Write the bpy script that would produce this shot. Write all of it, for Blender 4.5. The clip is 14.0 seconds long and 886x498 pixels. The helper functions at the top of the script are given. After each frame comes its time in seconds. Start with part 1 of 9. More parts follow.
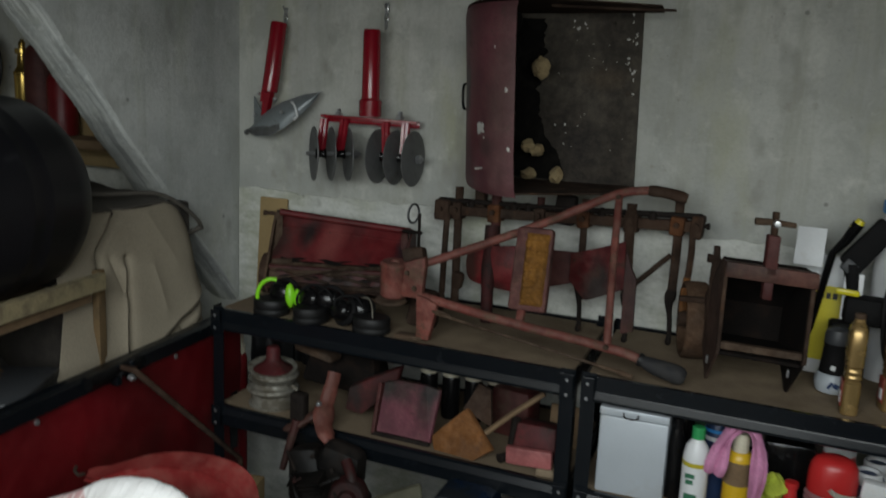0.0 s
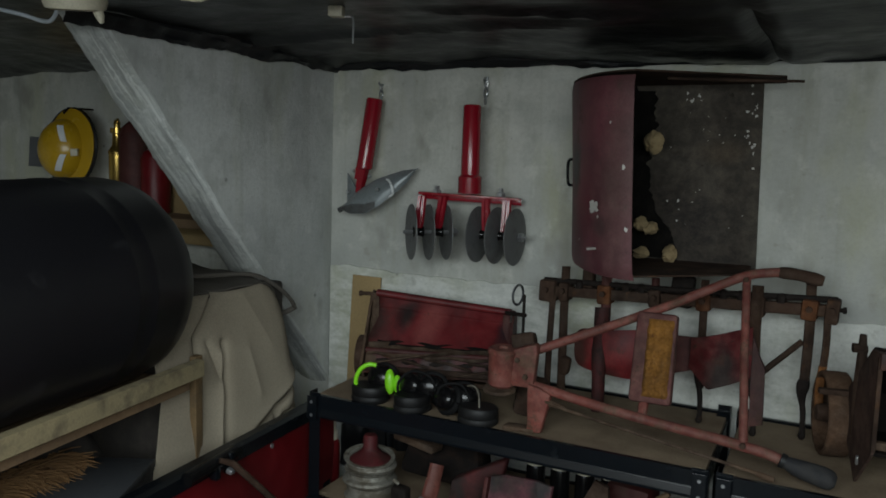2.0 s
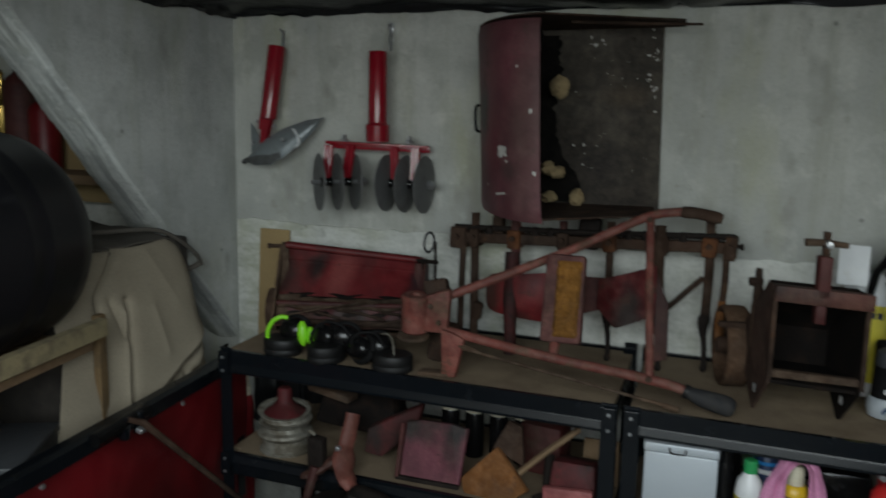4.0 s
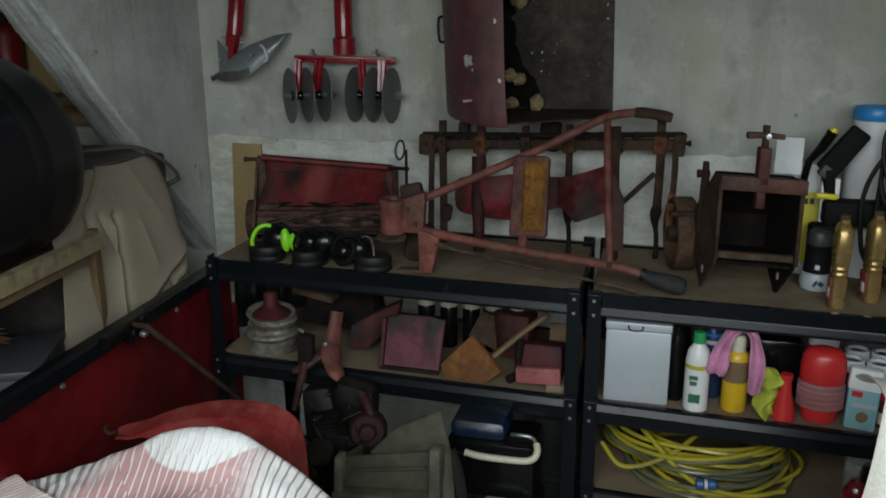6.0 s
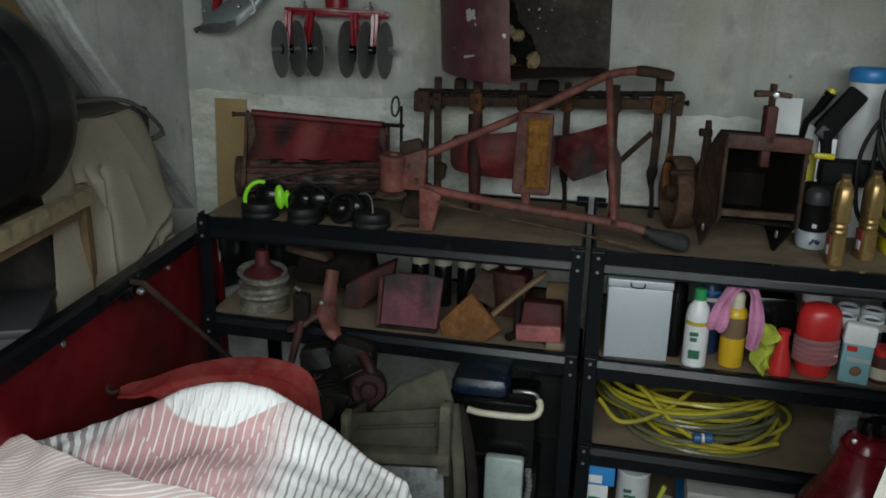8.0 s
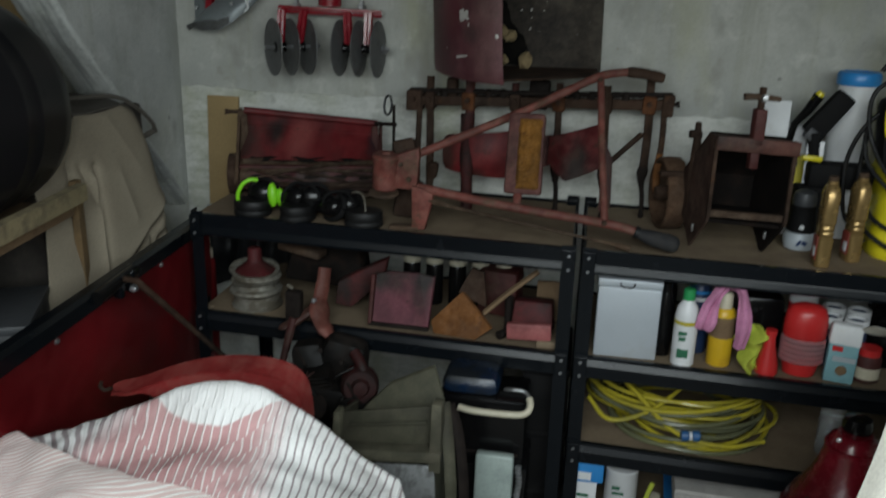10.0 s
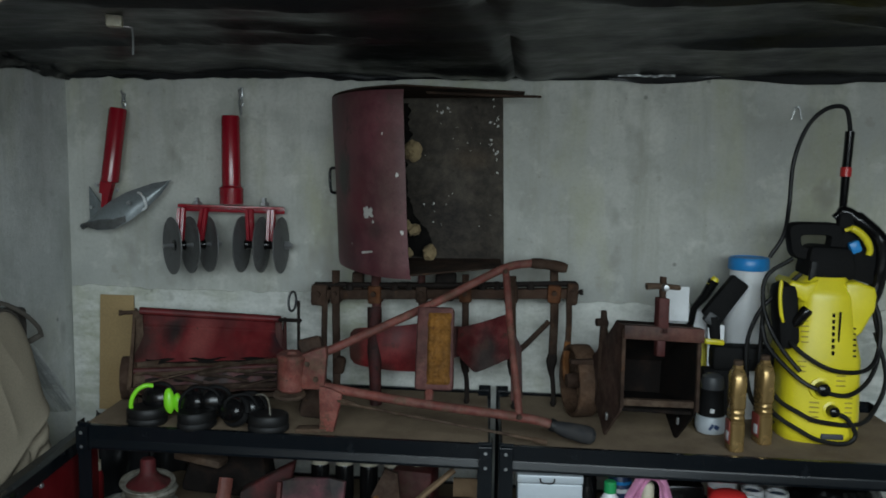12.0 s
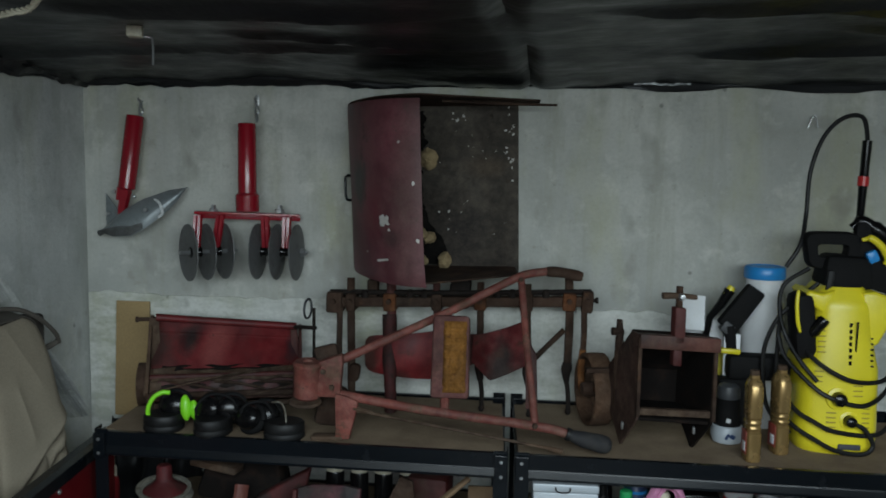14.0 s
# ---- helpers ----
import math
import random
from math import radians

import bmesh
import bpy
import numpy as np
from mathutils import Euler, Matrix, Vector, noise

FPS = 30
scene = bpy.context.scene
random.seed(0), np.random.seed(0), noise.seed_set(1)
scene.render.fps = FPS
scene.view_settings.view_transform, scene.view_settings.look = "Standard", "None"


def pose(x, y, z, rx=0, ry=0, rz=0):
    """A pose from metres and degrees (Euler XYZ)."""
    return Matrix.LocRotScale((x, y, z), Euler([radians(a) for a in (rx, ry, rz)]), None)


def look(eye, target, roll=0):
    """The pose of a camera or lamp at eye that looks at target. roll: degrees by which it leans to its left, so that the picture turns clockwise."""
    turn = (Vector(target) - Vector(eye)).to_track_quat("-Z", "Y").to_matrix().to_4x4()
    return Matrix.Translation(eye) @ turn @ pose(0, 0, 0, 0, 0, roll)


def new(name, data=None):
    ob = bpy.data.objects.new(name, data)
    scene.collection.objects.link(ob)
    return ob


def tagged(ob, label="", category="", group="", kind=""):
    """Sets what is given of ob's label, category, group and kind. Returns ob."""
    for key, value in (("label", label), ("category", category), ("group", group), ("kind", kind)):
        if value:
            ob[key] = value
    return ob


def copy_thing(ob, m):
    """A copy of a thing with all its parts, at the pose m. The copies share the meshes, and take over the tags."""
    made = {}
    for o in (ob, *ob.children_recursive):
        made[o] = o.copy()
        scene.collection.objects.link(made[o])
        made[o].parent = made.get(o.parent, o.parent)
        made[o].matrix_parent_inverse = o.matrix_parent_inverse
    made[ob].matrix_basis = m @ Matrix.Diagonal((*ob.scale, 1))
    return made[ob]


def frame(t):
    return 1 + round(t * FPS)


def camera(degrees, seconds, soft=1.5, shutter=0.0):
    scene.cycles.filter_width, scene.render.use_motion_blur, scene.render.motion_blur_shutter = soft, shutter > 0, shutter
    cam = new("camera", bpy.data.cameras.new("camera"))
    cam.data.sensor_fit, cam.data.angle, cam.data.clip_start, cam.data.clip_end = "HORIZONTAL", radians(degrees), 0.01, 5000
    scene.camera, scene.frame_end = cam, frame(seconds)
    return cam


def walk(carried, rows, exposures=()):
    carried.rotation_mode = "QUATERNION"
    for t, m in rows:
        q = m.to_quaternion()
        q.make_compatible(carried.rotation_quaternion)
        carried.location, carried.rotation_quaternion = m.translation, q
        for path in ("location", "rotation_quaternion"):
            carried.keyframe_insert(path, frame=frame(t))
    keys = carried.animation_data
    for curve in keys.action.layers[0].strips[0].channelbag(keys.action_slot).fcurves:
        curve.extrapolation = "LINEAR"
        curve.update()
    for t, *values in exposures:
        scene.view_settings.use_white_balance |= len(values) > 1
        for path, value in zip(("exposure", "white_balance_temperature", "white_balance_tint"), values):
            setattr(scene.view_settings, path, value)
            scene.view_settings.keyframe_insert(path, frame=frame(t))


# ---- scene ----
cam = camera(55.3, 14.0, 1.75, 0.5)
PATH = [
    (0, (1.752, -2.282, 1.571), (0.961, -0.484, 1.193), 2.6),
    (0.5, (1.648, -2.25, 1.588), (0.859, -0.436, 1.291), 0.3),
    (1, (1.589, -2.234, 1.591), (0.701, -0.461, 1.332), 2.1),
    (1.5, (1.591, -2.229, 1.594), (0.672, -0.471, 1.34), 1.4),
    (2, (1.592, -2.234, 1.597), (0.663, -0.479, 1.362), 1.8),
    (2.5, (1.591, -2.225, 1.594), (0.64, -0.483, 1.349), 1.3),
    (3, (1.579, -2.225, 1.598), (0.682, -0.454, 1.356), 2.2),
    (3.5, (1.574, -2.225, 1.594), (0.687, -0.452, 1.327), 2.4),
    (4, (1.586, -2.229, 1.577), (0.86, -0.396, 1.243), 1.1),
    (4.2, (1.607, -2.229, 1.58), (0.93, -0.38, 1.227), 0.8),
    (6.3, (1.547, -2.423, 1.577), (1.001, -0.579, 1.029), -0.5),
    (6.5, (1.51, -2.431, 1.569), (1.019, -0.574, 1.011), -0.7),
    (7, (1.43, -2.439, 1.542), (1.056, -0.562, 0.959), 1.2),
    (7.5, (1.425, -2.43, 1.549), (1.014, -0.564, 0.959), 1.2),
    (9.8, (1.443, -2.436, 1.536), (0.945, -0.606, 0.902), 0.4),
    (10, (1.422, -2.443, 1.562), (0.998, -0.587, 0.95), 1.6),
    (10.5, (1.433, -2.445, 1.569), (1.026, -0.529, 1.166), 2.3),
    (11, (1.474, -2.42, 1.598), (1.057, -0.483, 1.328), 2.5),
    (11.5, (1.454, -2.405, 1.603), (1.144, -0.439, 1.408), 2.7),
    (12, (1.393, -2.391, 1.608), (1.173, -0.414, 1.397), 0.8),
    (12.5, (1.378, -2.378, 1.625), (1.156, -0.4, 1.433), 0.7),
    (13, (1.387, -2.383, 1.613), (1.177, -0.404, 1.413), 0.7),
    (13.5, (1.377, -2.395, 1.607), (1.172, -0.415, 1.414), 1.2),
    (14, (1.376, -2.395, 1.622), (1.135, -0.42, 1.417), 0.9),
]
LIGHT = [(0, -0.10, 6750, 12), (0.8, -0.02, 6500, 10), (3.4, -0.02, 6500, 10), (4.2, -0.14, 6550, 10), (6.3, -0.13, 6600, 10), (10.4, -0.13, 6550, 10), (11, 0.0, 6250, 9), (12, 0.10, 6150, 8), (14, 0.12, 6150, 8)]
walk(cam, [(t, look(eye, target, roll)) for t, eye, target, roll in PATH], LIGHT)

# ---- world and light ----
world = bpy.data.worlds.new("world")
scene.world = world
world.use_nodes = True
wn = world.node_tree
sky = wn.nodes.new("ShaderNodeTexSky")
sky.sky_type, sky.sun_disc, sky.sun_elevation, sky.sun_rotation = "NISHITA", False, radians(38), radians(200)
wn.links.new(sky.outputs[0], wn.nodes["Background"].inputs[0])
wn.nodes["Background"].inputs[1].default_value = 0.05


def area_lamp(name, eye, target, sx, sy, power, colour):
    data = bpy.data.lights.new(name, "AREA")
    data.shape, data.size, data.size_y, data.energy, data.color = "RECTANGLE", sx, sy, power, colour
    ob = new(name, data)
    ob.matrix_world = look(eye, target)
    return ob


# daylight through the wide garage door behind the camera
area_lamp("door_daylight", (1.7, -3.1, 1.99), (1.0, -1.25, 0.55), 2.5, 1.1, 78.0, (0.88, 0.985, 1.0))

# ---- materials ----


class Nodes:
    """A small builder for node materials."""

    def __init__(self, name):
        self.mat = bpy.data.materials.new(name)
        self.mat.use_nodes = True
        self.tree = self.mat.node_tree
        self.bsdf = self.tree.nodes["Principled BSDF"]
        self.coord = self.tree.nodes.new("ShaderNodeTexCoord").outputs["Object"]

    def add(self, kind, **sets):
        node = self.tree.nodes.new(kind)
        for key, value in sets.items():
            sock = node.inputs[key.replace("_", " ")]
            if hasattr(value, "is_output"):
                self.tree.links.new(value, sock)
            else:
                sock.default_value = value
        return node

    def noise(self, scale, detail=5.0, rough=0.55, stretch=None):
        vec = self.coord
        if stretch:
            vec = self.add("ShaderNodeMapping", Vector=self.coord, Scale=stretch).outputs[0]
        return self.add("ShaderNodeTexNoise", Vector=vec, Scale=scale, Detail=detail, Roughness=rough).outputs["Fac"]

    def ramp(self, fac, a, b):
        return self.add("ShaderNodeMapRange", Value=fac, From_Min=a, From_Max=b).outputs[0]

    def mix(self, fac, a, b):
        node = self.tree.nodes.new("ShaderNodeMix")
        node.data_type = "RGBA"
        for sock, value in ((node.inputs[0], fac), (node.inputs[6], a), (node.inputs[7], b)):
            if hasattr(value, "is_output"):
                self.tree.links.new(value, sock)
            else:
                sock.default_value = (*value, 1) if isinstance(value, tuple) and len(value) == 3 else value
        return node.outputs[2]

    def put(self, key, value):
        sock = self.bsdf.inputs[key]
        if hasattr(value, "is_output"):
            self.tree.links.new(value, sock)
        else:
            sock.default_value = (*value, 1) if isinstance(value, tuple) and len(value) == 3 else value

    def bump(self, height, strength, distance):
        node = self.add("ShaderNodeBump", Height=height, Strength=strength, Distance=distance)
        self.put("Normal", node.outputs[0])


def painted(name, base, worn, rough=0.45, metal=0.0, wear=(0.55, 0.7), scale=18.0, shade=0.75, grain=220.0, bump=0.15, dist=0.002, metal_worn=0.0, spec=0.5, speck=0.22):
    """Paint, plastic or cloth: a base colour, a worn or stained colour in patches, and light and dark shades at two scales."""
    n = Nodes(name)
    patch = n.ramp(n.noise(scale, 7.0, 0.65), *wear)
    tone = n.ramp(n.noise(scale * 0.35, 3.0), 0.3, 0.7)
    fine = n.noise(grain, 3.0)
    dark = tuple(c * shade for c in base)
    colour = n.mix(patch, n.mix(tone, dark, base), worn)
    colour = n.mix(n.ramp(fine, 0.35, 0.75), colour, n.mix(speck, colour, (0.02, 0.018, 0.016)))
    n.put("Base Color", colour)
    n.put("Roughness", n.mix(patch, (rough,) * 3, (min(1, rough + 0.3),) * 3))
    n.put("Metallic", metal if metal == metal_worn else n.mix(patch, (metal,) * 3, (metal_worn,) * 3))
    n.put("Specular IOR Level", spec)
    if bump:
        n.bump(n.mix(0.5, fine, patch), bump, dist)
    return n.mat


def aged(name, paint, rust, soot=0.6, chips=0.5, dust=0.2, size=1.0, rough=0.6, spec=0.3, bump=0.35, stains=()):
    """Old paint on iron: faded and deep shades, soft soot, rust showing through in chips, a thin uneven film of dust."""
    n = Nodes(name)

    def some(amount, fac):
        return n.mix(amount, (0, 0, 0), fac)

    fade = n.ramp(n.noise(6.0 * size, 4.0, 0.6), 0.4, 0.6)
    colour = n.mix(fade, tuple(c * 0.55 for c in paint), paint)
    smear = n.ramp(n.noise(4.5 * size, 4.0, 0.55, (1.0, 1.0, 0.7)), 0.46, 0.60)
    colour = n.mix(some(soot, smear), colour, (0.012, 0.009, 0.008))
    for x, z, rx, rz, tint, amount in stains:
        moved = n.add("ShaderNodeMapping", Vector=n.coord, Location=(-x / rx, 0, -z / rz), Scale=(1 / rx, 0, 1 / rz)).outputs[0]
        far = n.tree.nodes.new("ShaderNodeVectorMath")
        far.operation = "LENGTH"
        n.tree.links.new(moved, far.inputs[0])
        ragged = n.tree.nodes.new("ShaderNodeMath")
        n.tree.links.new(far.outputs["Value"], ragged.inputs[0])
        n.tree.links.new(n.noise(22.0, 5.0, 0.6), ragged.inputs[1])
        colour = n.mix(some(amount, n.ramp(ragged.outputs[0], 1.55, 0.85)), colour, tint)
    brown = n.ramp(n.noise(11.0 * size, 8.0, 0.72), 0.66 - 0.22 * chips, 0.74 - 0.2 * chips)
    colour = n.mix(some(0.9, brown), colour, rust)
    flake = n.ramp(n.noise(60.0 * size, 6.0, 0.7), 0.70 - 0.14 * chips, 0.73 - 0.14 * chips)
    colour = n.mix(some(0.85, flake), colour, tuple(c * 0.6 for c in rust))
    grey = n.ramp(n.noise(24.0 * size, 6.0, 0.75), 0.42, 0.75)
    colour = n.mix(some(dust, grey), colour, (0.22, 0.175, 0.135))
    fine = n.noise(260.0, 3.0, 0.6)
    colour = n.mix(some(0.35, n.ramp(fine, 0.4, 0.75)), colour, tuple(c * 0.4 for c in rust))
    n.put("Base Color", colour)
    n.put("Roughness", n.mix(n.mix(0.5, brown, grey), (rough,) * 3, (min(1.0, rough + 0.3),) * 3))
    n.put("Specular IOR Level", spec)
    n.bump(n.mix(0.55, n.mix(0.5, brown, flake), fine), bump, 0.003)
    return n.mat


def concrete(name, base, blotch=1.0, wash=0.0, seed=0.0, grit=0.0, rake=0.0):
    """Old cast concrete: cloudy shades, damp streaks, ochre and green stains, smudges, pits and a brushed wash."""
    n = Nodes(name)
    n.coord = n.add("ShaderNodeVectorMath", Vector=n.coord).outputs[0]
    n.coord.node.inputs[1].default_value = (seed, seed * 0.7, seed * 1.3)

    def some(amount, fac):
        return n.mix(amount, (0, 0, 0), fac)

    def times(k, r=1.0, g=1.0, b=1.0):
        return base[0] * k * r, base[1] * k * g, base[2] * k * b

    big, mid, fine = n.noise(1.3, 4.0), n.noise(5.0, 7.0, 0.7), n.noise(90.0, 4.0, 0.7)
    colour = n.mix(n.ramp(big, 0.38, 0.62), times(0.78, 0.98, 1, 1.02), times(1.18))
    colour = n.mix(some(0.6 * blotch, n.ramp(mid, 0.47, 0.62)), colour, times(0.68, 0.99, 1.0, 0.97))
    colour = n.mix(some(0.45 * blotch, n.ramp(n.noise(2.4, 5.0, 0.6, (1.6, 1.6, 0.5)), 0.50, 0.62)), colour, times(0.82, 1.03, 1.03, 0.68))
    colour = n.mix(some(0.5 * blotch, n.ramp(n.noise(3.1, 5.0, 0.65, (4.5, 4.5, 0.4)), 0.52, 0.66)), colour, times(0.7, 1.0, 1.0, 0.9))
    colour = n.mix(some(0.5, n.ramp(n.noise(12.0, 5.0, 0.6), 0.56, 0.68)), colour, times(1.28))
    colour = n.mix(some(0.6 * blotch, n.ramp(n.noise(7.0, 3.0, 0.5, (1.0, 1.0, 0.6)), 0.585, 0.70)), colour, times(0.45, 1.0, 0.97, 0.9))
    if wash:
        brush = n.noise(9.0, 6.0, 0.7, (1.0, 1.0, 2.6))
        colour = n.mix(some(wash, n.ramp(brush, 0.42, 0.62)), colour, (0.66, 0.66, 0.62))
    spots = n.add("ShaderNodeTexVoronoi", Vector=n.coord, Scale=8.0).outputs["Distance"]
    colour = n.mix(some(0.7, n.ramp(spots, 0.06, 0.025)), colour, times(0.34))
    pits = n.add("ShaderNodeTexVoronoi", Vector=n.coord, Scale=26.0).outputs["Distance"]
    colour = n.mix(some(0.45, n.ramp(pits, 0.085, 0.03)), colour, times(0.45))
    colour = n.mix(some(0.4 * blotch, n.ramp(n.noise(17.0, 4.0, 0.6), 0.62, 0.70)), colour, times(0.55, 1.04, 0.98, 0.9))
    colour = n.mix(some(0.35, n.ramp(fine, 0.45, 0.8)), colour, times(0.6))
    if grit:
        colour = n.mix(some(grit, n.ramp(n.noise(75.0, 3.0, 0.7), 0.56, 0.64)), colour, (0.72, 0.72, 0.69))
        colour = n.mix(some(grit, n.ramp(n.noise(48.0, 4.0, 0.7), 0.60, 0.68)), colour, times(0.4))
    relief, rough, spec = n.mix(0.4, mid, fine), 0.92, 0.25
    if rake:
        # drawn ridges that run down along the raking edge
        turned = n.add("ShaderNodeMapping", Vector=n.coord, Rotation=(radians(rake), 0, 0)).outputs[0]
        ridges = n.add("ShaderNodeTexNoise", Vector=n.add("ShaderNodeMapping", Vector=turned, Scale=(1.0, 0.045, 1.0)).outputs[0], Scale=62.0, Detail=4.0, Roughness=0.6).outputs["Fac"]
        colour = n.mix(some(0.75, n.ramp(ridges, 0.52, 0.60)), colour, times(0.55))
        colour = n.mix(some(0.8, n.ramp(ridges, 0.44, 0.38)), colour, times(1.35))
        relief, rough, spec = n.mix(0.75, relief, ridges), 0.6, 0.5
    n.put("Base Color", colour)
    n.put("Roughness", rough)
    n.put("Specular IOR Level", spec)
    n.bump(relief, 0.45, 0.008)
    return n.mat


def sheeting(name):
    """Thin black plastic film with creases."""
    n = Nodes(name)
    a = n.noise(3.0, 5.0, 0.55, (1.0, 2.2, 1.0))
    b = n.noise(13.0, 4.0, 0.55, (1.0, 1.3, 1.0))
    n.put("Base Color", n.mix(n.ramp(a, 0.35, 0.7), (0.0045, 0.005, 0.006), (0.013, 0.0135, 0.0145)))
    n.put("Roughness", n.mix(n.ramp(b, 0.3, 0.7), (0.28,) * 3, (0.5,) * 3))
    n.put("Specular IOR Level", 0.4)
    n.bump(n.mix(0.35, a, b), 0.35, 0.03)
    return n.mat


def striped(name):
    """White cotton with mauve stripes woven in; a broad pink band with white stripes crosses it."""
    n = Nodes(name)
    uv = n.tree.nodes.new("ShaderNodeUVMap").outputs[0]
    split = n.add("ShaderNodeSeparateXYZ", Vector=uv)

    def math_node(kind, a, b=0.0):
        node = n.tree.nodes.new("ShaderNodeMath")
        node.operation = kind
        for sock, value in zip(node.inputs, (a, b)):
            if hasattr(value, "is_output"):
                n.tree.links.new(value, sock)
            else:
                sock.default_value = value
        return node.outputs[0]

    u, v = split.outputs[0], split.outputs[1]
    warp = math_node("MULTIPLY", math_node("SUBTRACT", n.noise(7.0, 3.0), 0.5), 1.6)
    # stripe count over the sheet: the cloth lies askew and fans out towards one side
    terms = ((8.99, u), (-28.58, v), (20.78, math_node("MULTIPLY", u, v)), (-6.51, math_node("MULTIPLY", v, v)), (37.41, math_node("MULTIPLY", u, u)), (1.0, warp))
    across = 21.85
    for weight, term in terms:
        across = math_node("ADD", across, math_node("MULTIPLY", term, weight))
    off = math_node("SUBTRACT", u, 0.685)
    right = math_node("MAXIMUM", off, 0.0)
    bow = math_node("ADD", math_node("MULTIPLY", math_node("MULTIPLY", off, off), 3.75), math_node("MULTIPLY", math_node("MULTIPLY", right, right), 20.0))
    start = math_node("SUBTRACT", 0.250, bow)
    # gathered in rows: each row's stripes start anew
    row = math_node("FLOOR", math_node("DIVIDE", math_node("ADD", math_node("SUBTRACT", v, start), math_node("MULTIPLY", n.noise(4.0, 2.0), 0.05)), 0.11))
    shift = math_node("MULTIPLY", row, 0.37)
    saw = math_node("FRACT", across)
    saw_row = math_node("FRACT", math_node("ADD", across, shift))
    broad = n.mix(n.ramp(u, 0.58, 0.46), (0.0, 0.0, 0.0), (0.22, 0.22, 0.22))
    thin = math_node("MULTIPLY", n.ramp(math_node("ADD", saw, broad), 0.70, 0.76), n.ramp(saw, 1.0, 0.94))
    wide = math_node("MULTIPLY", n.ramp(saw_row, 0.13, 0.22), n.ramp(saw_row, 1.0, 0.93))
    # a white, lens-shaped top, then a broad pink ground that ends towards the side
    below = n.ramp(math_node("SUBTRACT", v, start), 0.0, 0.006)
    side = math_node("MULTIPLY", n.ramp(math_node("ADD", u, math_node("MULTIPLY", v, -0.25)), 0.745, 0.685), n.ramp(math_node("ADD", u, math_node("MULTIPLY", v, 0.25)), 0.46, 0.56))
    inband = math_node("MULTIPLY", below, side)
    fade = n.ramp(n.noise(5.0, 3.0), 0.35, 0.65)
    grey = n.mix(math_node("MULTIPLY", thin, n.mix(0.8, (0.22, 0.22, 0.22), n.ramp(math_node("SUBTRACT", v, start), -0.03, 0.05))), (0.90, 0.89, 0.88), (0.27, 0.21, 0.22))
    pink = n.mix(wide, n.mix(fade, (0.88, 0.82, 0.80), (0.84, 0.70, 0.69)), n.mix(fade, (0.54, 0.28, 0.28), (0.64, 0.39, 0.39)))
    colour = n.mix(inband, grey, pink)
    wear = n.mix(0.15, (0, 0, 0), n.ramp(n.noise(9.0, 3.0), 0.5, 0.7))
    n.put("Base Color", n.mix(wear, colour, (0.5, 0.42, 0.38)))
    n.put("Roughness", 0.9)
    pucker = n.mix(wide, (1, 1, 1), n.noise(45.0, 3.0))
    n.bump(n.mix(0.3, pucker, n.noise(400.0, 2.0)), 0.6, 0.006)
    return n.mat


def banded(name, base, band, count):
    """Plain cotton with narrow pale bands woven across it."""
    n = Nodes(name)
    uv = n.tree.nodes.new("ShaderNodeUVMap").outputs[0]
    wave = n.add("ShaderNodeTexWave", Vector=n.add("ShaderNodeMapping", Vector=uv, Scale=(0.12, 1.0, 1.0)).outputs[0], Scale=count, Distortion=0.25, Detail=2.0, Detail_Scale=0.6)
    wave.bands_direction = "Y"
    line = n.ramp(wave.outputs["Fac"], 0.68, 0.84)
    tone = n.mix(n.ramp(n.noise(6.0, 4.0), 0.35, 0.65), tuple(c * 0.9 for c in base), base)
    n.put("Base Color", n.mix(line, tone, band))
    n.put("Roughness", 0.95)
    n.bump(n.mix(0.4, line, n.noise(300.0, 2.0)), 0.3, 0.003)
    return n.mat


def clear(name, tint, rough=0.1):
    n = Nodes(name)
    n.put("Base Color", tint)
    n.put("Roughness", rough)
    n.put("Transmission Weight", 0.85)
    n.put("IOR", 1.2)
    return n.mat


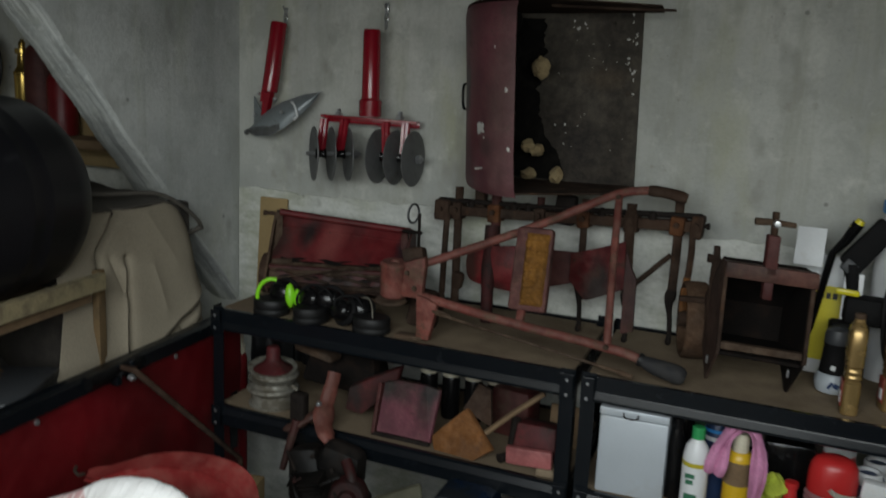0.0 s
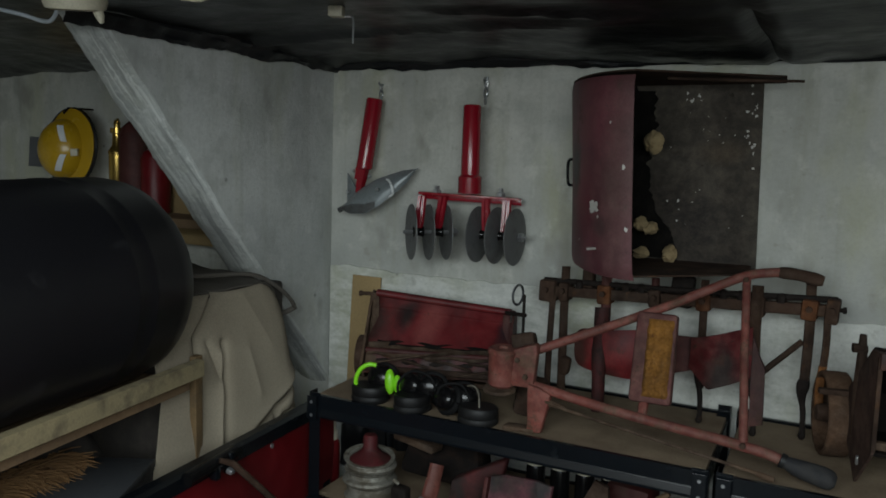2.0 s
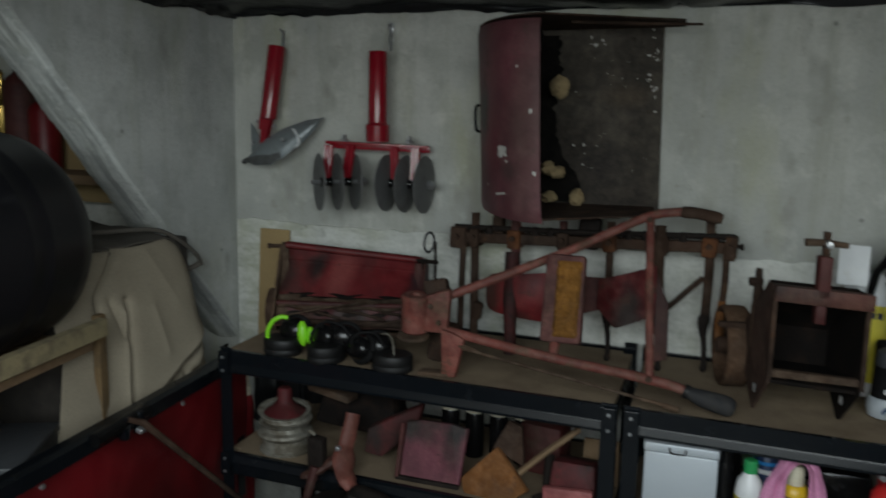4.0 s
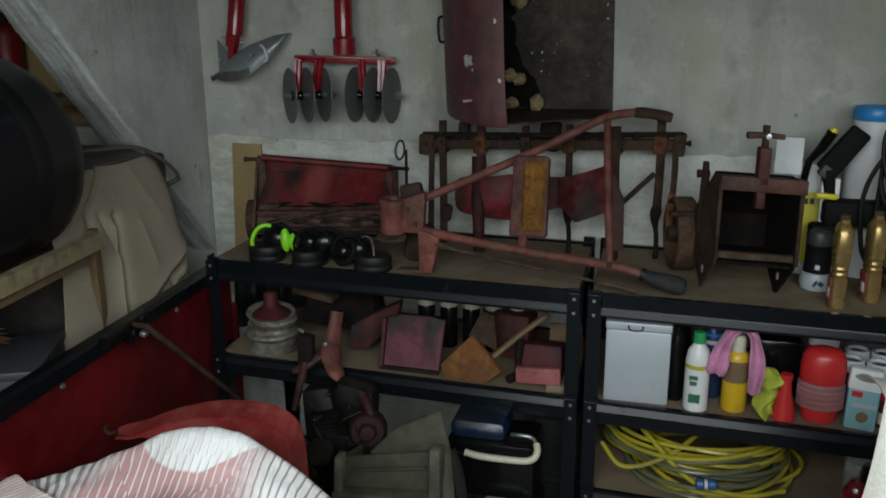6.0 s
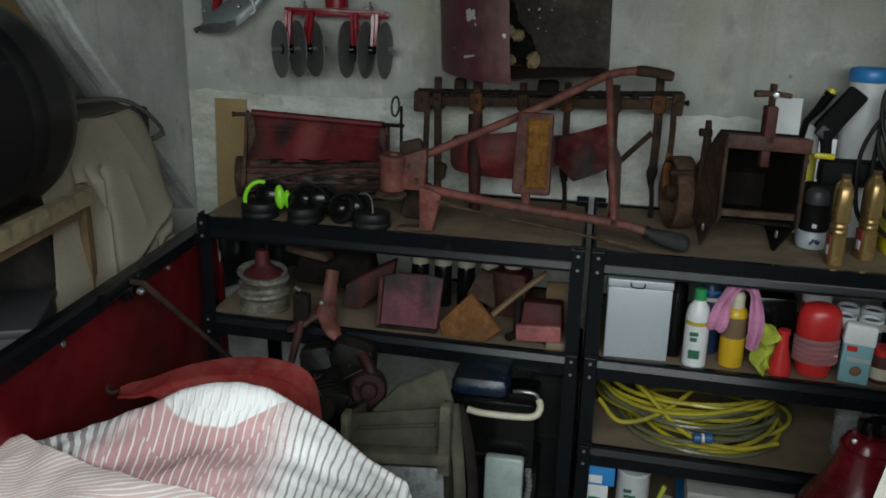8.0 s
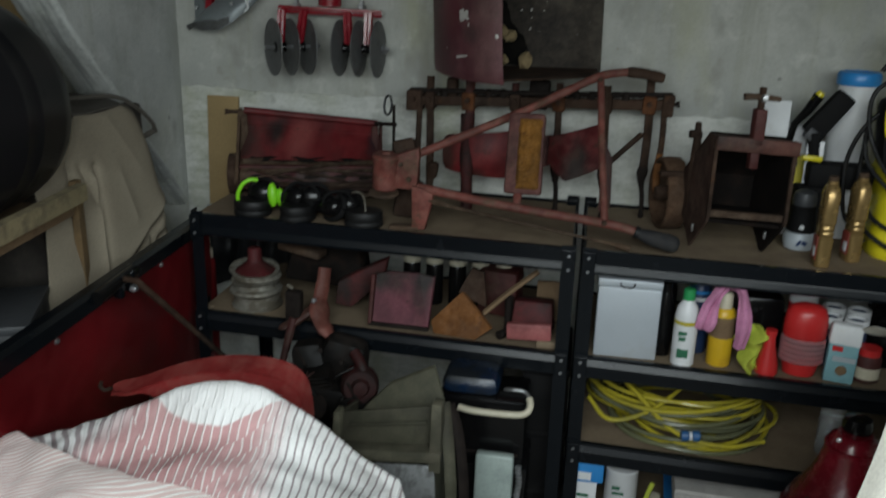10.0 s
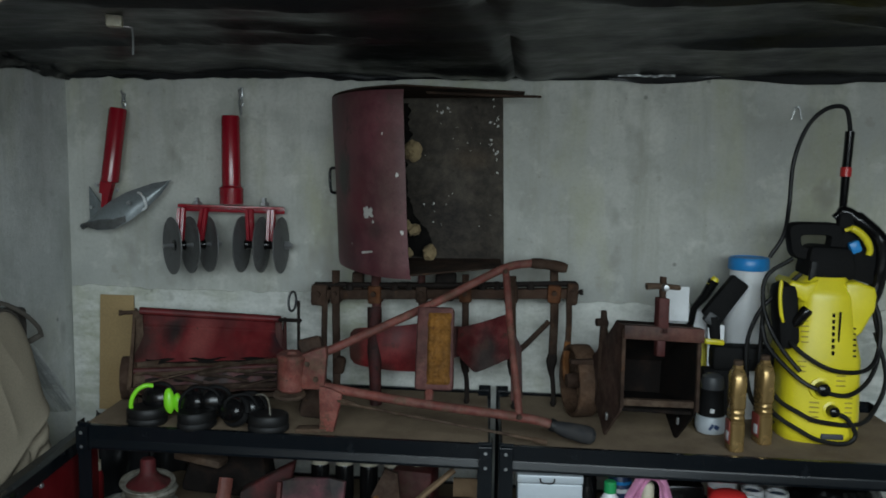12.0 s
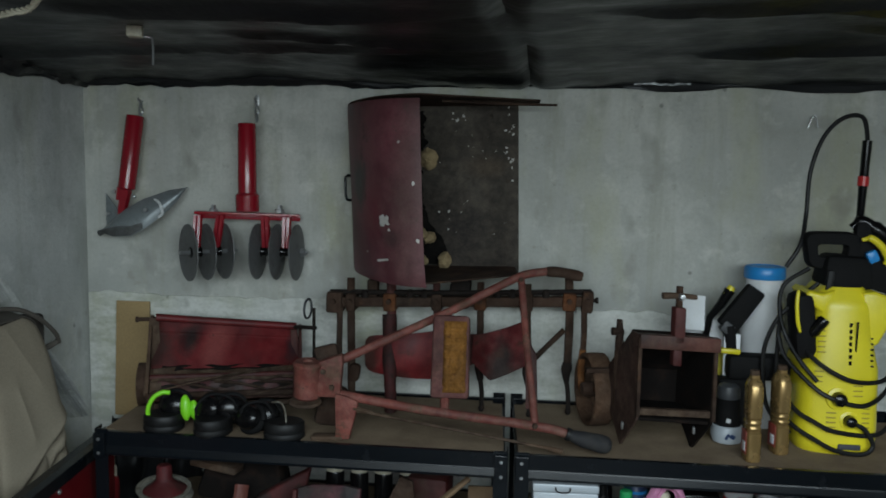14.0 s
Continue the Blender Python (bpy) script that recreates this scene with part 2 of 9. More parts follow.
RUST = (0.05, 0.02, 0.012)
M = {
    "wall": concrete("wall_concrete", (0.48, 0.478, 0.437)),
    "fin": concrete("cast_concrete", (0.46, 0.468, 0.45), 0.8, 0.0, 3.7),
    "floor": concrete("floor_concrete", (0.2, 0.19, 0.18), 1.0, 0.0, 8.1),
    "film": sheeting("black_film"),
    "steel_black": painted("black_powder_coat", (0.0035, 0.0055, 0.008), (0.007, 0.010, 0.0135), 0.25, 0.0, (0.62, 0.75), bump=0.04, spec=0.27),
    "board": painted("fibreboard", (0.24, 0.18, 0.12), (0.14, 0.1, 0.066), 0.85, 0, (0.46, 0.72), 7.0, spec=0.2),
    "zinc": painted("zinc", (0.55, 0.56, 0.57), (0.3, 0.3, 0.31), 0.35, 0.85, (0.55, 0.75), metal_worn=0.6),
    "disc": painted("mill_steel", (0.17, 0.172, 0.172), (0.11, 0.105, 0.1), 0.55, 0.35, (0.5, 0.7), metal_worn=0.2),
    "plough_steel": painted("bright_steel", (0.27, 0.3, 0.31), (0.16, 0.165, 0.17), 0.35, 0.35, (0.5, 0.75), metal_worn=0.2),
    "polished": painted("polished_steel", (0.8, 0.82, 0.82), (0.6, 0.62, 0.62), 0.35, 0.1, bump=0.0),
    "alloy": painted("cast_alloy", (0.33, 0.315, 0.27), (0.10, 0.085, 0.062), 0.4, 0.5, (0.40, 0.58), 22, metal_worn=0.2),
    "red_gloss": painted("new_red_paint", (0.27, 0.008, 0.018), (0.2, 0.008, 0.014), 0.2, 0, (0.6, 0.8), bump=0.02, speck=0.08),
    "red_old": aged("old_red_paint", (0.19, 0.009, 0.014), (0.055, 0.026, 0.015), 0.9, 0.3, 0.1, 1.3, 0.45),
    "red_hood": aged("red_hood_paint", (0.155, 0.007, 0.011), (0.05, 0.024, 0.015), 0.6, 0.25, 0.06, 1.0, 0.5, 0.3, 0.25, [(-0.16, 0.165, 0.075, 0.10, (0.03, 0.013, 0.011), 0.95), (-0.075, 0.185, 0.03, 0.05, (0.008, 0.007, 0.007), 0.9), (-0.01, 0.175, 0.045, 0.07, (0.21, 0.05, 0.045), 0.7), (0.19, 0.17, 0.03, 0.05, (0.012, 0.012, 0.016), 0.9)]),
    "red_brown": aged("brown_red_paint", (0.095, 0.03, 0.021), (0.06, 0.028, 0.018), 0.7, 0.6, 0.2, 1.8),
    "red_dull": aged("dull_red_paint", (0.085, 0.015, 0.014), (0.04, 0.019, 0.012), 0.6, 0.5, 0.15),
    "pink_old": aged("faded_red_paint", (0.225, 0.058, 0.045), (0.085, 0.042, 0.026), 0.45, 0.62, 0.3, 1.8),
    "rust": aged("rusted_iron", (0.05, 0.028, 0.019), (0.08, 0.04, 0.021), 0.6, 0.35, 0.15, 1.5, 0.85, 0.15, 0.5),
    "rust_orange": aged("orange_rust", (0.24, 0.095, 0.028), (0.075, 0.03, 0.014), 0.5, 0.45, 0.2, 1.6, 0.9, 0.15, 0.5),
    "amber": aged("amber_rust", (0.24, 0.105, 0.02), (0.08, 0.03, 0.012), 0.45, 0.45, 0.1, 3.0, 0.9, 0.15, 0.6),
    "iron_dark": aged("dark_iron", (0.012, 0.009, 0.008), (0.03, 0.015, 0.01), 0.5, 0.25, 0.06, 1.4, 0.75, 0.15, 0.4),
    "foam": painted("torn_foam", (0.34, 0.25, 0.13), (0.2, 0.135, 0.065), 0.95, 0, (0.5, 0.7), 60, bump=0.5),
    "paint_fleck": painted("white_splash", (0.6, 0.58, 0.54), (0.42, 0.4, 0.36), 0.8),
    "plastic_black": painted("black_plastic", (0.0035, 0.0035, 0.004), (0.008, 0.008, 0.009), 0.2, 0, (0.6, 0.8), bump=0.04, spec=0.3),
    "rubber": painted("black_rubber", (0.0045, 0.0045, 0.005), (0.009, 0.009, 0.009), 0.5, 0, (0.5, 0.75), 8, bump=0.08, spec=0.3),
    "neon": painted("neon_green", (0.25, 0.72, 0.02), (0.2, 0.55, 0.02), 0.4, 0, (0.6, 0.8), bump=0.03, speck=0.05),
    "yellow": painted("yellow_plastic", (0.78, 0.66, 0.02), (0.62, 0.5, 0.03), 0.35, 0, (0.62, 0.8), bump=0.03, speck=0.05),
    "white": painted("white_plastic", (0.72, 0.73, 0.74), (0.55, 0.54, 0.5), 0.4, 0, (0.58, 0.75), bump=0.03, speck=0.05),
    "paper": painted("white_card", (0.74, 0.75, 0.76), (0.6, 0.59, 0.56), 0.9, bump=0.03, speck=0.05),
    "blue": painted("blue_plastic", (0.03, 0.25, 0.62), (0.025, 0.18, 0.45), 0.35, bump=0.03, speck=0.05),
    "blue_dark": painted("navy_plastic", (0.02, 0.045, 0.12), (0.015, 0.03, 0.07), 0.4, bump=0.05),
    "green": painted("green_cap", (0.02, 0.3, 0.09), (0.02, 0.22, 0.06), 0.4, bump=0.03),
    "green_dark": painted("dark_green_print", (0.02, 0.14, 0.07), (0.02, 0.1, 0.05), 0.5, bump=0.03),
    "gold": painted("bronze_plastic", (0.36, 0.235, 0.092), (0.26, 0.16, 0.06), 0.27, 0.65, (0.55, 0.75), bump=0.02, metal_worn=0.4, speck=0.05),
    "brass": painted("brass", (0.55, 0.37, 0.1), (0.35, 0.22, 0.06), 0.25, 0.9, (0.6, 0.8), metal_worn=0.7),
    "red_plastic": painted("red_plastic", (0.55, 0.025, 0.025), (0.42, 0.02, 0.02), 0.35, 0, (0.6, 0.8), bump=0.03, speck=0.05),
    "pink_cloth": painted("pink_microfibre", (0.62, 0.25, 0.42), (0.5, 0.18, 0.33), 0.95, 0, (0.5, 0.75), 30, bump=0.4),
    "lime_cloth": painted("lime_microfibre", (0.48, 0.55, 0.06), (0.38, 0.42, 0.05), 0.95, 0, (0.5, 0.75), 30, bump=0.4),
    "teal": painted("teal_card", (0.19, 0.38, 0.42), (0.15, 0.3, 0.33), 0.6, bump=0.03, speck=0.05),
    "canvas": painted("tan_canvas", (0.37, 0.315, 0.232), (0.27, 0.225, 0.165), 0.95, 0, (0.45, 0.7), 5, bump=0.3),
    "canvas_dark": painted("grey_canvas", (0.12, 0.105, 0.088), (0.085, 0.075, 0.062), 0.95, 0, (0.45, 0.7), 6, bump=0.3),
    "rack_wood": painted("old_painted_timber", (0.30, 0.245, 0.135), (0.13, 0.10, 0.06), 0.8, 0, (0.46, 0.64), 14, bump=0.3),
    "card": painted("brown_card", (0.36, 0.25, 0.115), (0.3, 0.2, 0.09), 0.9, 0, (0.5, 0.75), 6),
    "red_sheet": aged("red_sheet_paint", (0.17, 0.006, 0.010), (0.07, 0.010, 0.010), 0.45, 0.12, 0.03, 0.5, 0.4, 0.3, 0.06),
    "bristle": painted("bristle", (0.23, 0.12, 0.045), (0.14, 0.07, 0.03), 0.9, bump=0.3),
    "grey_box": painted("grey_steel_paint", (0.05, 0.053, 0.058), (0.03, 0.03, 0.03), 0.5, 0, (0.5, 0.68), 8),
    "tin_grey": painted("pale_tin", (0.46, 0.5, 0.54), (0.38, 0.39, 0.39), 0.4, 0.15, (0.55, 0.75), 10, metal_worn=0.1, speck=0.05),
    "olive": aged("olive_plastic", (0.074, 0.072, 0.047), (0.045, 0.041, 0.028), 0.45, 0.3, 0.15, 1.0, 0.7),
    "tape_silver": painted("dull_silver_tape", (0.3, 0.31, 0.31), (0.1, 0.1, 0.1), 0.4, 0.5, (0.45, 0.62), 40, metal_worn=0.2),
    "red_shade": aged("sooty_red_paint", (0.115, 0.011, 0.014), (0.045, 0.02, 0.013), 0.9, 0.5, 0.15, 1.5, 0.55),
    "fin_edge": concrete("broken_concrete", (0.46, 0.47, 0.45), 1.0, 0.2, 9.4, 0.4, 49.0),
    "nozzle": painted("matt_black_plastic", (0.005, 0.005, 0.0055), (0.012, 0.012, 0.012), 0.75, 0, (0.5, 0.75), spec=0.15),
    "helmet": painted("amber_helmet", (0.5, 0.3, 0.015), (0.38, 0.22, 0.012), 0.25, 0, (0.55, 0.75), 6, bump=0.02, speck=0.05),
    "bar_brown": aged("brown_scuffed_iron", (0.072, 0.042, 0.025), (0.06, 0.03, 0.018), 0.5, 0.3, 0.3, 1.5, 0.8, 0.2, 0.4),
    "soot": aged("sooty_plate", (0.05, 0.042, 0.034), (0.03, 0.022, 0.016), 0.7, 0.3, 0.2, 1.5, 0.85, 0.15, 0.2),
    "pink_plain": banded("pale_pink_cotton", (0.78, 0.58, 0.55), (0.9, 0.87, 0.84), 17.0),
    "shade_cloth": painted("dark_sacking", (0.045, 0.038, 0.033), (0.075, 0.062, 0.052), 0.95, 0, (0.5, 0.7), 7, bump=0.3),
    "can_amber": painted("amber_label", (0.7, 0.43, 0.02), (0.5, 0.28, 0.02), 0.35, 0, (0.5, 0.75), 22, bump=0.02, speck=0.05),
    "cream": painted("cream_plastic", (0.6, 0.55, 0.42), (0.5, 0.45, 0.33), 0.5, bump=0.03),
    "hose_yellow": painted("yellow_hose", (0.48, 0.40, 0.035), (0.25, 0.22, 0.04), 0.25, 0, (0.5, 0.7), 9, bump=0.05, speck=0.1),
    "hose_grey": painted("translucent_hose", (0.15, 0.155, 0.085), (0.08, 0.085, 0.05), 0.2, 0, (0.5, 0.7), 9, bump=0.05, speck=0.1),
    "newsprint": painted("newsprint", (0.55, 0.53, 0.5), (0.4, 0.38, 0.36), 0.95, 0, (0.45, 0.7), 25),
    "print_dark": painted("dark_print", (0.05, 0.05, 0.055), (0.1, 0.1, 0.1), 0.7, bump=0.03),
    "cloth_stripe": striped("striped_cotton"),
    "sheet_white": painted("white_cotton", (0.80, 0.77, 0.68), (0.68, 0.64, 0.54), 0.95, 0, (0.5, 0.75), 6, bump=0.2),
    "clear": clear("clear_plastic", (0.85, 0.88, 0.9)),
    "clear_red": clear("pink_clear_plastic", (0.92, 0.62, 0.64), 0.3),
    "rubber_grey": painted("worn_black_rubber", (0.018, 0.018, 0.02), (0.04, 0.038, 0.036), 0.7, 0, (0.45, 0.7), 24, bump=0.3, spec=0.25),
    "guard_red": aged("red_brown_guard_paint", (0.13, 0.045, 0.04), (0.055, 0.026, 0.018), 0.5, 0.5, 0.2, 2.0, 0.75),
    "red_board": aged("mouldboard_paint", (0.2, 0.014, 0.018), (0.05, 0.022, 0.016), 0.65, 0.35, 0.12, 1.4, 0.5, 0.35, 0.3, [(-0.235, 0.15, 0.045, 0.10, (0.045, 0.018, 0.014), 0.9), (-0.16, 0.09, 0.05, 0.03, (0.03, 0.014, 0.012), 0.8)]),
    "point_steel": painted("scuffed_steel", (0.11, 0.115, 0.115), (0.05, 0.045, 0.04), 0.45, 0.3, (0.45, 0.7), 25, metal_worn=0.1),
    "hood_paint": aged("oxide_hood_paint", (0.165, 0.040, 0.058), (0.085, 0.05, 0.046), 0.2, 0.35, 0.3, 0.9, 0.5, 0.4, 0.15, [(-0.005, 0.24, 0.065, 0.34, (0.105, 0.070, 0.062), 0.55), (-0.172, 0.255, 0.034, 0.085, (0.03, 0.027, 0.027), 1.0), (-0.165, 0.25, 0.026, 0.07, (0.03, 0.027, 0.027), 1.0), (-0.06, 0.12, 0.03, 0.03, (0.05, 0.03, 0.03), 0.6), (-0.12, 0.19, 0.04, 0.10, (0.2, 0.02, 0.04), 0.4)]),
    "hood_back": aged("stained_back_plate", (0.072, 0.062, 0.050), (0.036, 0.028, 0.021), 0.65, 0.35, 0.25, 1.2, 0.75, 0.2, 0.3, [(0.10, 0.12, 0.085, 0.085, (0.022, 0.019, 0.018), 0.75), (0.17, 0.22, 0.035, 0.025, (0.02, 0.018, 0.016), 0.6), (0.12, 0.02, 0.06, 0.03, (0.025, 0.02, 0.018), 0.6), (0.15, 0.30, 0.07, 0.04, (0.085, 0.058, 0.035), 0.4)]),
    "felt": painted("black_felt", (0.006, 0.0055, 0.005), (0.014, 0.012, 0.010), 0.95, 0, (0.5, 0.7), 30, bump=0.4, spec=0.1),
    "mauve_sooty": aged("sooty_mauve_paint", (0.17, 0.042, 0.062), (0.045, 0.02, 0.014), 0.5, 0.45, 0.15, 1.6, 0.6, 0.3, 0.35, [(-0.03, 0.115, 0.05, 0.04, (0.03, 0.014, 0.015), 0.85), (0.05, 0.085, 0.035, 0.05, (0.03, 0.013, 0.014), 0.8), (-0.06, 0.135, 0.03, 0.055, (0.012, 0.01, 0.01), 0.95), (0.055, 0.13, 0.04, 0.045, (0.012, 0.01, 0.01), 0.95), (-0.005, 0.14, 0.04, 0.02, (0.03, 0.012, 0.014), 0.8)]),
    "pink_fresh": aged("pink_red_paint", (0.40, 0.115, 0.115), (0.12, 0.05, 0.045), 0.15, 0.25, 0.2, 2.0, 0.5),
    "leg_red": aged("faded_leg_paint", (0.21, 0.062, 0.046), (0.085, 0.036, 0.024), 0.45, 0.45, 0.15, 2.0, 0.55),
    "red_sooty": aged("oily_red_paint", (0.07, 0.012, 0.012), (0.018, 0.010, 0.008), 0.8, 0.5, 0.05, 2.5, 0.7, 0.25),
    # near-black standing for shade in the press and mower gap; also colours the gearbox
    "shade_black": painted("soot", (0.006, 0.0045, 0.004), (0.016, 0.0095, 0.007), 0.9, 0, (0.5, 0.7), 20, bump=0.3, spec=0.1),
    "olive_pale": aged("worn_olive_plastic", (0.115, 0.110, 0.074), (0.065, 0.057, 0.04), 0.35, 0.3, 0.2, 1.2, 0.7),
    "wheel_rust": aged("brown_wheel_rust", (0.105, 0.058, 0.034), (0.055, 0.028, 0.017), 0.4, 0.4, 0.2, 2.0, 0.85, 0.15, 0.5),
    "wood": painted("old_wood", (0.2, 0.125, 0.065), (0.13, 0.08, 0.045), 0.85, 0, (0.45, 0.7), 20, bump=0.3),
}

# ---- building helpers ----


def thing(name, loc, label="", category="", group="", kind=""):
    ob = new(name)
    ob.location, ob.empty_display_size = loc, 0.05
    return tagged(ob, label, category, group, kind)


def link_mesh(name, bm, material, smooth=True):
    me = bpy.data.meshes.new(name)
    bmesh.ops.recalc_face_normals(bm, faces=bm.faces)
    bm.to_mesh(me)
    bm.free()
    for m in material if isinstance(material, (list, tuple)) else [material]:
        me.materials.append(m)
    if smooth:
        me.shade_smooth()
        me.set_sharp_from_angle(angle=radians(38))
    return new(name, me)


def part(name, bm, material, parent, label="", smooth=True):
    """One mesh under a thing or a part; the coordinates are the world's."""
    root = parent
    while root.parent:
        root = root.parent
    bmesh.ops.transform(bm, matrix=Matrix.Translation(-root.location), verts=bm.verts)
    ob = link_mesh(name, bm, material, smooth)
    ob.parent = parent
    return tagged(ob, label)


def solo(name, bm, material, label="", category="", group="", kind="", smooth=True):
    return tagged(link_mesh(name, bm, material, smooth), label, category, group, kind)


def box(bm, centre, size, turn=None, bevel=0.0, taper=None):
    """A block; taper scales its top in x and y."""
    made = bmesh.ops.create_cube(bm, size=1.0)["verts"]
    for v in made:
        if taper and v.co.z > 0:
            v.co.x, v.co.y = v.co.x * taper[0], v.co.y * taper[1]
        v.co = Vector((v.co.x * size[0], v.co.y * size[1], v.co.z * size[2]))
    if bevel:
        edges = list({e for v in made for e in v.link_edges})
        made = list({v for f in bmesh.ops.bevel(bm, geom=edges, offset=bevel, segments=2, profile=0.5, affect="EDGES")["faces"] for v in f.verts} | {v for v in made if v.is_valid})
    m = Matrix.Translation(centre) @ (turn.to_4x4() if turn else Matrix())
    bmesh.ops.transform(bm, matrix=m, verts=made)
    return made


def turn(rx=0, ry=0, rz=0):
    return Euler([radians(a) for a in (rx, ry, rz)]).to_matrix()


def tube(bm, pts, r, seg=12, caps=True, flat=None):
    """A round bar along points; r a number or one a point; flat squashes it across."""
    pts = [Vector(p) for p in pts]
    rs = r if isinstance(r, (list, tuple)) else [r] * len(pts)
    rings, side = [], None
    for i, p in enumerate(pts):
        d = (pts[min(i + 1, len(pts) - 1)] - pts[max(i - 1, 0)]).normalized()
        if side is None:
            side = d.orthogonal().normalized() if abs(d.z) > 0.9 else d.cross(Vector((0, 0, 1))).normalized()
        side = (side - d * side.dot(d)).normalized()
        up = side.cross(d)
        rings.append([bm.verts.new(p + rs[i] * (math.cos(a) * side + (flat or 1.0) * math.sin(a) * up)) for a in (2 * math.pi * k / seg for k in range(seg))])
    for a, b in zip(rings, rings[1:]):
        for k in range(seg):
            bm.faces.new((a[k], a[(k + 1) % seg], b[(k + 1) % seg], b[k]))
    if caps:
        bm.faces.new(rings[0][::-1]), bm.faces.new(rings[-1])
    return rings


def curve_pts(ctrl, n=8):
    """A smooth line (Catmull-Rom) through control points."""
    c = [Vector(p) for p in ctrl]
    c = [2 * c[0] - c[1], *c, 2 * c[-1] - c[-2]]
    out = []
    for i in range(1, len(c) - 2):
        for k in range(n):
            t = k / n
            out.append(0.5 * (2 * c[i] + (c[i + 1] - c[i - 1]) * t + (2 * c[i - 1] - 5 * c[i] + 4 * c[i + 1] - c[i + 2]) * t**2 + (3 * c[i] - c[i - 1] - 3 * c[i + 1] + c[i + 2]) * t**3))
    return [*out, c[-2]]


def lathe(bm, profile, m, seg=24, oval=1.0):
    """A turned body: profile of (radius, height), placed by the matrix m; oval squashes y."""
    rings = [[bm.verts.new(m @ Vector((r * math.cos(a), r * oval * math.sin(a), z))) for a in (2 * math.pi * k / seg for k in range(seg))] for r, z in profile]
    for a, b in zip(rings, rings[1:]):
        for k in range(seg):
            bm.faces.new((a[k], a[(k + 1) % seg], b[(k + 1) % seg], b[k]))
    for ring, (r, _) in ((rings[0][::-1], profile[0]), (rings[-1], profile[-1])):
        if r > 1e-5:
            bm.faces.new(ring)
    bmesh.ops.remove_doubles(bm, verts=[v for ring in (rings[0], rings[-1]) for v in ring], dist=1e-6)


def at(x, y, z, rx=0, ry=0, rz=0):
    return pose(x, y, z, rx, ry, rz)


def axis_m(p, direction):
    """A frame at p whose z runs along direction."""
    return Matrix.Translation(p) @ Vector(direction).to_track_quat("Z", "Y").to_matrix().to_4x4()


def slab(bm, outline, shift):
    """A flat plate: an outline of points and the shift that gives its thickness."""
    lo = [bm.verts.new(Vector(p)) for p in outline]
    hi = [bm.verts.new(Vector(p) + Vector(shift)) for p in outline]
    bm.faces.new(lo), bm.faces.new(hi[::-1])
    for i in range(len(lo)):
        j = (i + 1) % len(lo)
        bm.faces.new((lo[i], lo[j], hi[j], hi[i]))


def surface(bm, fn, nu, nv, thick=0.0, uv=False):
    """A sheet fn(u, v), u and v from 0 to 1, with thickness along its normals."""
    layer = bm.loops.layers.uv.new("UVMap") if uv else None
    pts = [[Vector(fn(i / nu, j / nv)) for j in range(nv + 1)] for i in range(nu + 1)]
    grid = [[bm.verts.new(p) for p in row] for row in pts]
    for i in range(nu):
        for j in range(nv):
            f = bm.faces.new((grid[i][j], grid[i + 1][j], grid[i + 1][j + 1], grid[i][j + 1]))
            if uv:
                for loop, (a, b) in zip(f.loops, ((i, j), (i + 1, j), (i + 1, j + 1), (i, j + 1))):
                    loop[layer].uv = (a / nu, b / nv)
    if thick:
        bmesh.ops.recalc_face_normals(bm, faces=bm.faces)
        bmesh.ops.solidify(bm, geom=list(bm.faces), thickness=thick)


def B():
    return bmesh.new()


def wob(x, y, z, scale, amount):
    return amount * noise.noise(Vector((x, y, z)) * scale)


# ---- the shell of the garage ----


def plain_box(name, lo, hi, material, label):
    bm = B()
    box(bm, [(a + b) / 2 for a, b in zip(lo, hi)], [b - a for a, b in zip(lo, hi)])
    return solo(name, bm, material, label, kind="structure", smooth=False)


plain_box("floor", (-2.4, -3.4, -0.15), (4.2, 0.2, 0.0), M["floor"], "grey concrete garage floor")
plain_box("wall_north", (-2.4, 0.0, 0.0), (4.2, 0.2, 2.6), M["wall"], "stained pale grey concrete rear wall")
plain_box("wall_west", (-2.4, -3.4, 0.0), (-2.2, 0.0, 2.6), M["wall"], "grey concrete side wall of the recess")
plain_box("wall_east", (4.0, -3.4, 0.0), (4.2, 0.0, 2.6), M["wall"], "grey concrete side wall")
plain_box("wall_south_west", (-2.2, -3.4, 0.0), (-0.1, -3.2, 2.6), M["wall"], "concrete wall beside the garage door opening")
plain_box("wall_south_east", (3.8, -3.4, 0.0), (4.0, -3.2, 2.6), M["wall"], "concrete wall beside the garage door opening")
plain_box("ground", (-60, -120, -0.2), (60, -3.4, -0.15), M["floor"], "concrete yard outside the garage door")


def lower_wall(name):
    """The lower band of the rear wall stands a little proud, with a rough upper edge."""
    bm = B()
    nx = 260
    tops = []
    for i in range(nx + 1):
        x = 0.004 + 4.0 * i / nx
        tops.append((x, 1.213 + 0.014 * noise.noise(Vector((x * 5, 0, 3))) + 0.008 * noise.noise(Vector((x * 23, 2, 0))) + 0.004 * noise.noise(Vector((x * 71, 2, 4))) + (0.016 * noise.noise(Vector((x * 13, 6, 4))) if x > 1.35 else 0.0)))
    outline = [(0.004, -0.0005, 0.0), (4.004, -0.0005, 0.0)] + [(x, -0.0005, z) for x, z in tops[::-1]]
    slab(bm, outline, (0, -0.008, 0))
    return solo(name, bm, M["wall_low"], "pale limewashed lower band of the rear wall", kind="structure", smooth=False)


M["wall_low"] = concrete("limewashed_concrete", (0.47, 0.475, 0.44), 0.9, 0.75, 5.3)
lower_wall("wall_north_base")


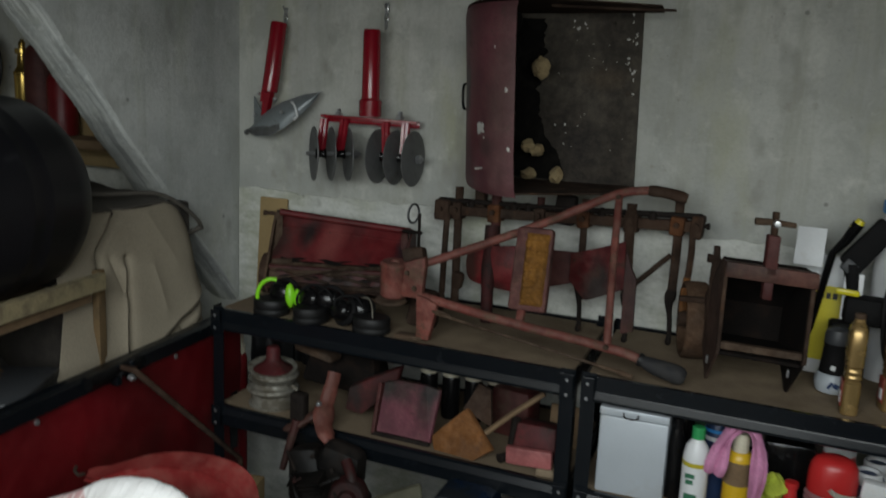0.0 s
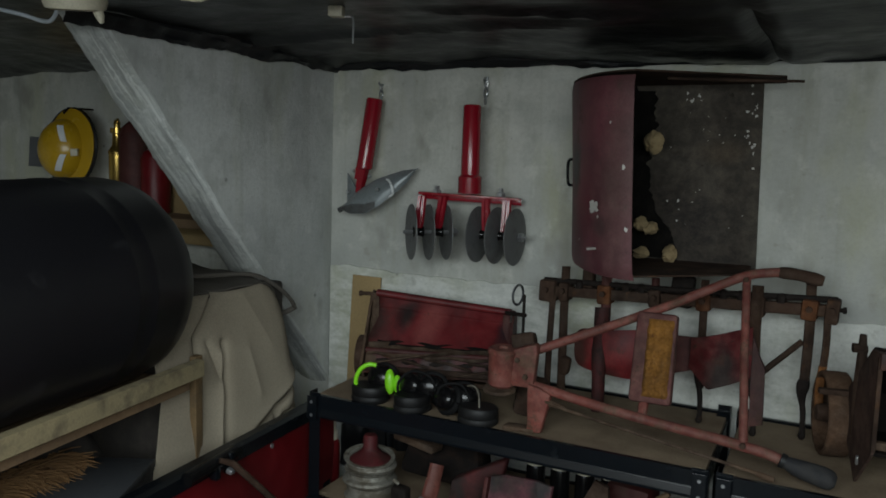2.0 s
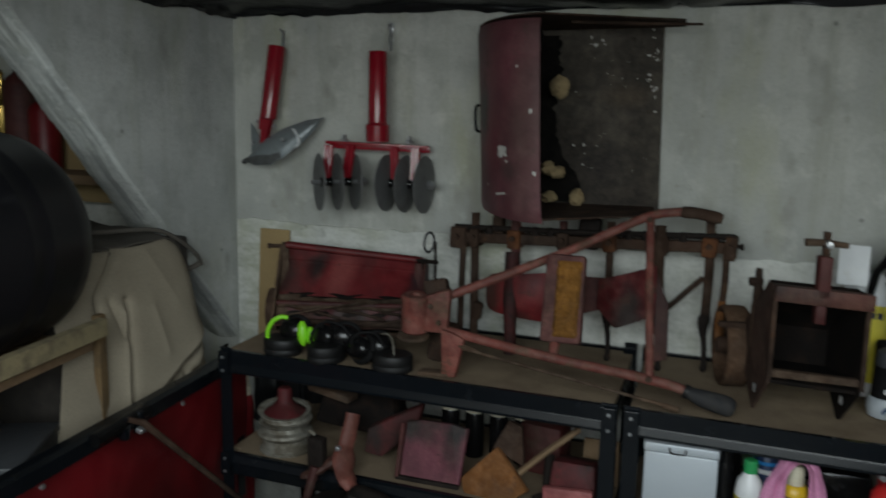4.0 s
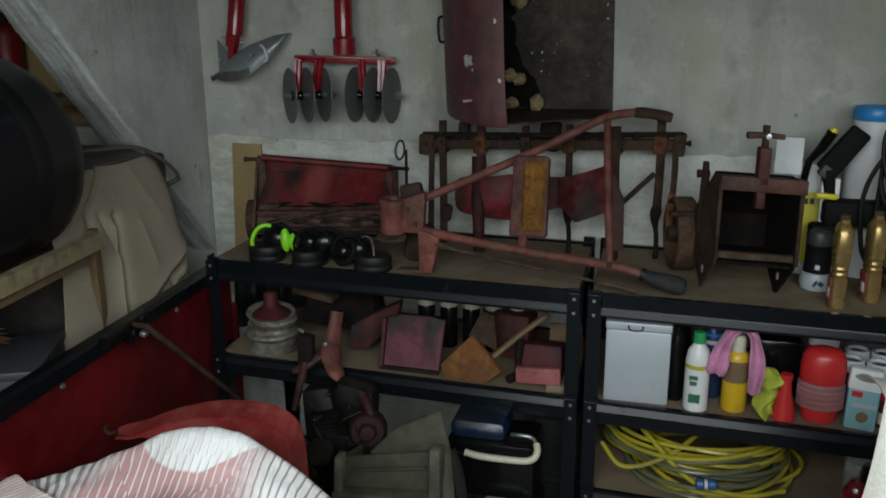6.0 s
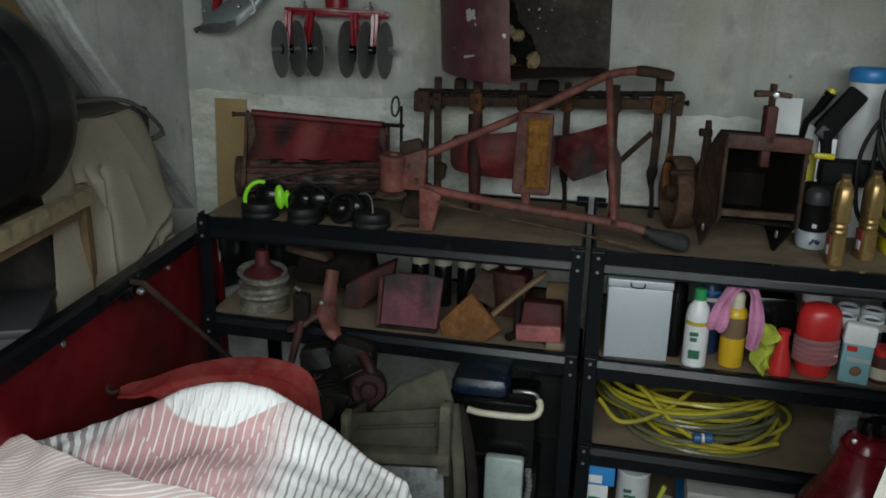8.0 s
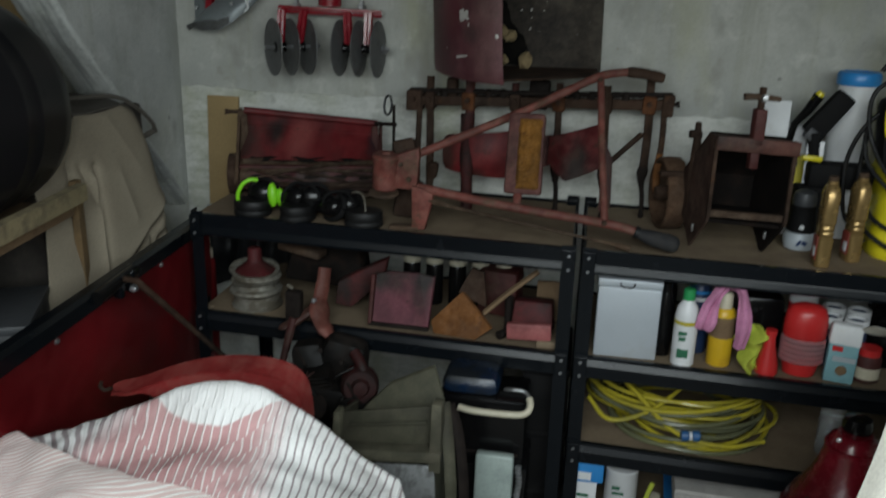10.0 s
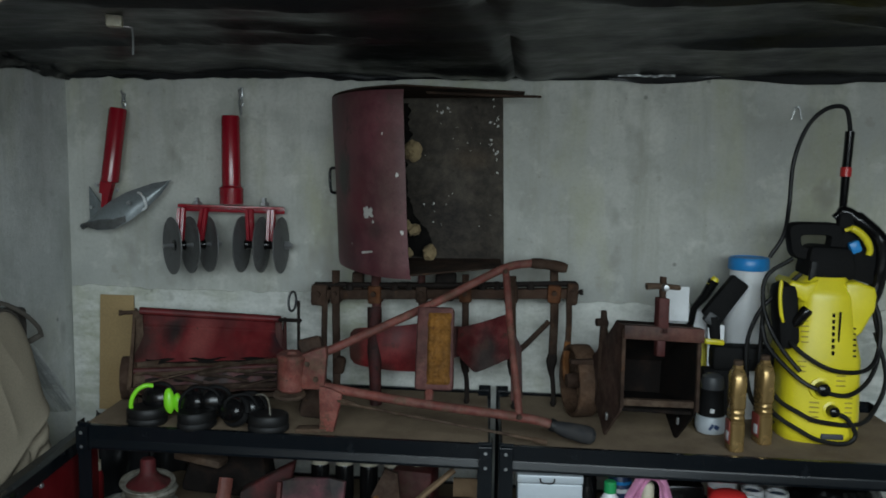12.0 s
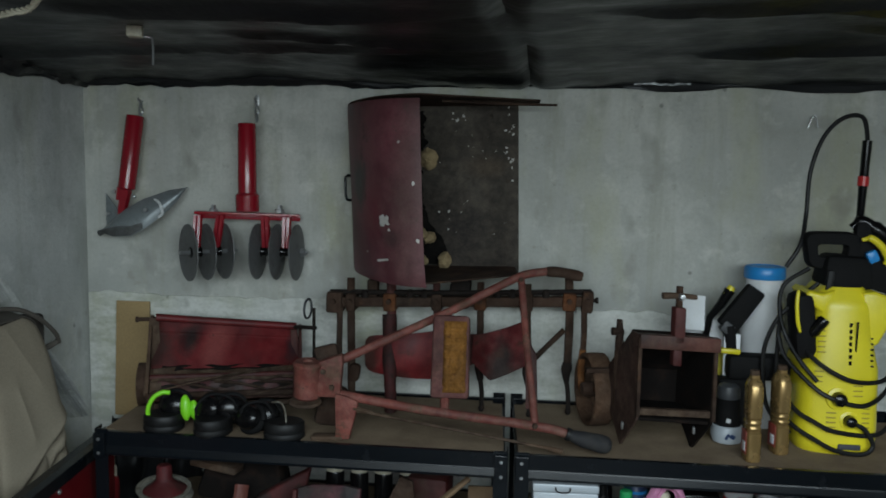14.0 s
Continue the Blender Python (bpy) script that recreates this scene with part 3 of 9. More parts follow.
def fin_wall(name):
    """A concrete fin that runs forward from the rear wall and ends in a raking, broken edge."""
    bm = B()
    n, m = 170, 14
    grid = []
    for i in range(n + 1):
        k = i / n
        y, z = -1.12 + k * 1.12, 2.11 - k * 1.29
        row = []
        for j in range(m + 1):
            s = j / m
            x = -0.135 * s
            round_off = 0.014 * (1 - math.sin(math.pi * s) ** 0.5)
            c = 0.007 * noise.noise(Vector((i * 0.10, s * 1.2, 1.3))) + 0.0025 * noise.noise(Vector((i * 0.45, s * 5, 7))) + 0.0022 * noise.noise(Vector((i * 1.9, s * 13, 2)))
            d = round_off + c
            row.append(bm.verts.new((x, y + d * 0.75, z + d * 0.65)))
        grid.append(row)
    for i in range(n):
        for j in range(m):
            f = bm.faces.new((grid[i][j], grid[i + 1][j], grid[i + 1][j + 1], grid[i][j + 1]))
            f.material_index = 1
    tops = [bm.verts.new((x, 0.0, 2.13)) for x in (0.0, -0.135)]
    bm.faces.new([*[row[0] for row in grid], tops[0]])
    bm.faces.new([*[row[m] for row in grid][::-1], tops[1]])
    return solo(name, bm, [M["fin"], M["fin_edge"]], "grey cast concrete fin wall with a broken raking edge", kind="structure")


fin_wall("wall_fin")


FOLDS = ((-0.62, 0.02, 1.9, 3.0, 0.034, 0.020), (-0.80, -0.06, 1.75, 3.2, 0.030, 0.026), (-0.45, 0.05, 1.6, 2.5, 0.022, 0.016), (-0.95, 0.12, 1.35, 2.2, 0.022, 0.022), (-1.05, 0.1, 0.4, 1.3, 0.022, 0.028), (-0.4, -0.05, -0.2, 1.2, 0.018, 0.022), (-1.3, 0.12, 1.4, 2.8, 0.026, 0.028), (-0.7, 0.15, 0.55, 1.35, 0.016, 0.018))


def film_ceiling(name):
    """Black plastic film pinned under the roof; it sags between its battens."""
    bm = B()

    def fn(u, v):
        x, y = -2.2 + 6.2 * u, -1.95 + 1.94 * v
        near = max(0.0, 1 + y / 0.5)
        z = 1.885 + wob(x, y * 0.6, 0, 1.3, 0.035) + wob(x * 0.7, y * 3, 4, 2.2, 0.014)
        z -= near * (0.045 + 0.012 * noise.noise(Vector((x * 4, 0, 9))) + 0.006 * noise.noise(Vector((x * 17, 3, 9))))
        z += 0.020 * math.exp(-((x - 1.33 - 0.03 * y) / 0.012) ** 2)
        # long creases that run out from the seam towards the far wall
        for cy, slope, x0, x1, depth, wide in FOLDS:
            k = min(1.0, max(0.0, (x - x0) / 0.25)) * min(1.0, max(0.0, (x1 - x) / 0.25))
            z -= depth * k * math.exp(-(((y - cy - slope * (x - x0) - 0.02 * math.sin(5 * x)) / wide) ** 2))
        return x, y, z

    surface(bm, fn, 220, 130, 0.002)
    return solo(name, bm, M["film"], "sagging black plastic film lining the ceiling", kind="structure")


film_ceiling("ceiling")
plain_box("roof_slab", (-2.4, -3.4, 2.6), (4.2, 0.2, 2.7), M["floor"], "concrete slab above the film")


def film_hem(name, pts, drop):
    """The gathered lower edge of the film along a wall."""
    bm = B()

    def fn(u, v):
        k = u * (len(pts) - 1)
        i = min(int(k), len(pts) - 2)
        p = Vector(pts[i]).lerp(Vector(pts[i + 1]), k - i)
        s = p.x * 5 + p.y * 7
        out = 0.012 + 0.010 * noise.noise(Vector((s * 2.3, v * 3, 1))) + 0.02 * (1 - v)
        n = Vector(pts[-1]) - Vector(pts[0])
        n = Vector((n.y, -n.x, 0)).normalized()
        return p + n * out - Vector((0, 0, v * (drop + 0.012 * noise.noise(Vector((s, 5, 2))) + 0.006 * noise.noise(Vector((s * 5, 1, 2))))))

    surface(bm, fn, 120, 5, 0.0015)
    return solo(name, bm, M["film"], "gathered hem of black film along the wall", kind="structure")


film_hem("trim_film_north", [(0.0, 0.0, 1.862), (1.2, 0.0, 1.862), (4.0, 0.0, 1.845)], 0.032)
film_hem("trim_film_fin", [(0.0, -1.0, 1.875), (0.0, 0.0, 1.862)], 0.036)


def silver_tape(name, x, z, length):
    bm = B()
    surface(bm, lambda u, v: (x + u * length, -0.034 - 0.006 * noise.noise(Vector((u * 9, x, 1))), z - 0.006 * v + 0.006 * noise.noise(Vector((u * 6 + x, 2, 1)))), 16, 2, 0.001)
    return solo(name, bm, M["tape_silver"], "crumpled strip of silver tape on the film hem", "tape", "silver tape strips")


silver_tape("silver_tape", 1.20, 1.848, 0.09)
silver_tape("silver_tape", 1.32, 1.843, 0.16)
silver_tape("silver_tape", 1.60, 1.842, 0.15)

# ---- ceiling fittings ----


def ceiling_hook(loc):
    t = thing("ceiling_hook", loc, "small pale wooden block with a wire hanging from the film", "hook")
    bm = B()
    box(bm, loc, (0.03, 0.03, 0.022), turn(0, 0, 20), 0.003)
    part("block", bm, M["cream"], t)
    bm = B()
    tube(bm, curve_pts([Vector(loc) + Vector((0.0, 0.01, -0.008)), Vector(loc) + Vector((0.022, 0.02, -0.008)), Vector(loc) + Vector((0.026, 0.022, -0.02)), Vector(loc) + Vector((0.026, 0.022, -0.062))]), 0.0022, 6)
    part("wire", bm, M["zinc"], t, "thin zinc wire")


ceiling_hook((0.56, -0.78, 1.868))


def ceiling_lamp(loc):
    t = thing("ceiling_lamp", loc, "unlit cream lamp holder and its cable under the film", "lamp")
    x, y, z = loc
    bm = B()
    lathe(bm, [(0.03, -0.012), (0.045, -0.016), (0.058, -0.012), (0.062, 0.0), (0.06, 0.02), (0.04, 0.028)], at(x, y, z, 8, 6, 0), 32)
    part("holder", bm, M["cream"], t)
    bm = B()
    tube(bm, [(x + 0.038, y + 0.02, z - 0.01), (x + 0.042, y + 0.024, z - 0.028), (x + 0.045, y + 0.026, z - 0.04)], [0.011, 0.009, 0.004], 10)
    part("pull_switch", bm, M["cream"], t, "cream pull switch")
    bm = B()
    tube(bm, curve_pts([(x - 0.05, y, z + 0.01), (x - 0.075, y + 0.01, z - 0.022), (x - 0.12, y + 0.02, z - 0.03), (x - 0.19, y, z - 0.012), (x - 0.33, y - 0.06, z + 0.012), (x - 0.6, y - 0.3, z + 0.03)]), 0.0045, 8)
    part("cable", bm, M["tin_grey"], t, "pale grey lamp cable")
    for k in range(2):
        bm = B()
        line = curve_pts([(x + 0.05, y - 0.02, z + 0.01), (0.30, -1.08, 1.878), (0.43, -1.05, 1.856), (0.50, -1.08, 1.854), (0.57, -1.13, 1.856), (0.75, -1.35, 1.872)], 10)
        tube(bm, [p + Vector((0, 0.0035 * math.cos(1.3 * i + math.pi * k), 0.0035 * math.sin(1.3 * i + math.pi * k))) for i, p in enumerate(line)], 0.0035, 6)
        part("twisted_flex", bm, M["cream"], t, "cream twisted flex")


ceiling_lamp((0.115, -1.05, 1.866))
# ---- steel shelving ----
FY, Z1, Z2, Z3, Z4 = -0.487, 0.945, 0.672, 0.43, 0.185


def shelf_unit(x0, x1, levels):
    t = thing("shelving_unit", ((x0 + x1) / 2, -0.25, 0), "black steel boltless shelving unit with brown fibreboard shelves", "shelf", "shelving units")
    for x, sx in ((x0, 1), (x1, -1)):
        for y, sy in ((FY, 1), (-0.022, -1)):
            bm = B()
            top = 0.956 if sy > 0 else 0.966
            box(bm, (x + sx * 0.017, y + sy * 0.001, top / 2), (0.034, 0.002, top))
            box(bm, (x + sx * 0.001, y + sy * 0.019, top / 2), (0.002, 0.034, top))
            post = part("post", bm, M["steel_black"], t, smooth=False)
            if sy > 0:
                for z in levels:
                    bm = B()
                    box(bm, (x + sx * 0.017, FY - 0.0135, z - 0.026), (0.03, 0.003, 0.06), None, 0.001)
                    part("bracket", bm, M["steel_black"], post, smooth=False)
                    for dz in (-0.011, -0.046):
                        bm = B()
                        lathe(bm, [(0.0, 0.003), (0.0035, 0.0025), (0.0045, 0.0)][::-1], axis_m((x + sx * 0.016, FY - 0.0148, z + dz), (0, -1, 0)), 8)
                        part("rivet", bm, M["zinc"], post, "bright rivet head")
        for z in levels:
            bm = B()
            box(bm, (x + sx * 0.016, -0.255, z - 0.031), (0.022, 0.43, 0.036))
            part("side_beam", bm, M["steel_black"], t, smooth=False)
    for z in levels:
        for y, s in ((FY, 1), (-0.022, -1)):
            bm = B()
            # ledges are shaped to catch a gleam: low on the top beams, high on those below
            if z == Z1:
                prof = [(0.0, 0.006), (0.0, -0.029), (-0.0015, -0.0320), (-0.0052, -0.0465), (-0.0045, -0.052), (0.004, -0.056), (0.012, -0.03), (0.012, 0.006)]
            else:
                prof = [(0.0, 0.003), (0.0, -0.005), (-0.0062, -0.021), (-0.005, -0.024), (0.001, -0.027), (0.002, -0.056), (0.012, -0.056), (0.012, 0.003)]
            slab(bm, [(x0 + 0.004, y + s * (p - 0.0025), z + q) for p, q in prof], (x1 - x0 - 0.008, 0, 0))
            part("beam", bm, M["steel_black"], t, smooth=False)
        bm = B()
        xa, xb, ya, yb = x0 + 0.010, x1 - 0.010, FY + 0.0115, -0.036
        notch = [(xa, ya + 0.026), (xa + 0.026, ya + 0.026), (xa + 0.026, ya), (xb - 0.026, ya), (xb - 0.026, ya + 0.026), (xb, ya + 0.026), (xb, yb - 0.024), (xb - 0.026, yb - 0.024), (xb - 0.026, yb), (xa + 0.026, yb), (xa + 0.026, yb - 0.024), (xa, yb - 0.024)]
        slab(bm, [(x, y, z) for x, y in notch], (0, 0, -0.012))
        part("shelf_board", bm, M["board"], t, "brown fibreboard shelf", smooth=False)
    # the frames stand a little out of square: their backs lean to one side
    for ob in t.children_recursive:
        for v in ob.data.vertices:
            v.co.x -= 0.065 * (v.co.y + t.location.y - FY)
    return t


shelf_unit(0.285, 1.303, (Z1, Z2, Z4))
shelf_unit(1.318, 2.336, (Z1, Z2, Z3, Z4))

# ---- hung on the rear wall ----


def chain_hook(bm, x, z, length):
    for k in range(3):
        p = Vector((x, -0.012, z - length * (k + 0.5) / 3))
        r, h = 0.006, length / 5
        ring = [p + Vector((r * math.cos(a) if k % 2 else 0, 0 if k % 2 else r * math.cos(a), h * math.sin(a))) for a in (2 * math.pi * i / 12 for i in range(13))]
        tube(bm, ring, 0.0022, 6, False)
    tube(bm, [(x, 0.0, z), (x, -0.022, z), (x, -0.026, z + 0.008)], 0.003, 8)


def hand_plough():
    t = thing("hand_plough", (0.17, -0.05, 1.38), "small hanging plough with a red tube and bright steel share", "plough")
    top, low = Vector((0.184, -0.045, 1.738)), Vector((0.160, -0.06, 1.527))
    d = (top - low).normalized()
    bm = B()
    lathe(bm, [(0.018, 0.0), (0.025, 0.004), (0.0255, 0.21), (0.023, 0.216), (0.012, 0.218)], axis_m(low, d), 24)
    part("tube", bm, M["red_gloss"], t)
    bm = B()
    tube(bm, [low + Vector((0.004, 0, 0.01)), Vector((0.152, -0.062, 1.49)), Vector((0.146, -0.064, 1.455))], [0.016, 0.015, 0.012], 4)
    box(bm, low + Vector((-0.012, 0, -0.012)), (0.03, 0.02, 0.04), turn(0, 8, 0), 0.002)
    part("shank", bm, M["red_gloss"], t)
    bm = B()
    for p in ((0.128, -0.07, 1.522), (0.188, -0.07, 1.508), (0.243, -0.112, 1.472), (0.098, -0.05, 1.455)):
        bm = B()
        lathe(bm, [(0.0, 0.008), (0.005, 0.006), (0.0065, 0.0)][::-1], axis_m(p, (0, -1, 0)), 8)
        part("bolt", bm, M["zinc"], t, "bright bolt head")

    def share(u, v):
        x = 0.086 + 0.250 * u
        lower = float(np.interp(u, (0, 0.2, 0.43, 0.6, 0.78, 0.92, 1), (1.404, 1.392, 1.396, 1.420, 1.458, 1.498, 1.534)))
        upper = float(np.interp(u, (0, 0.1, 0.25, 0.5, 0.8, 1), (1.408, 1.430, 1.464, 1.500, 1.528, 1.537)))
        z = lower + (upper - lower) * v
        return x, -0.058 - 0.060 * math.sin(math.pi * (0.1 + 0.8 * u)) * (1 - 0.6 * v) + 0.03 * u - 0.014 * math.sin(v * math.pi), z

    bm = B()
    surface(bm, share, 36, 14, 0.003)
    blade = part("share", bm, M["plough_steel"], t, "curved bright steel share")
    bm = B()
    surface(bm, lambda u, v: Vector(share(0.02 + 0.55 * u, 0.02 + (0.55 - 0.35 * u) * v)) + Vector((0, -0.004, 0)), 20, 6, 0.002)
    part("share_point", bm, M["point_steel"], blade, "darker scuffed cutting edge")
    bm = B()
    tube(bm, [(0.098, -0.07, 1.408), (0.076, -0.066, 1.398)], [0.006, 0.009], 8)
    part("toe", bm, M["point_steel"], blade, "dark worn toe")
    bm = B()
    arc = []
    for k in range(13):
        a = -0.9 + 0.2 * k
        x, z = 0.252 + 0.031 * math.cos(a), 1.468 + 0.034 * math.sin(a)
        u = (x - 0.086) / 0.250
        lo, hi = share(u, 0)[2], share(u, 1)[2]
        v = min(1.0, max(0.0, (z - lo) / max(1e-4, hi - lo)))
        arc.append(Vector(share(u, v)) + Vector((0, -0.009, 0)))
    tube(bm, arc, [0.0018] + [0.0038] * 11 + [0.0018], 8)
    part("wear_ring", bm, M["polished"], blade, "bright worn half ring")
    bm = B()
    surface(bm, lambda u, v: (0.082 + 0.072 * u, -0.03 - 0.03 * u, 1.41 - 0.010 * u + 0.104 * v * (1 - 0.62 * u)), 6, 6, 0.003)
    part("landside", bm, M["plough_steel"], t, "grey steel landside plate")
    bm = B()
    chain_hook(bm, 0.185, 1.785, 0.055)
    part("hanger", bm, M["zinc"], t, "zinc wall hook")


hand_plough()


def disc_harrow():
    t = thing("disc_harrow", (0.53, -0.1, 1.28), "small hanging disc harrow, red tube and frame over six steel discs", "harrow")
    bm = B()
    lathe(bm, [(0.033, 0.0), (0.0335, 0.045), (0.0265, 0.052), (0.0255, 0.24), (0.023, 0.246), (0.01, 0.248)], at(0.536, -0.09, 1.475), 28)
    part("tube", bm, M["red_gloss"], t)
    ang = radians(14)
    ax = Vector((math.cos(ang), math.sin(ang), 0))
    c = Vector((0.536, -0.09, 1.467))
    bm = B()
    box(bm, c, (0.288, 0.042, 0.008), turn(0, 1.5, 14), 0.0015)
    box(bm, c + Vector((0, 0.012, -0.008)), (0.288, 0.006, 0.018), turn(0, 1.5, 14), 0.001)
    part("crossbar", bm, M["red_gloss"], t)
    bm = B()
    for k in (-0.092, 0.092):
        p = c + ax * k + Vector((0, -0.005, 0.004))
        bm = B()
        lathe(bm, [(0.0135, 0.0), (0.0135, 0.009), (0.0075, 0.011), (0.0075, 0.021), (0.0, 0.022)], Matrix.Translation(p), 6)
        part("bolt", bm, M["zinc"], t, "bright frame bolt")
    for k, kb, th, gap in ((-0.110, -0.098, 42.0, 0.051), (0.086, 0.086, 1.0, 0.057)):
        n = Vector((math.cos(radians(th)), math.sin(radians(th)), 0))
        mid = c + ax * k + Vector((0, -0.01, -0.107))
        for j in (-0.032, 0.024):
            bm = B()
            foot = mid + n * j
            top = c + ax * (kb + j * 1.1) + Vector((0, -0.008, -0.004))
            for off in (-0.006, 0.006):
                tube(bm, [top + n * off, top.lerp(foot, 0.35) + n * off, foot + n * off], 0.0075, 4, True, 0.45)
            part("bracket", bm, M["red_gloss"], t)
            bm = B()
            lathe(bm, [(0.014, -0.016), (0.016, -0.015), (0.012, -0.008), (0.012, 0.008), (0.016, 0.015), (0.014, 0.016)], axis_m(foot, n), 16)
            part("spool", bm, M["plastic_black"], t, "black bearing spool")
        for j in (-gap, 0.0, gap):
            bm = B()
            prof = [(0.0, 0.010), (0.02, 0.0095), (0.05, 0.0065), (0.08, 0.0), (0.0795, -0.0025), (0.05, 0.0035), (0.02, 0.0065), (0.0, 0.007)]
            lathe(bm, prof, axis_m(mid + n * j, n), 36)
            part("disc", bm, M["disc"], t, "dished grey steel disc")
        bm = B()
        lathe(bm, [(0.006, -0.075), (0.006, 0.068), (0.013, 0.068), (0.013, 0.08), (0.007, 0.081), (0.006, 0.088), (0.0, 0.088)], axis_m(mid, n), 6)
        part("axle", bm, M["zinc"], t, "zinc axle with a nut")
    bm = B()
    chain_hook(bm, 0.538, 1.79, 0.06)
    box(bm, (0.538, -0.01, 1.79), (0.012, 0.004, 0.03), None, 0.001)
    part("hanger", bm, M["zinc"], t, "zinc wall hook")


disc_harrow()


def metal_hood():
    """A sheet-metal hood stood on its side against the wall, open towards the right."""
    t = thing("metal_hood", (1.05, -0.15, 1.31), "old oxide-red sheet metal hood mounted sideways on the wall", "hood")
    z0, z1 = 1.312, 1.775

    def face(u, v):
        z = z0 + (z1 - z0) * v
        lean = 0.022 * (1 - v)
        # curved at the wall side, straight at the fold
        a = u
        x = 0.812 + 0.252 * a**1.08 + lean
        y = -0.045 - 0.315 * math.sin(a * math.pi / 2) ** 0.85
        edge = max(0, abs(v - 0.5) * 2 - 0.93) / 0.07
        y += 0.010 * edge**2
        return x + wob(x, z, 0, 5, 0.003), y + wob(x, z, 3, 6, 0.004), z

    bm = B()
    surface(bm, face, 26, 26, 0.0025)
    front = part("front_panel", bm, M["hood_paint"], t, "oxide red curved panel, scuffed")
    for (u, v, s) in ((0.60, 0.345, 1.25), (0.575, 0.325, 0.6), (0.64, 0.36, 0.5), (0.93, 0.555, 0.4), (0.96, 0.25, 0.35), (0.05, 0.66, 0.25), (0.8, 0.77, 0.22), (0.36, 0.16, 0.18), (0.66, 0.30, 0.3), (0.57, 0.34, 0.25)):
        bm = B()
        pts = []
        for k in range(22):
            a = 2 * math.pi * k / 22
            r = 0.013 * s * (1 + 0.9 * noise.noise(Vector((k * 1.7, u * 9, v * 9))))
            pts.append(Vector(face(min(1, u + r * math.cos(a) * 3.2), v + r * math.sin(a) * 2.2)) + Vector((-0.002, -0.0022, 0)))
        bm.faces.new([bm.verts.new(q) for q in pts])
        part("paint_splash", bm, M["paint_fleck"], front, "white paint splash", smooth=False)
    bm = B()
    pts = [Vector(face(0.5 + a, 0.115 + b)) + Vector((-0.002, -0.0022, 0)) for a, b in ((0, 0), (0.14, 0.018), (0.14, 0.028), (0, 0.014))]
    bm.faces.new([bm.verts.new(q) for q in pts])
    part("paint_scratch", bm, M["paint_fleck"], front, "white paint scratch", smooth=False)
    bm = B()
    slab(bm, [(1.0, -0.004, z0 + 0.01), (1.302, -0.004, z0 - 0.004), (1.290, -0.004, z1 + 0.006), (0.84, -0.004, z1 + 0.006), (0.84, -0.004, z0 + 0.01)], (0, -0.004, 0))
    back = part("back_plate", bm, M["hood_back"], t, "stained brown steel back plate", smooth=False)
    bm = B()
    rnd = random.Random(4)
    for cx, cz, sx, sz, count, big in ((1.135, 1.748, 0.014, 0.008, 7, 0.005), (1.272, 1.735, 0.008, 0.022, 9, 0.004), (1.27, 1.62, 0.012, 0.016, 8, 0.004), (1.265, 1.655, 0.01, 0.01, 3, 0.003), (1.17, 1.63, 0.05, 0.03, 6, 0.002), (1.16, 1.70, 0.05, 0.03, 6, 0.0018), (1.11, 1.47, 0.02, 0.02, 5, 0.004), (1.2, 1.45, 0.06, 0.07, 5, 0.0018)):
        for _ in range(count):
            x, z = min(1.278, cx + rnd.gauss(0, sx)), cz + rnd.gauss(0, sz)
            r = rnd.uniform(0.4, 1.0) * big
            pts = [(x + r * math.cos(a) * rnd.uniform(0.3, 1.3), -0.0088, z + r * math.sin(a) * rnd.uniform(0.4, 1.5)) for a in (2 * math.pi * k / 9 for k in range(9))]
            bm.faces.new([bm.verts.new(q) for q in pts])
    tagged(part("paint_flecks", bm, M["paint_fleck"], back, "white paint flecks", smooth=False), kind="stuff")
    for cx, cz, rx, rz in ((1.265, 1.573, 0.006, 0.008), (1.215, 1.752, 0.006, 0.006)):
        bm = B()
        ring = [(cx + rx * k2 * math.cos(a), -0.0086, cz + rz * k2 * math.sin(a)) for a, k2 in ((2 * math.pi * k / 18, 1 + 0.35 * noise.noise(Vector((k * 0.8, cx * 40, cz * 9)))) for k in range(18))]
        bm.faces.new([bm.verts.new(q) for q in ring])
        part("bolt_hole", bm, M["soot"], back, "small dark hole", smooth=False)
    for name, z, dz, tip in (("top_plate", z1, 0.004, 1.352), ("bottom_plate", z0 + 0.012, -0.004, 1.30)):
        bm = B()
        lean = 0.0 if dz > 0 else 0.022
        arc = [tuple(face(k / 8, 1.0 if dz > 0 else 0.0)[:2]) for k in range(9)]
        out = [(x, y, z + (0.008 if dz > 0 else 0) * (k / 8)) for k, (x, y) in enumerate(arc)] + [(tip, -0.10, z + (0.012 if dz > 0 else -0.004)), (tip - 0.01, -0.009, z + 0.006), (0.86, -0.009, z)]
        slab(bm, out, (0, 0, dz))
        part(name, bm, M["rust"], t, "rusty flange plate", smooth=False)
    bm = B()
    tube(bm, [(1.10, -0.20, z1 + 0.004), (1.25, -0.17, z1 + 0.0), (1.395, -0.15, z1 - 0.002)], [0.004, 0.004, 0.003], 8)
    part("rod", bm, M["rust"], t, "thin rusty rod")
    bm = B()
    tube(bm, curve_pts([(0.826, -0.05, 1.510), (0.812, -0.045, 1.514), (0.808, -0.045, 1.545), (0.810, -0.045, 1.576), (0.826, -0.05, 1.580)]), 0.004, 8)
    part("handle", bm, M["steel_black"], t, "black wire handle")
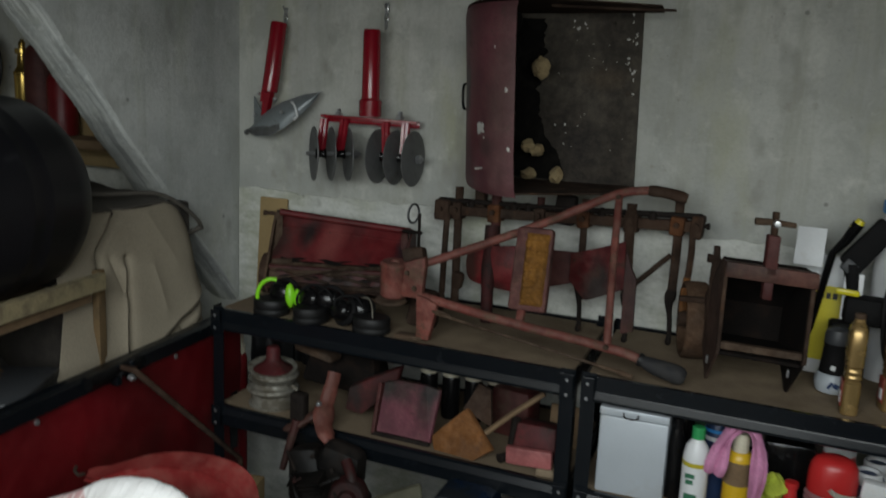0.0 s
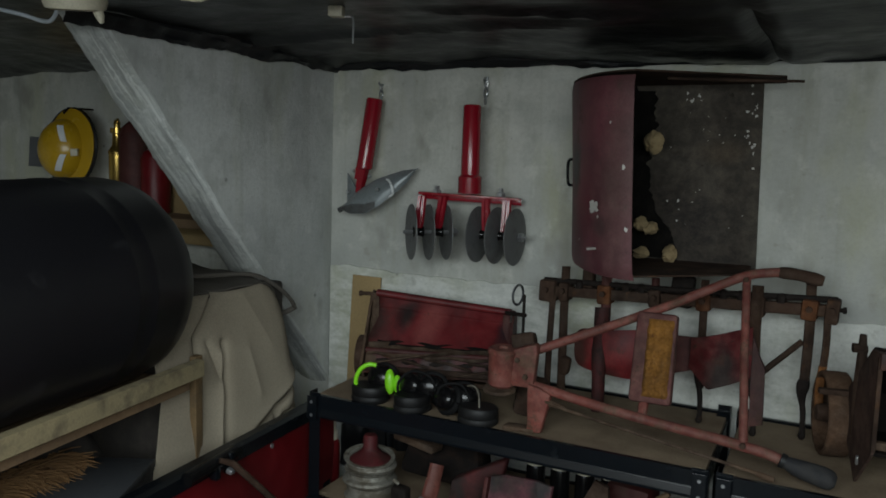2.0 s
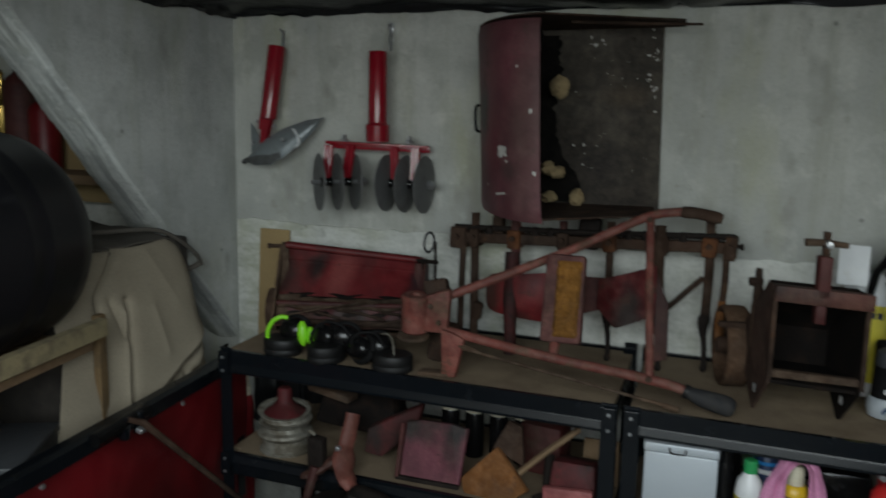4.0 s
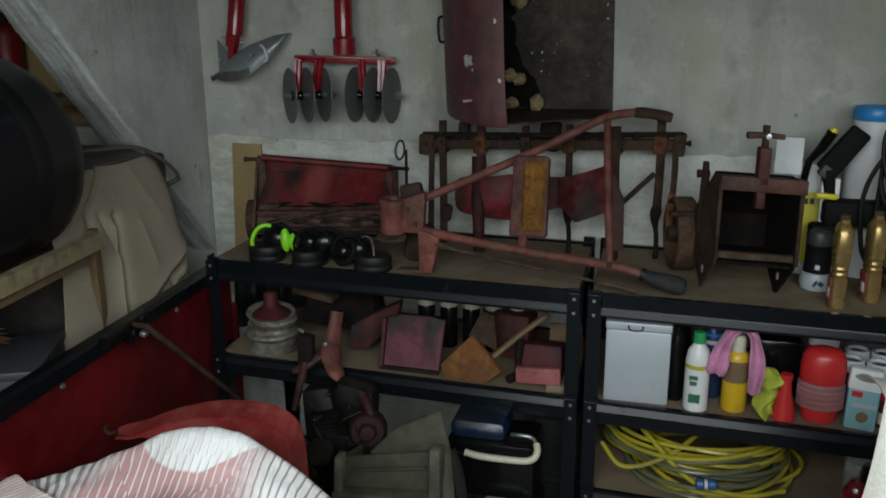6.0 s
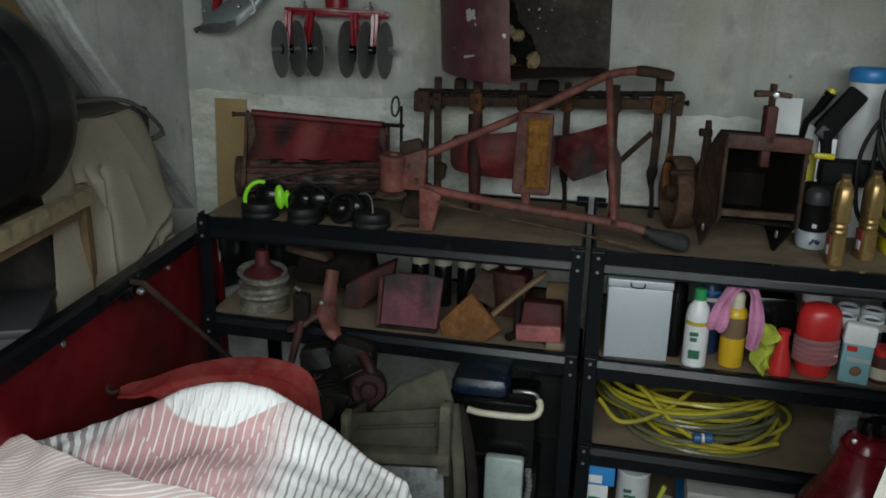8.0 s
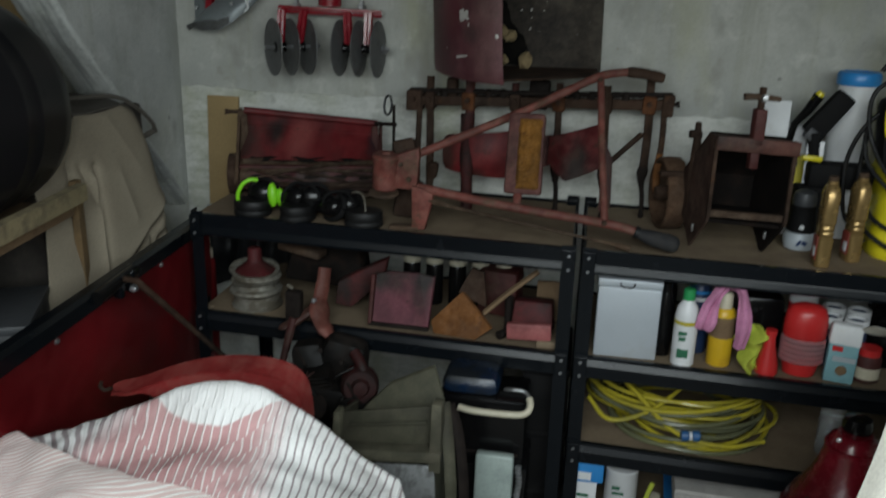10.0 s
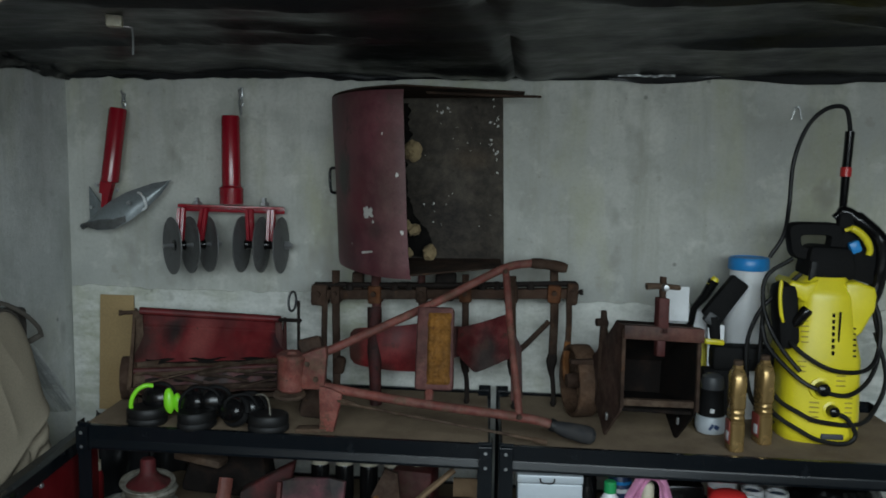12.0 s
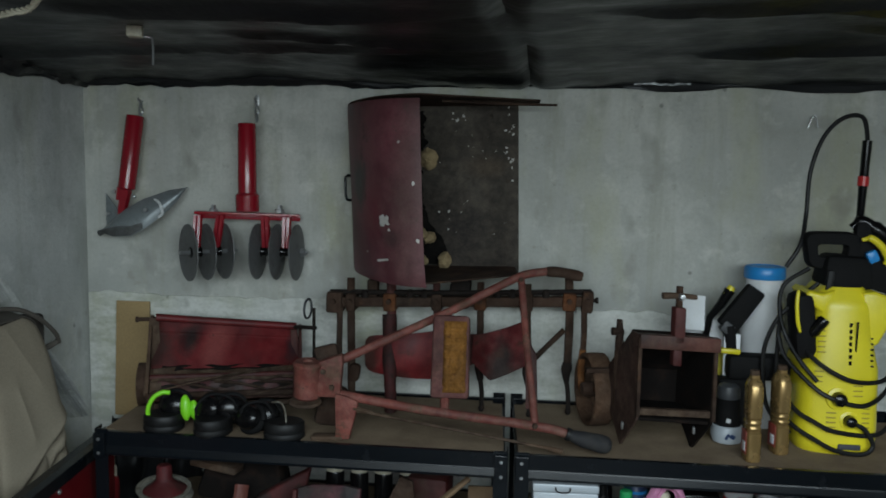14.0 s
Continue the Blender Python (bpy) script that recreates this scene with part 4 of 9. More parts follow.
    # torn foam still glued to the inside, over the black felt that has come away in rags
    for x, y, z, rx, rz, tilt in ((1.056, -0.10, 1.630, 0.020, 0.021, -25), (1.040, -0.12, 1.424, 0.012, 0.009, 10), (1.064, -0.11, 1.416, 0.006, 0.006, 30), (1.094, -0.03, 1.345, 0.011, 0.016, 15), (1.038, -0.09, 1.350, 0.009, 0.006, 0)):
        bm = B()
        face_m = at(x, y, z, 0, tilt, -18)

        def patch(u, v):
            a = 2 * math.pi * u
            rr = v * (1 + 0.42 * noise.noise(Vector((math.cos(a) * 1.7, math.sin(a) * 1.7, x * 50))))
            return face_m @ Vector((rx * rr * math.cos(a), -0.012 * (1 - v**3) - 0.004 * noise.noise(Vector((rr * 5 * math.cos(a), rr * 5 * math.sin(a), z * 30))), rz * rr * math.sin(a)))

        surface(bm, patch, 28, 5)
        bmesh.ops.remove_doubles(bm, verts=bm.verts, dist=1e-5)
        bmesh.ops.solidify(bm, geom=list(bm.faces), thickness=0.01)
        part("foam_patch", bm, M["foam"], t, "torn yellow foam lining")
    bm = B()
    rag = [(0.85, z1 - 0.01), (0.85, z0 + 0.02)]
    for k in range(70):
        z = z0 + 0.018 + (z1 - z0 - 0.03) * k / 69
        x = float(np.interp(z, (1.33, 1.35, 1.39, 1.425, 1.45, 1.50, 1.56, 1.60, 1.64, 1.68, 1.70, 1.765), (1.085, 1.10, 1.092, 1.068, 1.045, 1.028, 1.02, 1.02, 1.026, 1.034, 1.026, 1.03)))
        rag.append((x + 0.012 * noise.noise(Vector((z * 60, 3, 1))) + 0.006 * noise.noise(Vector((z * 190, 1, 7))), z))
    slab(bm, [(x, -0.0085, z) for x, z in rag], (0, -0.004, 0))
    part("felt_sheet", bm, M["felt"], t, "ragged black felt on the back plate", smooth=False)
    bm = B()

    def lining(u, v):
        z = z0 + 0.02 + (z1 - z0 - 0.04) * v
        x = 0.86 + 0.190 * u
        return x + 0.016 * noise.noise(Vector((u * 5, v * 11, 2))), -0.06 - 0.25 * math.sin(u * math.pi / 2) ** 0.9 + 0.02, z

    surface(bm, lining, 12, 30, 0.006)
    part("lining", bm, M["felt"], t, "blackened inner lining")


metal_hood()


def fibre_board():
    bm = B()
    box(bm, (0.152, -0.03, 1.02), (0.105, 0.006, 0.345), turn(-4, 0, 0), 0.001)
    return solo("cardboard_strip", bm, M["card"], "tan cardboard strip leaning on the rear wall", "cardboard")


fibre_board()
# ---- on the top shelf ----


def reel_mower():
    t = thing("reel_mower", (0.5, -0.19, Z1), "old red hand reel mower with rusty blades on the top shelf", "mower")
    a = radians(18)
    ex, ey = Vector((math.cos(a), math.sin(a), 0)), Vector((math.sin(a), -math.cos(a), 0))
    c = Vector((0.503, -0.165, 0))

    def p(x, y, z):
        return c + ex * x + ey * y + Vector((0, 0, z))

    bm = B()

    def hood(u, v):
        x = (-0.19 + 0.38 * u) * (1.0 + 0.035 * v)
        z = 1.188 - 0.125 * v
        y = 0.006 + 0.03 * math.sin(v * 2.0) + 0.055 * v**2 - 0.012 * min(1.0, max(0.0, (v - 0.3) / 0.06)) * (1 - v)
        end = max(0, abs(u - 0.5) * 2 - 0.9) / 0.1
        return p(x, y - 0.012 * end, z - 0.006 * end * (1 - v))

    surface(bm, hood, 24, 30, 0.003)
    part("hood", bm, M["red_hood"], t, "red hood with worn and sooty patches")
    bm = B()
    surface(bm, lambda u, v: p((-0.19 + 0.38 * u), 0.004 - 0.07 * v, 1.19 - 0.02 * v * v), 8, 4, 0.003)
    part("hood_top", bm, M["red_old"], t)
    bm = B()
    surface(bm, lambda u, v: p(-0.19 + 0.38 * u, 0.075 + 0.033 * v, 1.058 - 0.012 * v - 0.012 * v * v + 0.003 * math.sin(u * 23) * v), 24, 4, 0.004)
    part("deflector", bm, M["bar_brown"], t, "scuffed brown lip under the hood")
    bm = B()
    surface(bm, lambda u, v: p(-0.19 + 0.38 * u, 0.086 + 0.014 * v + 0.004 * math.sin(u * 31 + v * 3), 1.034 - 0.04 * v), 24, 6, 0.004)
    part("front_sheet", bm, M["red_shade"], t, "dark rusted sheet under the lip")
    bm = B()
    surface(bm, lambda u, v: p(-0.197 + 0.394 * u, 0.10 + 0.03 * v, 0.998 - 0.006 * v + 0.002 * math.sin(u * 19)), 24, 2, 0.006)
    part("front_lip", bm, M["red_brown"], t, "faded red front lip")
    for k in range(3):
        bm = B()
        x = -0.15 + 0.12 * k
        tube(bm, [p(x, 0.098, 1.032 - 0.004 * k), p(x + 0.07, 0.108, 1.022), p(x + 0.13, 0.112, 1.008)], 0.004, 6)
        part("blade_edge", bm, M["rust"], t, "rusty edge of a bent blade")
    for s in (-1, 1):
        bm = B()
        x = s * 0.196
        outline = [p(x, -0.075, 1.15), p(x, 0.0, 1.188), p(x, 0.045, 1.15), p(x, 0.1, 1.06), p(x, 0.13, 1.01), p(x, 0.10, 0.965), p(x, -0.02, 0.95), p(x, -0.08, 1.0)]
        slab(bm, outline, ex * 0.007 * s)
        part("side_plate", bm, M["bar_brown"] if s < 0 else M["red_dull"], t, "dull scuffed side plate", smooth=False)
        bm = B()
        lathe(bm, [(0.05, -0.014), (0.058, -0.012), (0.058, 0.012), (0.05, 0.014), (0.02, 0.008), (0.02, 0.018), (0.0, 0.019)], axis_m(p(s * 0.222, 0.02, 1.006), ex * s), 26)
        part("wheel", bm, M["rust"], t, "rusty ground wheel")
    for k in range(5):
        bm = B()

        def blade(u, v):
            ang = 2 * math.pi * k / 5 + u * 1.5
            r = 0.044 + 0.012 * v
            return p(-0.185 + 0.37 * u, 0.085 + r * math.cos(ang), 1.012 + r * math.sin(ang))

        surface(bm, blade, 22, 1, 0.003)
        part("reel_blade", bm, M["bar_brown"], t, "rusty twisted reel blade")
    bm = B()
    tube(bm, [p(-0.19, 0.085, 1.012), p(0.19, 0.085, 1.012)], 0.009, 10)
    part("reel_axle", bm, M["iron_dark"], t)
    for y, z, r, m in ((0.128, 1.0, 0.009, "rust"), (0.095, 1.042, 0.008, "red_dull"), (0.0, 0.962, 0.017, "rust")):
        bm = B()
        tube(bm, [p(-0.195, y, z), p(0.195, y, z)], r, 10)
        part("tie_bar", bm, M[m], t)
    bm = B()
    tube(bm, [p(-0.235, 0.0, 1.176), p(-0.19, 0.0, 1.176)], 0.0055, 8)
    tube(bm, [p(-0.243, 0.0, 1.176), p(-0.235, 0.0, 1.176)], 0.008, 6)
    part("bolt", bm, M["rust"], t)
    bm = B()
    slab(bm, [p(-0.2, -0.06, 0.95), p(0.2, -0.06, 0.95), p(0.2, -0.06, 1.13), p(-0.2, -0.06, 1.13)], ey * 0.004)
    part("back_plate", bm, M["iron_dark"], t, "dark back plate", smooth=False)
    # dark strip drawn in for the shade between hood and lip
    bm = B()
    surface(bm, lambda u, v: p(-0.165 + 0.335 * u, 0.086 + 0.004 * math.sin(u * 17), 1.070 - 0.013 * v - 0.002 * math.sin(u * 29)), 30, 2, 0.004)
    part("gap_strip", bm, M["shade_black"], t, "black strip standing for the shade under the hood")
    bm = B()
    tube(bm, [p(-0.186, 0.020, 1.184), p(0.0, 0.022, 1.184), p(0.186, 0.020, 1.184)], 0.010, 12)
    part("rolled_edge", bm, M["red_hood"], t, "rolled red upper edge")
    # the end plates show as flanges in front of the hood
    for xa, xb, m in ((-0.205, -0.160, "bar_brown"), (0.172, 0.204, "red_dull")):
        bm = B()
        surface(bm, lambda u, v: p((xa + (xb - xa) * u * (0.55 + 0.45 * v)) * (1.0 + 0.03 * v), 0.018 + 0.03 * math.sin(v * 1.6) + 0.062 * v**2 + 0.003 * math.sin(u * 3.1), 1.182 - 0.185 * v), 4, 14, 0.005)
        part("end_flange", bm, M[m], t, "dull scuffed end flange")
    # the hood's upper edge falls away towards one end
    for ob in t.children_recursive:
        for v in ob.data.vertices:
            w = v.co + t.location
            k = min(1.2, max(0.0, ((w - c).dot(ex) + 0.19) / 0.38))
            v.co.z += (0.006 - 0.034 * k) * min(1.0, max(0.0, (w.z - 1.05) / 0.13))
    # small wheel on an upright rod at the end
    q = Vector((0.747, -0.19, 0))
    bm = B()
    hoop = axis_m(q + Vector((-0.004, -0.01, 1.222)), (1.0, -0.06, 0))
    tube(bm, [hoop @ Vector((0.030 * math.cos(a), 0.026 * math.sin(a), 0)) for a in (2 * math.pi * k / 24 for k in range(25))], 0.0034, 7, False)
    part("height_wheel", bm, M["grey_box"], t, "small grey wire hoop")
    bm = B()
    tube(bm, [q + Vector((0.01, 0, 1.222)), q + Vector((0.01, 0, 1.05)), q + Vector((-0.03, 0.01, 1.0))], 0.0045, 8)
    tube(bm, [q + Vector((0.016, 0, 1.168)), q + Vector((-0.05, 0.02, 1.164))], 0.0055, 8)
    part("height_rod", bm, M["iron_dark"], t, "thin dark rod")


reel_mower()


def puck(bm, m, r=0.049, h=0.043):
    """One shallow ear cup: a rolled cushion below a shallow dish."""
    lathe(bm, [(r * 0.5, 0.002), (r * 0.92, 0.0), (r * 1.02, 0.006), (r * 1.02, 0.014), (r * 0.96, 0.018), (r, 0.021), (r, h * 0.9), (r * 0.93, h), (r * 0.6, h * 0.99), (0.0, h * 0.97)], m, 28, 0.86)


def dome(bm, m, r=0.037, h=0.03):
    lathe(bm, [(r * 0.6, 0.0), (r * 0.98, 0.002), (r, 0.009), (r * 0.95, 0.012), (r * 0.97, 0.016), (r * 0.9, h * 0.7), (r * 0.62, h * 0.94), (0.0, h)], m, 26, 0.85)


def ear_defenders(loc, label, cups, domes, band, band_material, band_label="", thick=0.0035):
    t = thing("ear_defenders", (*loc, Z1), label, "ear defenders", "ear defenders")
    for x, y, rz in cups:
        bm = B()
        puck(bm, at(x, y, Z1, 0, 0, rz))
        part("ear_cup", bm, M["rubber"], t)
    for x, y, z, aim in domes:
        bm = B()
        dome(bm, axis_m((x, y, z), aim))
        c = part("ear_cup", bm, M["plastic_black"], t)
        bm = B()
        m = axis_m((x, y, z), aim)
        tube(bm, [m @ Vector((0.037 * math.cos(b), 0.032 * math.sin(b), -0.006)) for b in (2 * math.pi * k / 20 for k in range(21))], 0.009, 8, False)
        part("cushion", bm, M["nozzle"], c)
    bm = B()
    tube(bm, curve_pts(band, 8), thick, 10, True, 1.0)
    part("headband", bm, band_material, t, band_label)
    return t


e1 = ear_defenders((0.44, -0.45), "black ear defenders with a neon green headband on the shelf", [(0.441, -0.437, 8)], [(0.455, -0.40, 1.0, (0.1, -1, 0.35))],
                   [(0.409, -0.455, 0.978), (0.411, -0.458, 1.005), (0.424, -0.455, 1.031), (0.443, -0.448, 1.043), (0.458, -0.438, 1.041)], M["neon"], "neon green headband", 0.0058)
for dx, dy, dz, wide, tall in ((-0.006, 0.0, 0.0, 0.40, 0.95), (0.013, 0.006, -0.006, 0.30, 0.72)):
    bm = B()
    lathe(bm, [(0.0, 0.013), (0.016, 0.0125), (0.027, 0.009), (0.034, 0.002), (0.033, -0.004), (0.0, -0.006)], axis_m((0.502 + dx, -0.43 + dy, 1.002 + dz), (0.9, -0.75, 0.15)) @ Matrix.Diagonal((wide, tall, 1, 1)), 24)
    part("ear_cap", bm, M["neon"], e1, "neon green outer cap")
ear_defenders((0.575, -0.45), "pair of glossy black ear defenders on the shelf", [(0.574, -0.447, 60)], [(0.553, -0.41, 0.998, (-0.35, -1, 0.3)), (0.603, -0.405, 1.0, (0.4, -1, 0.25))],
              [(0.53, -0.445, 0.975), (0.533, -0.45, 1.01), (0.555, -0.44, 1.037), (0.59, -0.435, 1.042), (0.62, -0.43, 1.025), (0.626, -0.425, 0.985)], M["nozzle"])
ear_defenders((0.7, -0.45), "glossy black ear defenders with a thin wire headband on the shelf", [(0.755, -0.447, 10)], [(0.665, -0.435, 0.987, (-0.5, -1, 0.5)), (0.695, -0.41, 0.99, (0.4, -1, 0.4))],
              [(0.645, -0.45, 0.98), (0.652, -0.455, 1.015), (0.675, -0.45, 1.03), (0.705, -0.44, 1.028), (0.722, -0.43, 1.0)], M["nozzle"])
bm = B()
tube(bm, curve_pts([(0.722, -0.44, 1.03), (0.738, -0.447, 1.034), (0.752, -0.452, 1.03), (0.76, -0.455, 1.012), (0.762, -0.455, 0.98)], 5), 0.0022, 6)
solo("wire_headband", bm, M["alloy"], "thin dull wire headband among the ear defenders", "wire")


def hoe_frame():
    """A wheel hoe laid on its side: two handlebars with grips, a strut between them, the fork hub and its foot."""
    t = thing("wheel_hoe_frame", (1.1, -0.4, Z1), "faded red tubular wheel hoe laid on its side on the shelf", "hoe")
    low = [(0.895, -0.440, 1.058), (1.03, -0.450, 1.042), (1.166, -0.455, 1.028), (1.30, -0.460, 1.018), (1.36, -0.464, 1.013), (1.412, -0.465, 1.006), (1.447, -0.465, 0.995)]
    bm = B()
    tube(bm, curve_pts(low, 6), 0.0112, 14)
    part("lower_tube", bm, M["pink_old"], t)
    bm = B()
    grip = curve_pts([(1.440, -0.465, 0.998), (1.47, -0.463, 0.988), (1.505, -0.460, 0.980), (1.538, -0.458, 0.972)], 6)
    tube(bm, grip, [0.0135, 0.0145, 0.016, 0.0175, 0.019, 0.020, 0.0212, 0.022, 0.0225, 0.023, 0.0235, 0.024, 0.0245, 0.025, 0.025, 0.0245, 0.0235, 0.021, 0.014], 14, True, 0.85)
    rubber = part("grip", bm, M["rubber_grey"], t, "worn black rubber grip")
    bm = B()
    lathe(bm, [(0.012, -0.006), (0.0152, -0.005), (0.0152, 0.005), (0.012, 0.006)], axis_m(grip[0], grip[1] - grip[0]), 16)
    part("grip_collar", bm, M["rubber"], rubber)
    bm = B()
    up = [(0.872, -0.430, 1.131), (0.998, -0.365, 1.184), (1.146, -0.302, 1.250), (1.228, -0.270, 1.292), (1.300, -0.248, 1.328), (1.338, -0.230, 1.340), (1.388, -0.217, 1.346)]
    tube(bm, curve_pts(up, 6), 0.0106, 14)
    part("upper_tube", bm, M["pink_old"], t)
    bm = B()
    tube(bm, curve_pts([(1.380, -0.218, 1.3455), (1.42, -0.213, 1.343), (1.472, -0.208, 1.333)], 5), [0.012, 0.0135, 0.014, 0.014, 0.0135, 0.0135, 0.0135, 0.014, 0.0145, 0.014, 0.011], 12)
    part("grip", bm, M["rust"], t, "dark worn wooden grip")
    bm = B()
    tube(bm, [(1.316, -0.244, 1.330), (1.336, -0.345, 1.180), (1.363, -0.463, 1.014)], [0.0092, 0.0088, 0.0095], 12)
    strut = part("strut", bm, M["pink_old"], t)
    for p in ((1.316, -0.252, 1.326), (1.363, -0.474, 1.016)):
        bm = B()
        lathe(bm, [(0.0, 0.010), (0.006, 0.009), (0.0075, 0.0)][::-1], axis_m(p, (0.1, -1, 0.15)), 6)
        part("bolt", bm, M["rust"], strut, "rusty bolt head")
    # the fork end: a cast barrel with a flange below, and the plate that takes both tubes
    bm = B()
    lathe(bm, [(0.018, -0.046), (0.030, -0.045), (0.034, -0.040), (0.033, -0.030), (0.034, 0.030), (0.036, 0.034), (0.036, 0.041), (0.030, 0.046), (0.013, 0.046), (0.012, 0.040), (0.0, 0.040)], at(0.811, -0.440, 1.092, 5, 3, 0), 22)
    part("hub", bm, M["pink_old"], t, "faded red cast barrel")
    bm = B()
    lathe(bm, [(0.01, 0.0), (0.037, 0.001), (0.040, 0.005), (0.037, 0.010), (0.02, 0.013), (0.0, 0.013)], at(0.806, -0.442, 1.031, 5, 2, 0), 22)
    part("washer", bm, M["bar_brown"], t, "scuffed brown flange below the barrel")
    bm = B()
    slab(bm, [(0.832, -0.452, 1.134), (0.862, -0.452, 1.146), (0.898, -0.450, 1.158), (0.900, -0.450, 1.136), (0.893, -0.450, 1.052), (0.838, -0.452, 1.052)], (0.0, 0.022, 0.002))
    bmesh.ops.recalc_face_normals(bm, faces=bm.faces)
    bmesh.ops.bevel(bm, geom=list(bm.edges), offset=0.004, segments=2, profile=0.5, affect="EDGES")
    plate = part("bracket_plate", bm, M["pink_old"], t)
    for x, z in ((0.853, 1.115), (0.874, 1.078)):
        bm = B()
        lathe(bm, [(0.0, 0.007), (0.006, 0.006), (0.0075, 0.0)][::-1], axis_m((x, -0.451, z), (0, -1, 0)), 6)
        part("bolt", bm, M["bar_brown"], plate, "rusty bolt head")
    bm = B()
    slab(bm, [(0.884, -0.462, 1.064), (0.912, -0.463, 1.060), (0.940, -0.463, 1.048), (0.938, -0.462, 1.030), (0.926, -0.458, 0.985), (0.917, -0.454, 0.951), (0.882, -0.452, 0.950), (0.884, -0.455, 0.985)], (0, 0.02, 0))
    bmesh.ops.recalc_face_normals(bm, faces=bm.faces)
    bmesh.ops.bevel(bm, geom=list(bm.edges), offset=0.003, segments=2, profile=0.5, affect="EDGES")
    foot = part("foot", bm, M["pink_old"], t)
    bm = B()
    box(bm, (0.862, -0.437, 0.9505), (0.078, 0.034, 0.010), turn(0, -3, 0), 0.002)
    part("foot_plate", bm, M["bar_brown"], foot, "worn foot plate")
    bm = B()
    tube(bm, [(0.930, -0.460, 1.031), (0.945, -0.462, 1.029), (0.982, -0.465, 1.022), (1.2, -0.470, 0.992), (1.41, -0.476, 0.9635)], 0.0038, 8)
    tube(bm, [(1.395, -0.4755, 0.965), (1.428, -0.477, 0.9595)], 0.0062, 8)
    part("pull_rod", bm, M["bar_brown"], t, "thin brown pull rod")
    bm = B()
    slab(bm, [(0.938, -0.458, 1.036), (0.975, -0.46, 1.028), (0.972, -0.46, 1.018), (0.934, -0.458, 1.022)], (0, 0.004, 0))
    part("rod_clip", bm, M["bar_brown"], t, "bent brown clip", smooth=False)
    bm = B()
    box(bm, (0.850, -0.405, 1.152), (0.056, 0.045, 0.036), turn(-15, -14, 12), 0.008)
    part("rear_block", bm, M["rust"], t, "rusty block behind the barrel")
    bm = B()
    box(bm, (0.842, -0.32, 0.995), (0.085, 0.06, 0.1), turn(0, 6, 10), 0.016, (0.85, 0.85))
    part("rear_casting", bm, M["rust"], t, "rusty casting behind the barrel")


hoe_frame()


def amber_box():
    t = thing("chain_guard", (1.155, -0.42, 1.03), "narrow rusty guard with an amber corroded panel on the hoe", "guard")
    m = Matrix.Translation((1.155, -0.394, 1.152)) @ turn(-13, 0, 3).to_4x4()
    bm = B()
    made = box(bm, (0, 0, 0), (0.094, 0.03, 0.200), None, 0.009, (0.95, 1.0))
    bmesh.ops.transform(bm, matrix=m, verts=made)
    part("case", bm, M["guard_red"], t, "dull red-brown case")
    bm = B()
    rows, cols = 13, 4

    def fn(u, v):
        x, z = -0.018 + 0.056 * u, -0.086 + 0.172 * v
        edge = (1 - abs(2 * u - 1) ** 4) * (1 - abs(2 * v - 1) ** 8)
        y = -0.0145 - 0.012 * edge - 0.0035 * abs(math.sin(u * cols * math.pi)) * abs(math.sin(v * rows * math.pi)) - 0.004 * edge * noise.noise(Vector((x * 70, z * 70, 3)))
        return m @ Vector((x + 0.002 * noise.noise(Vector((z * 60, 1, 2))), y, z))

    surface(bm, fn, cols * 5, rows * 5, 0.003)
    part("panel", bm, M["amber"], t, "amber corroded panel")
    bm = B()
    tube(bm, [(1.146, -0.428, 1.056), (1.148, -0.447, 1.03)], 0.011, 8)
    part("lug", bm, M["pink_old"], t)


amber_box()


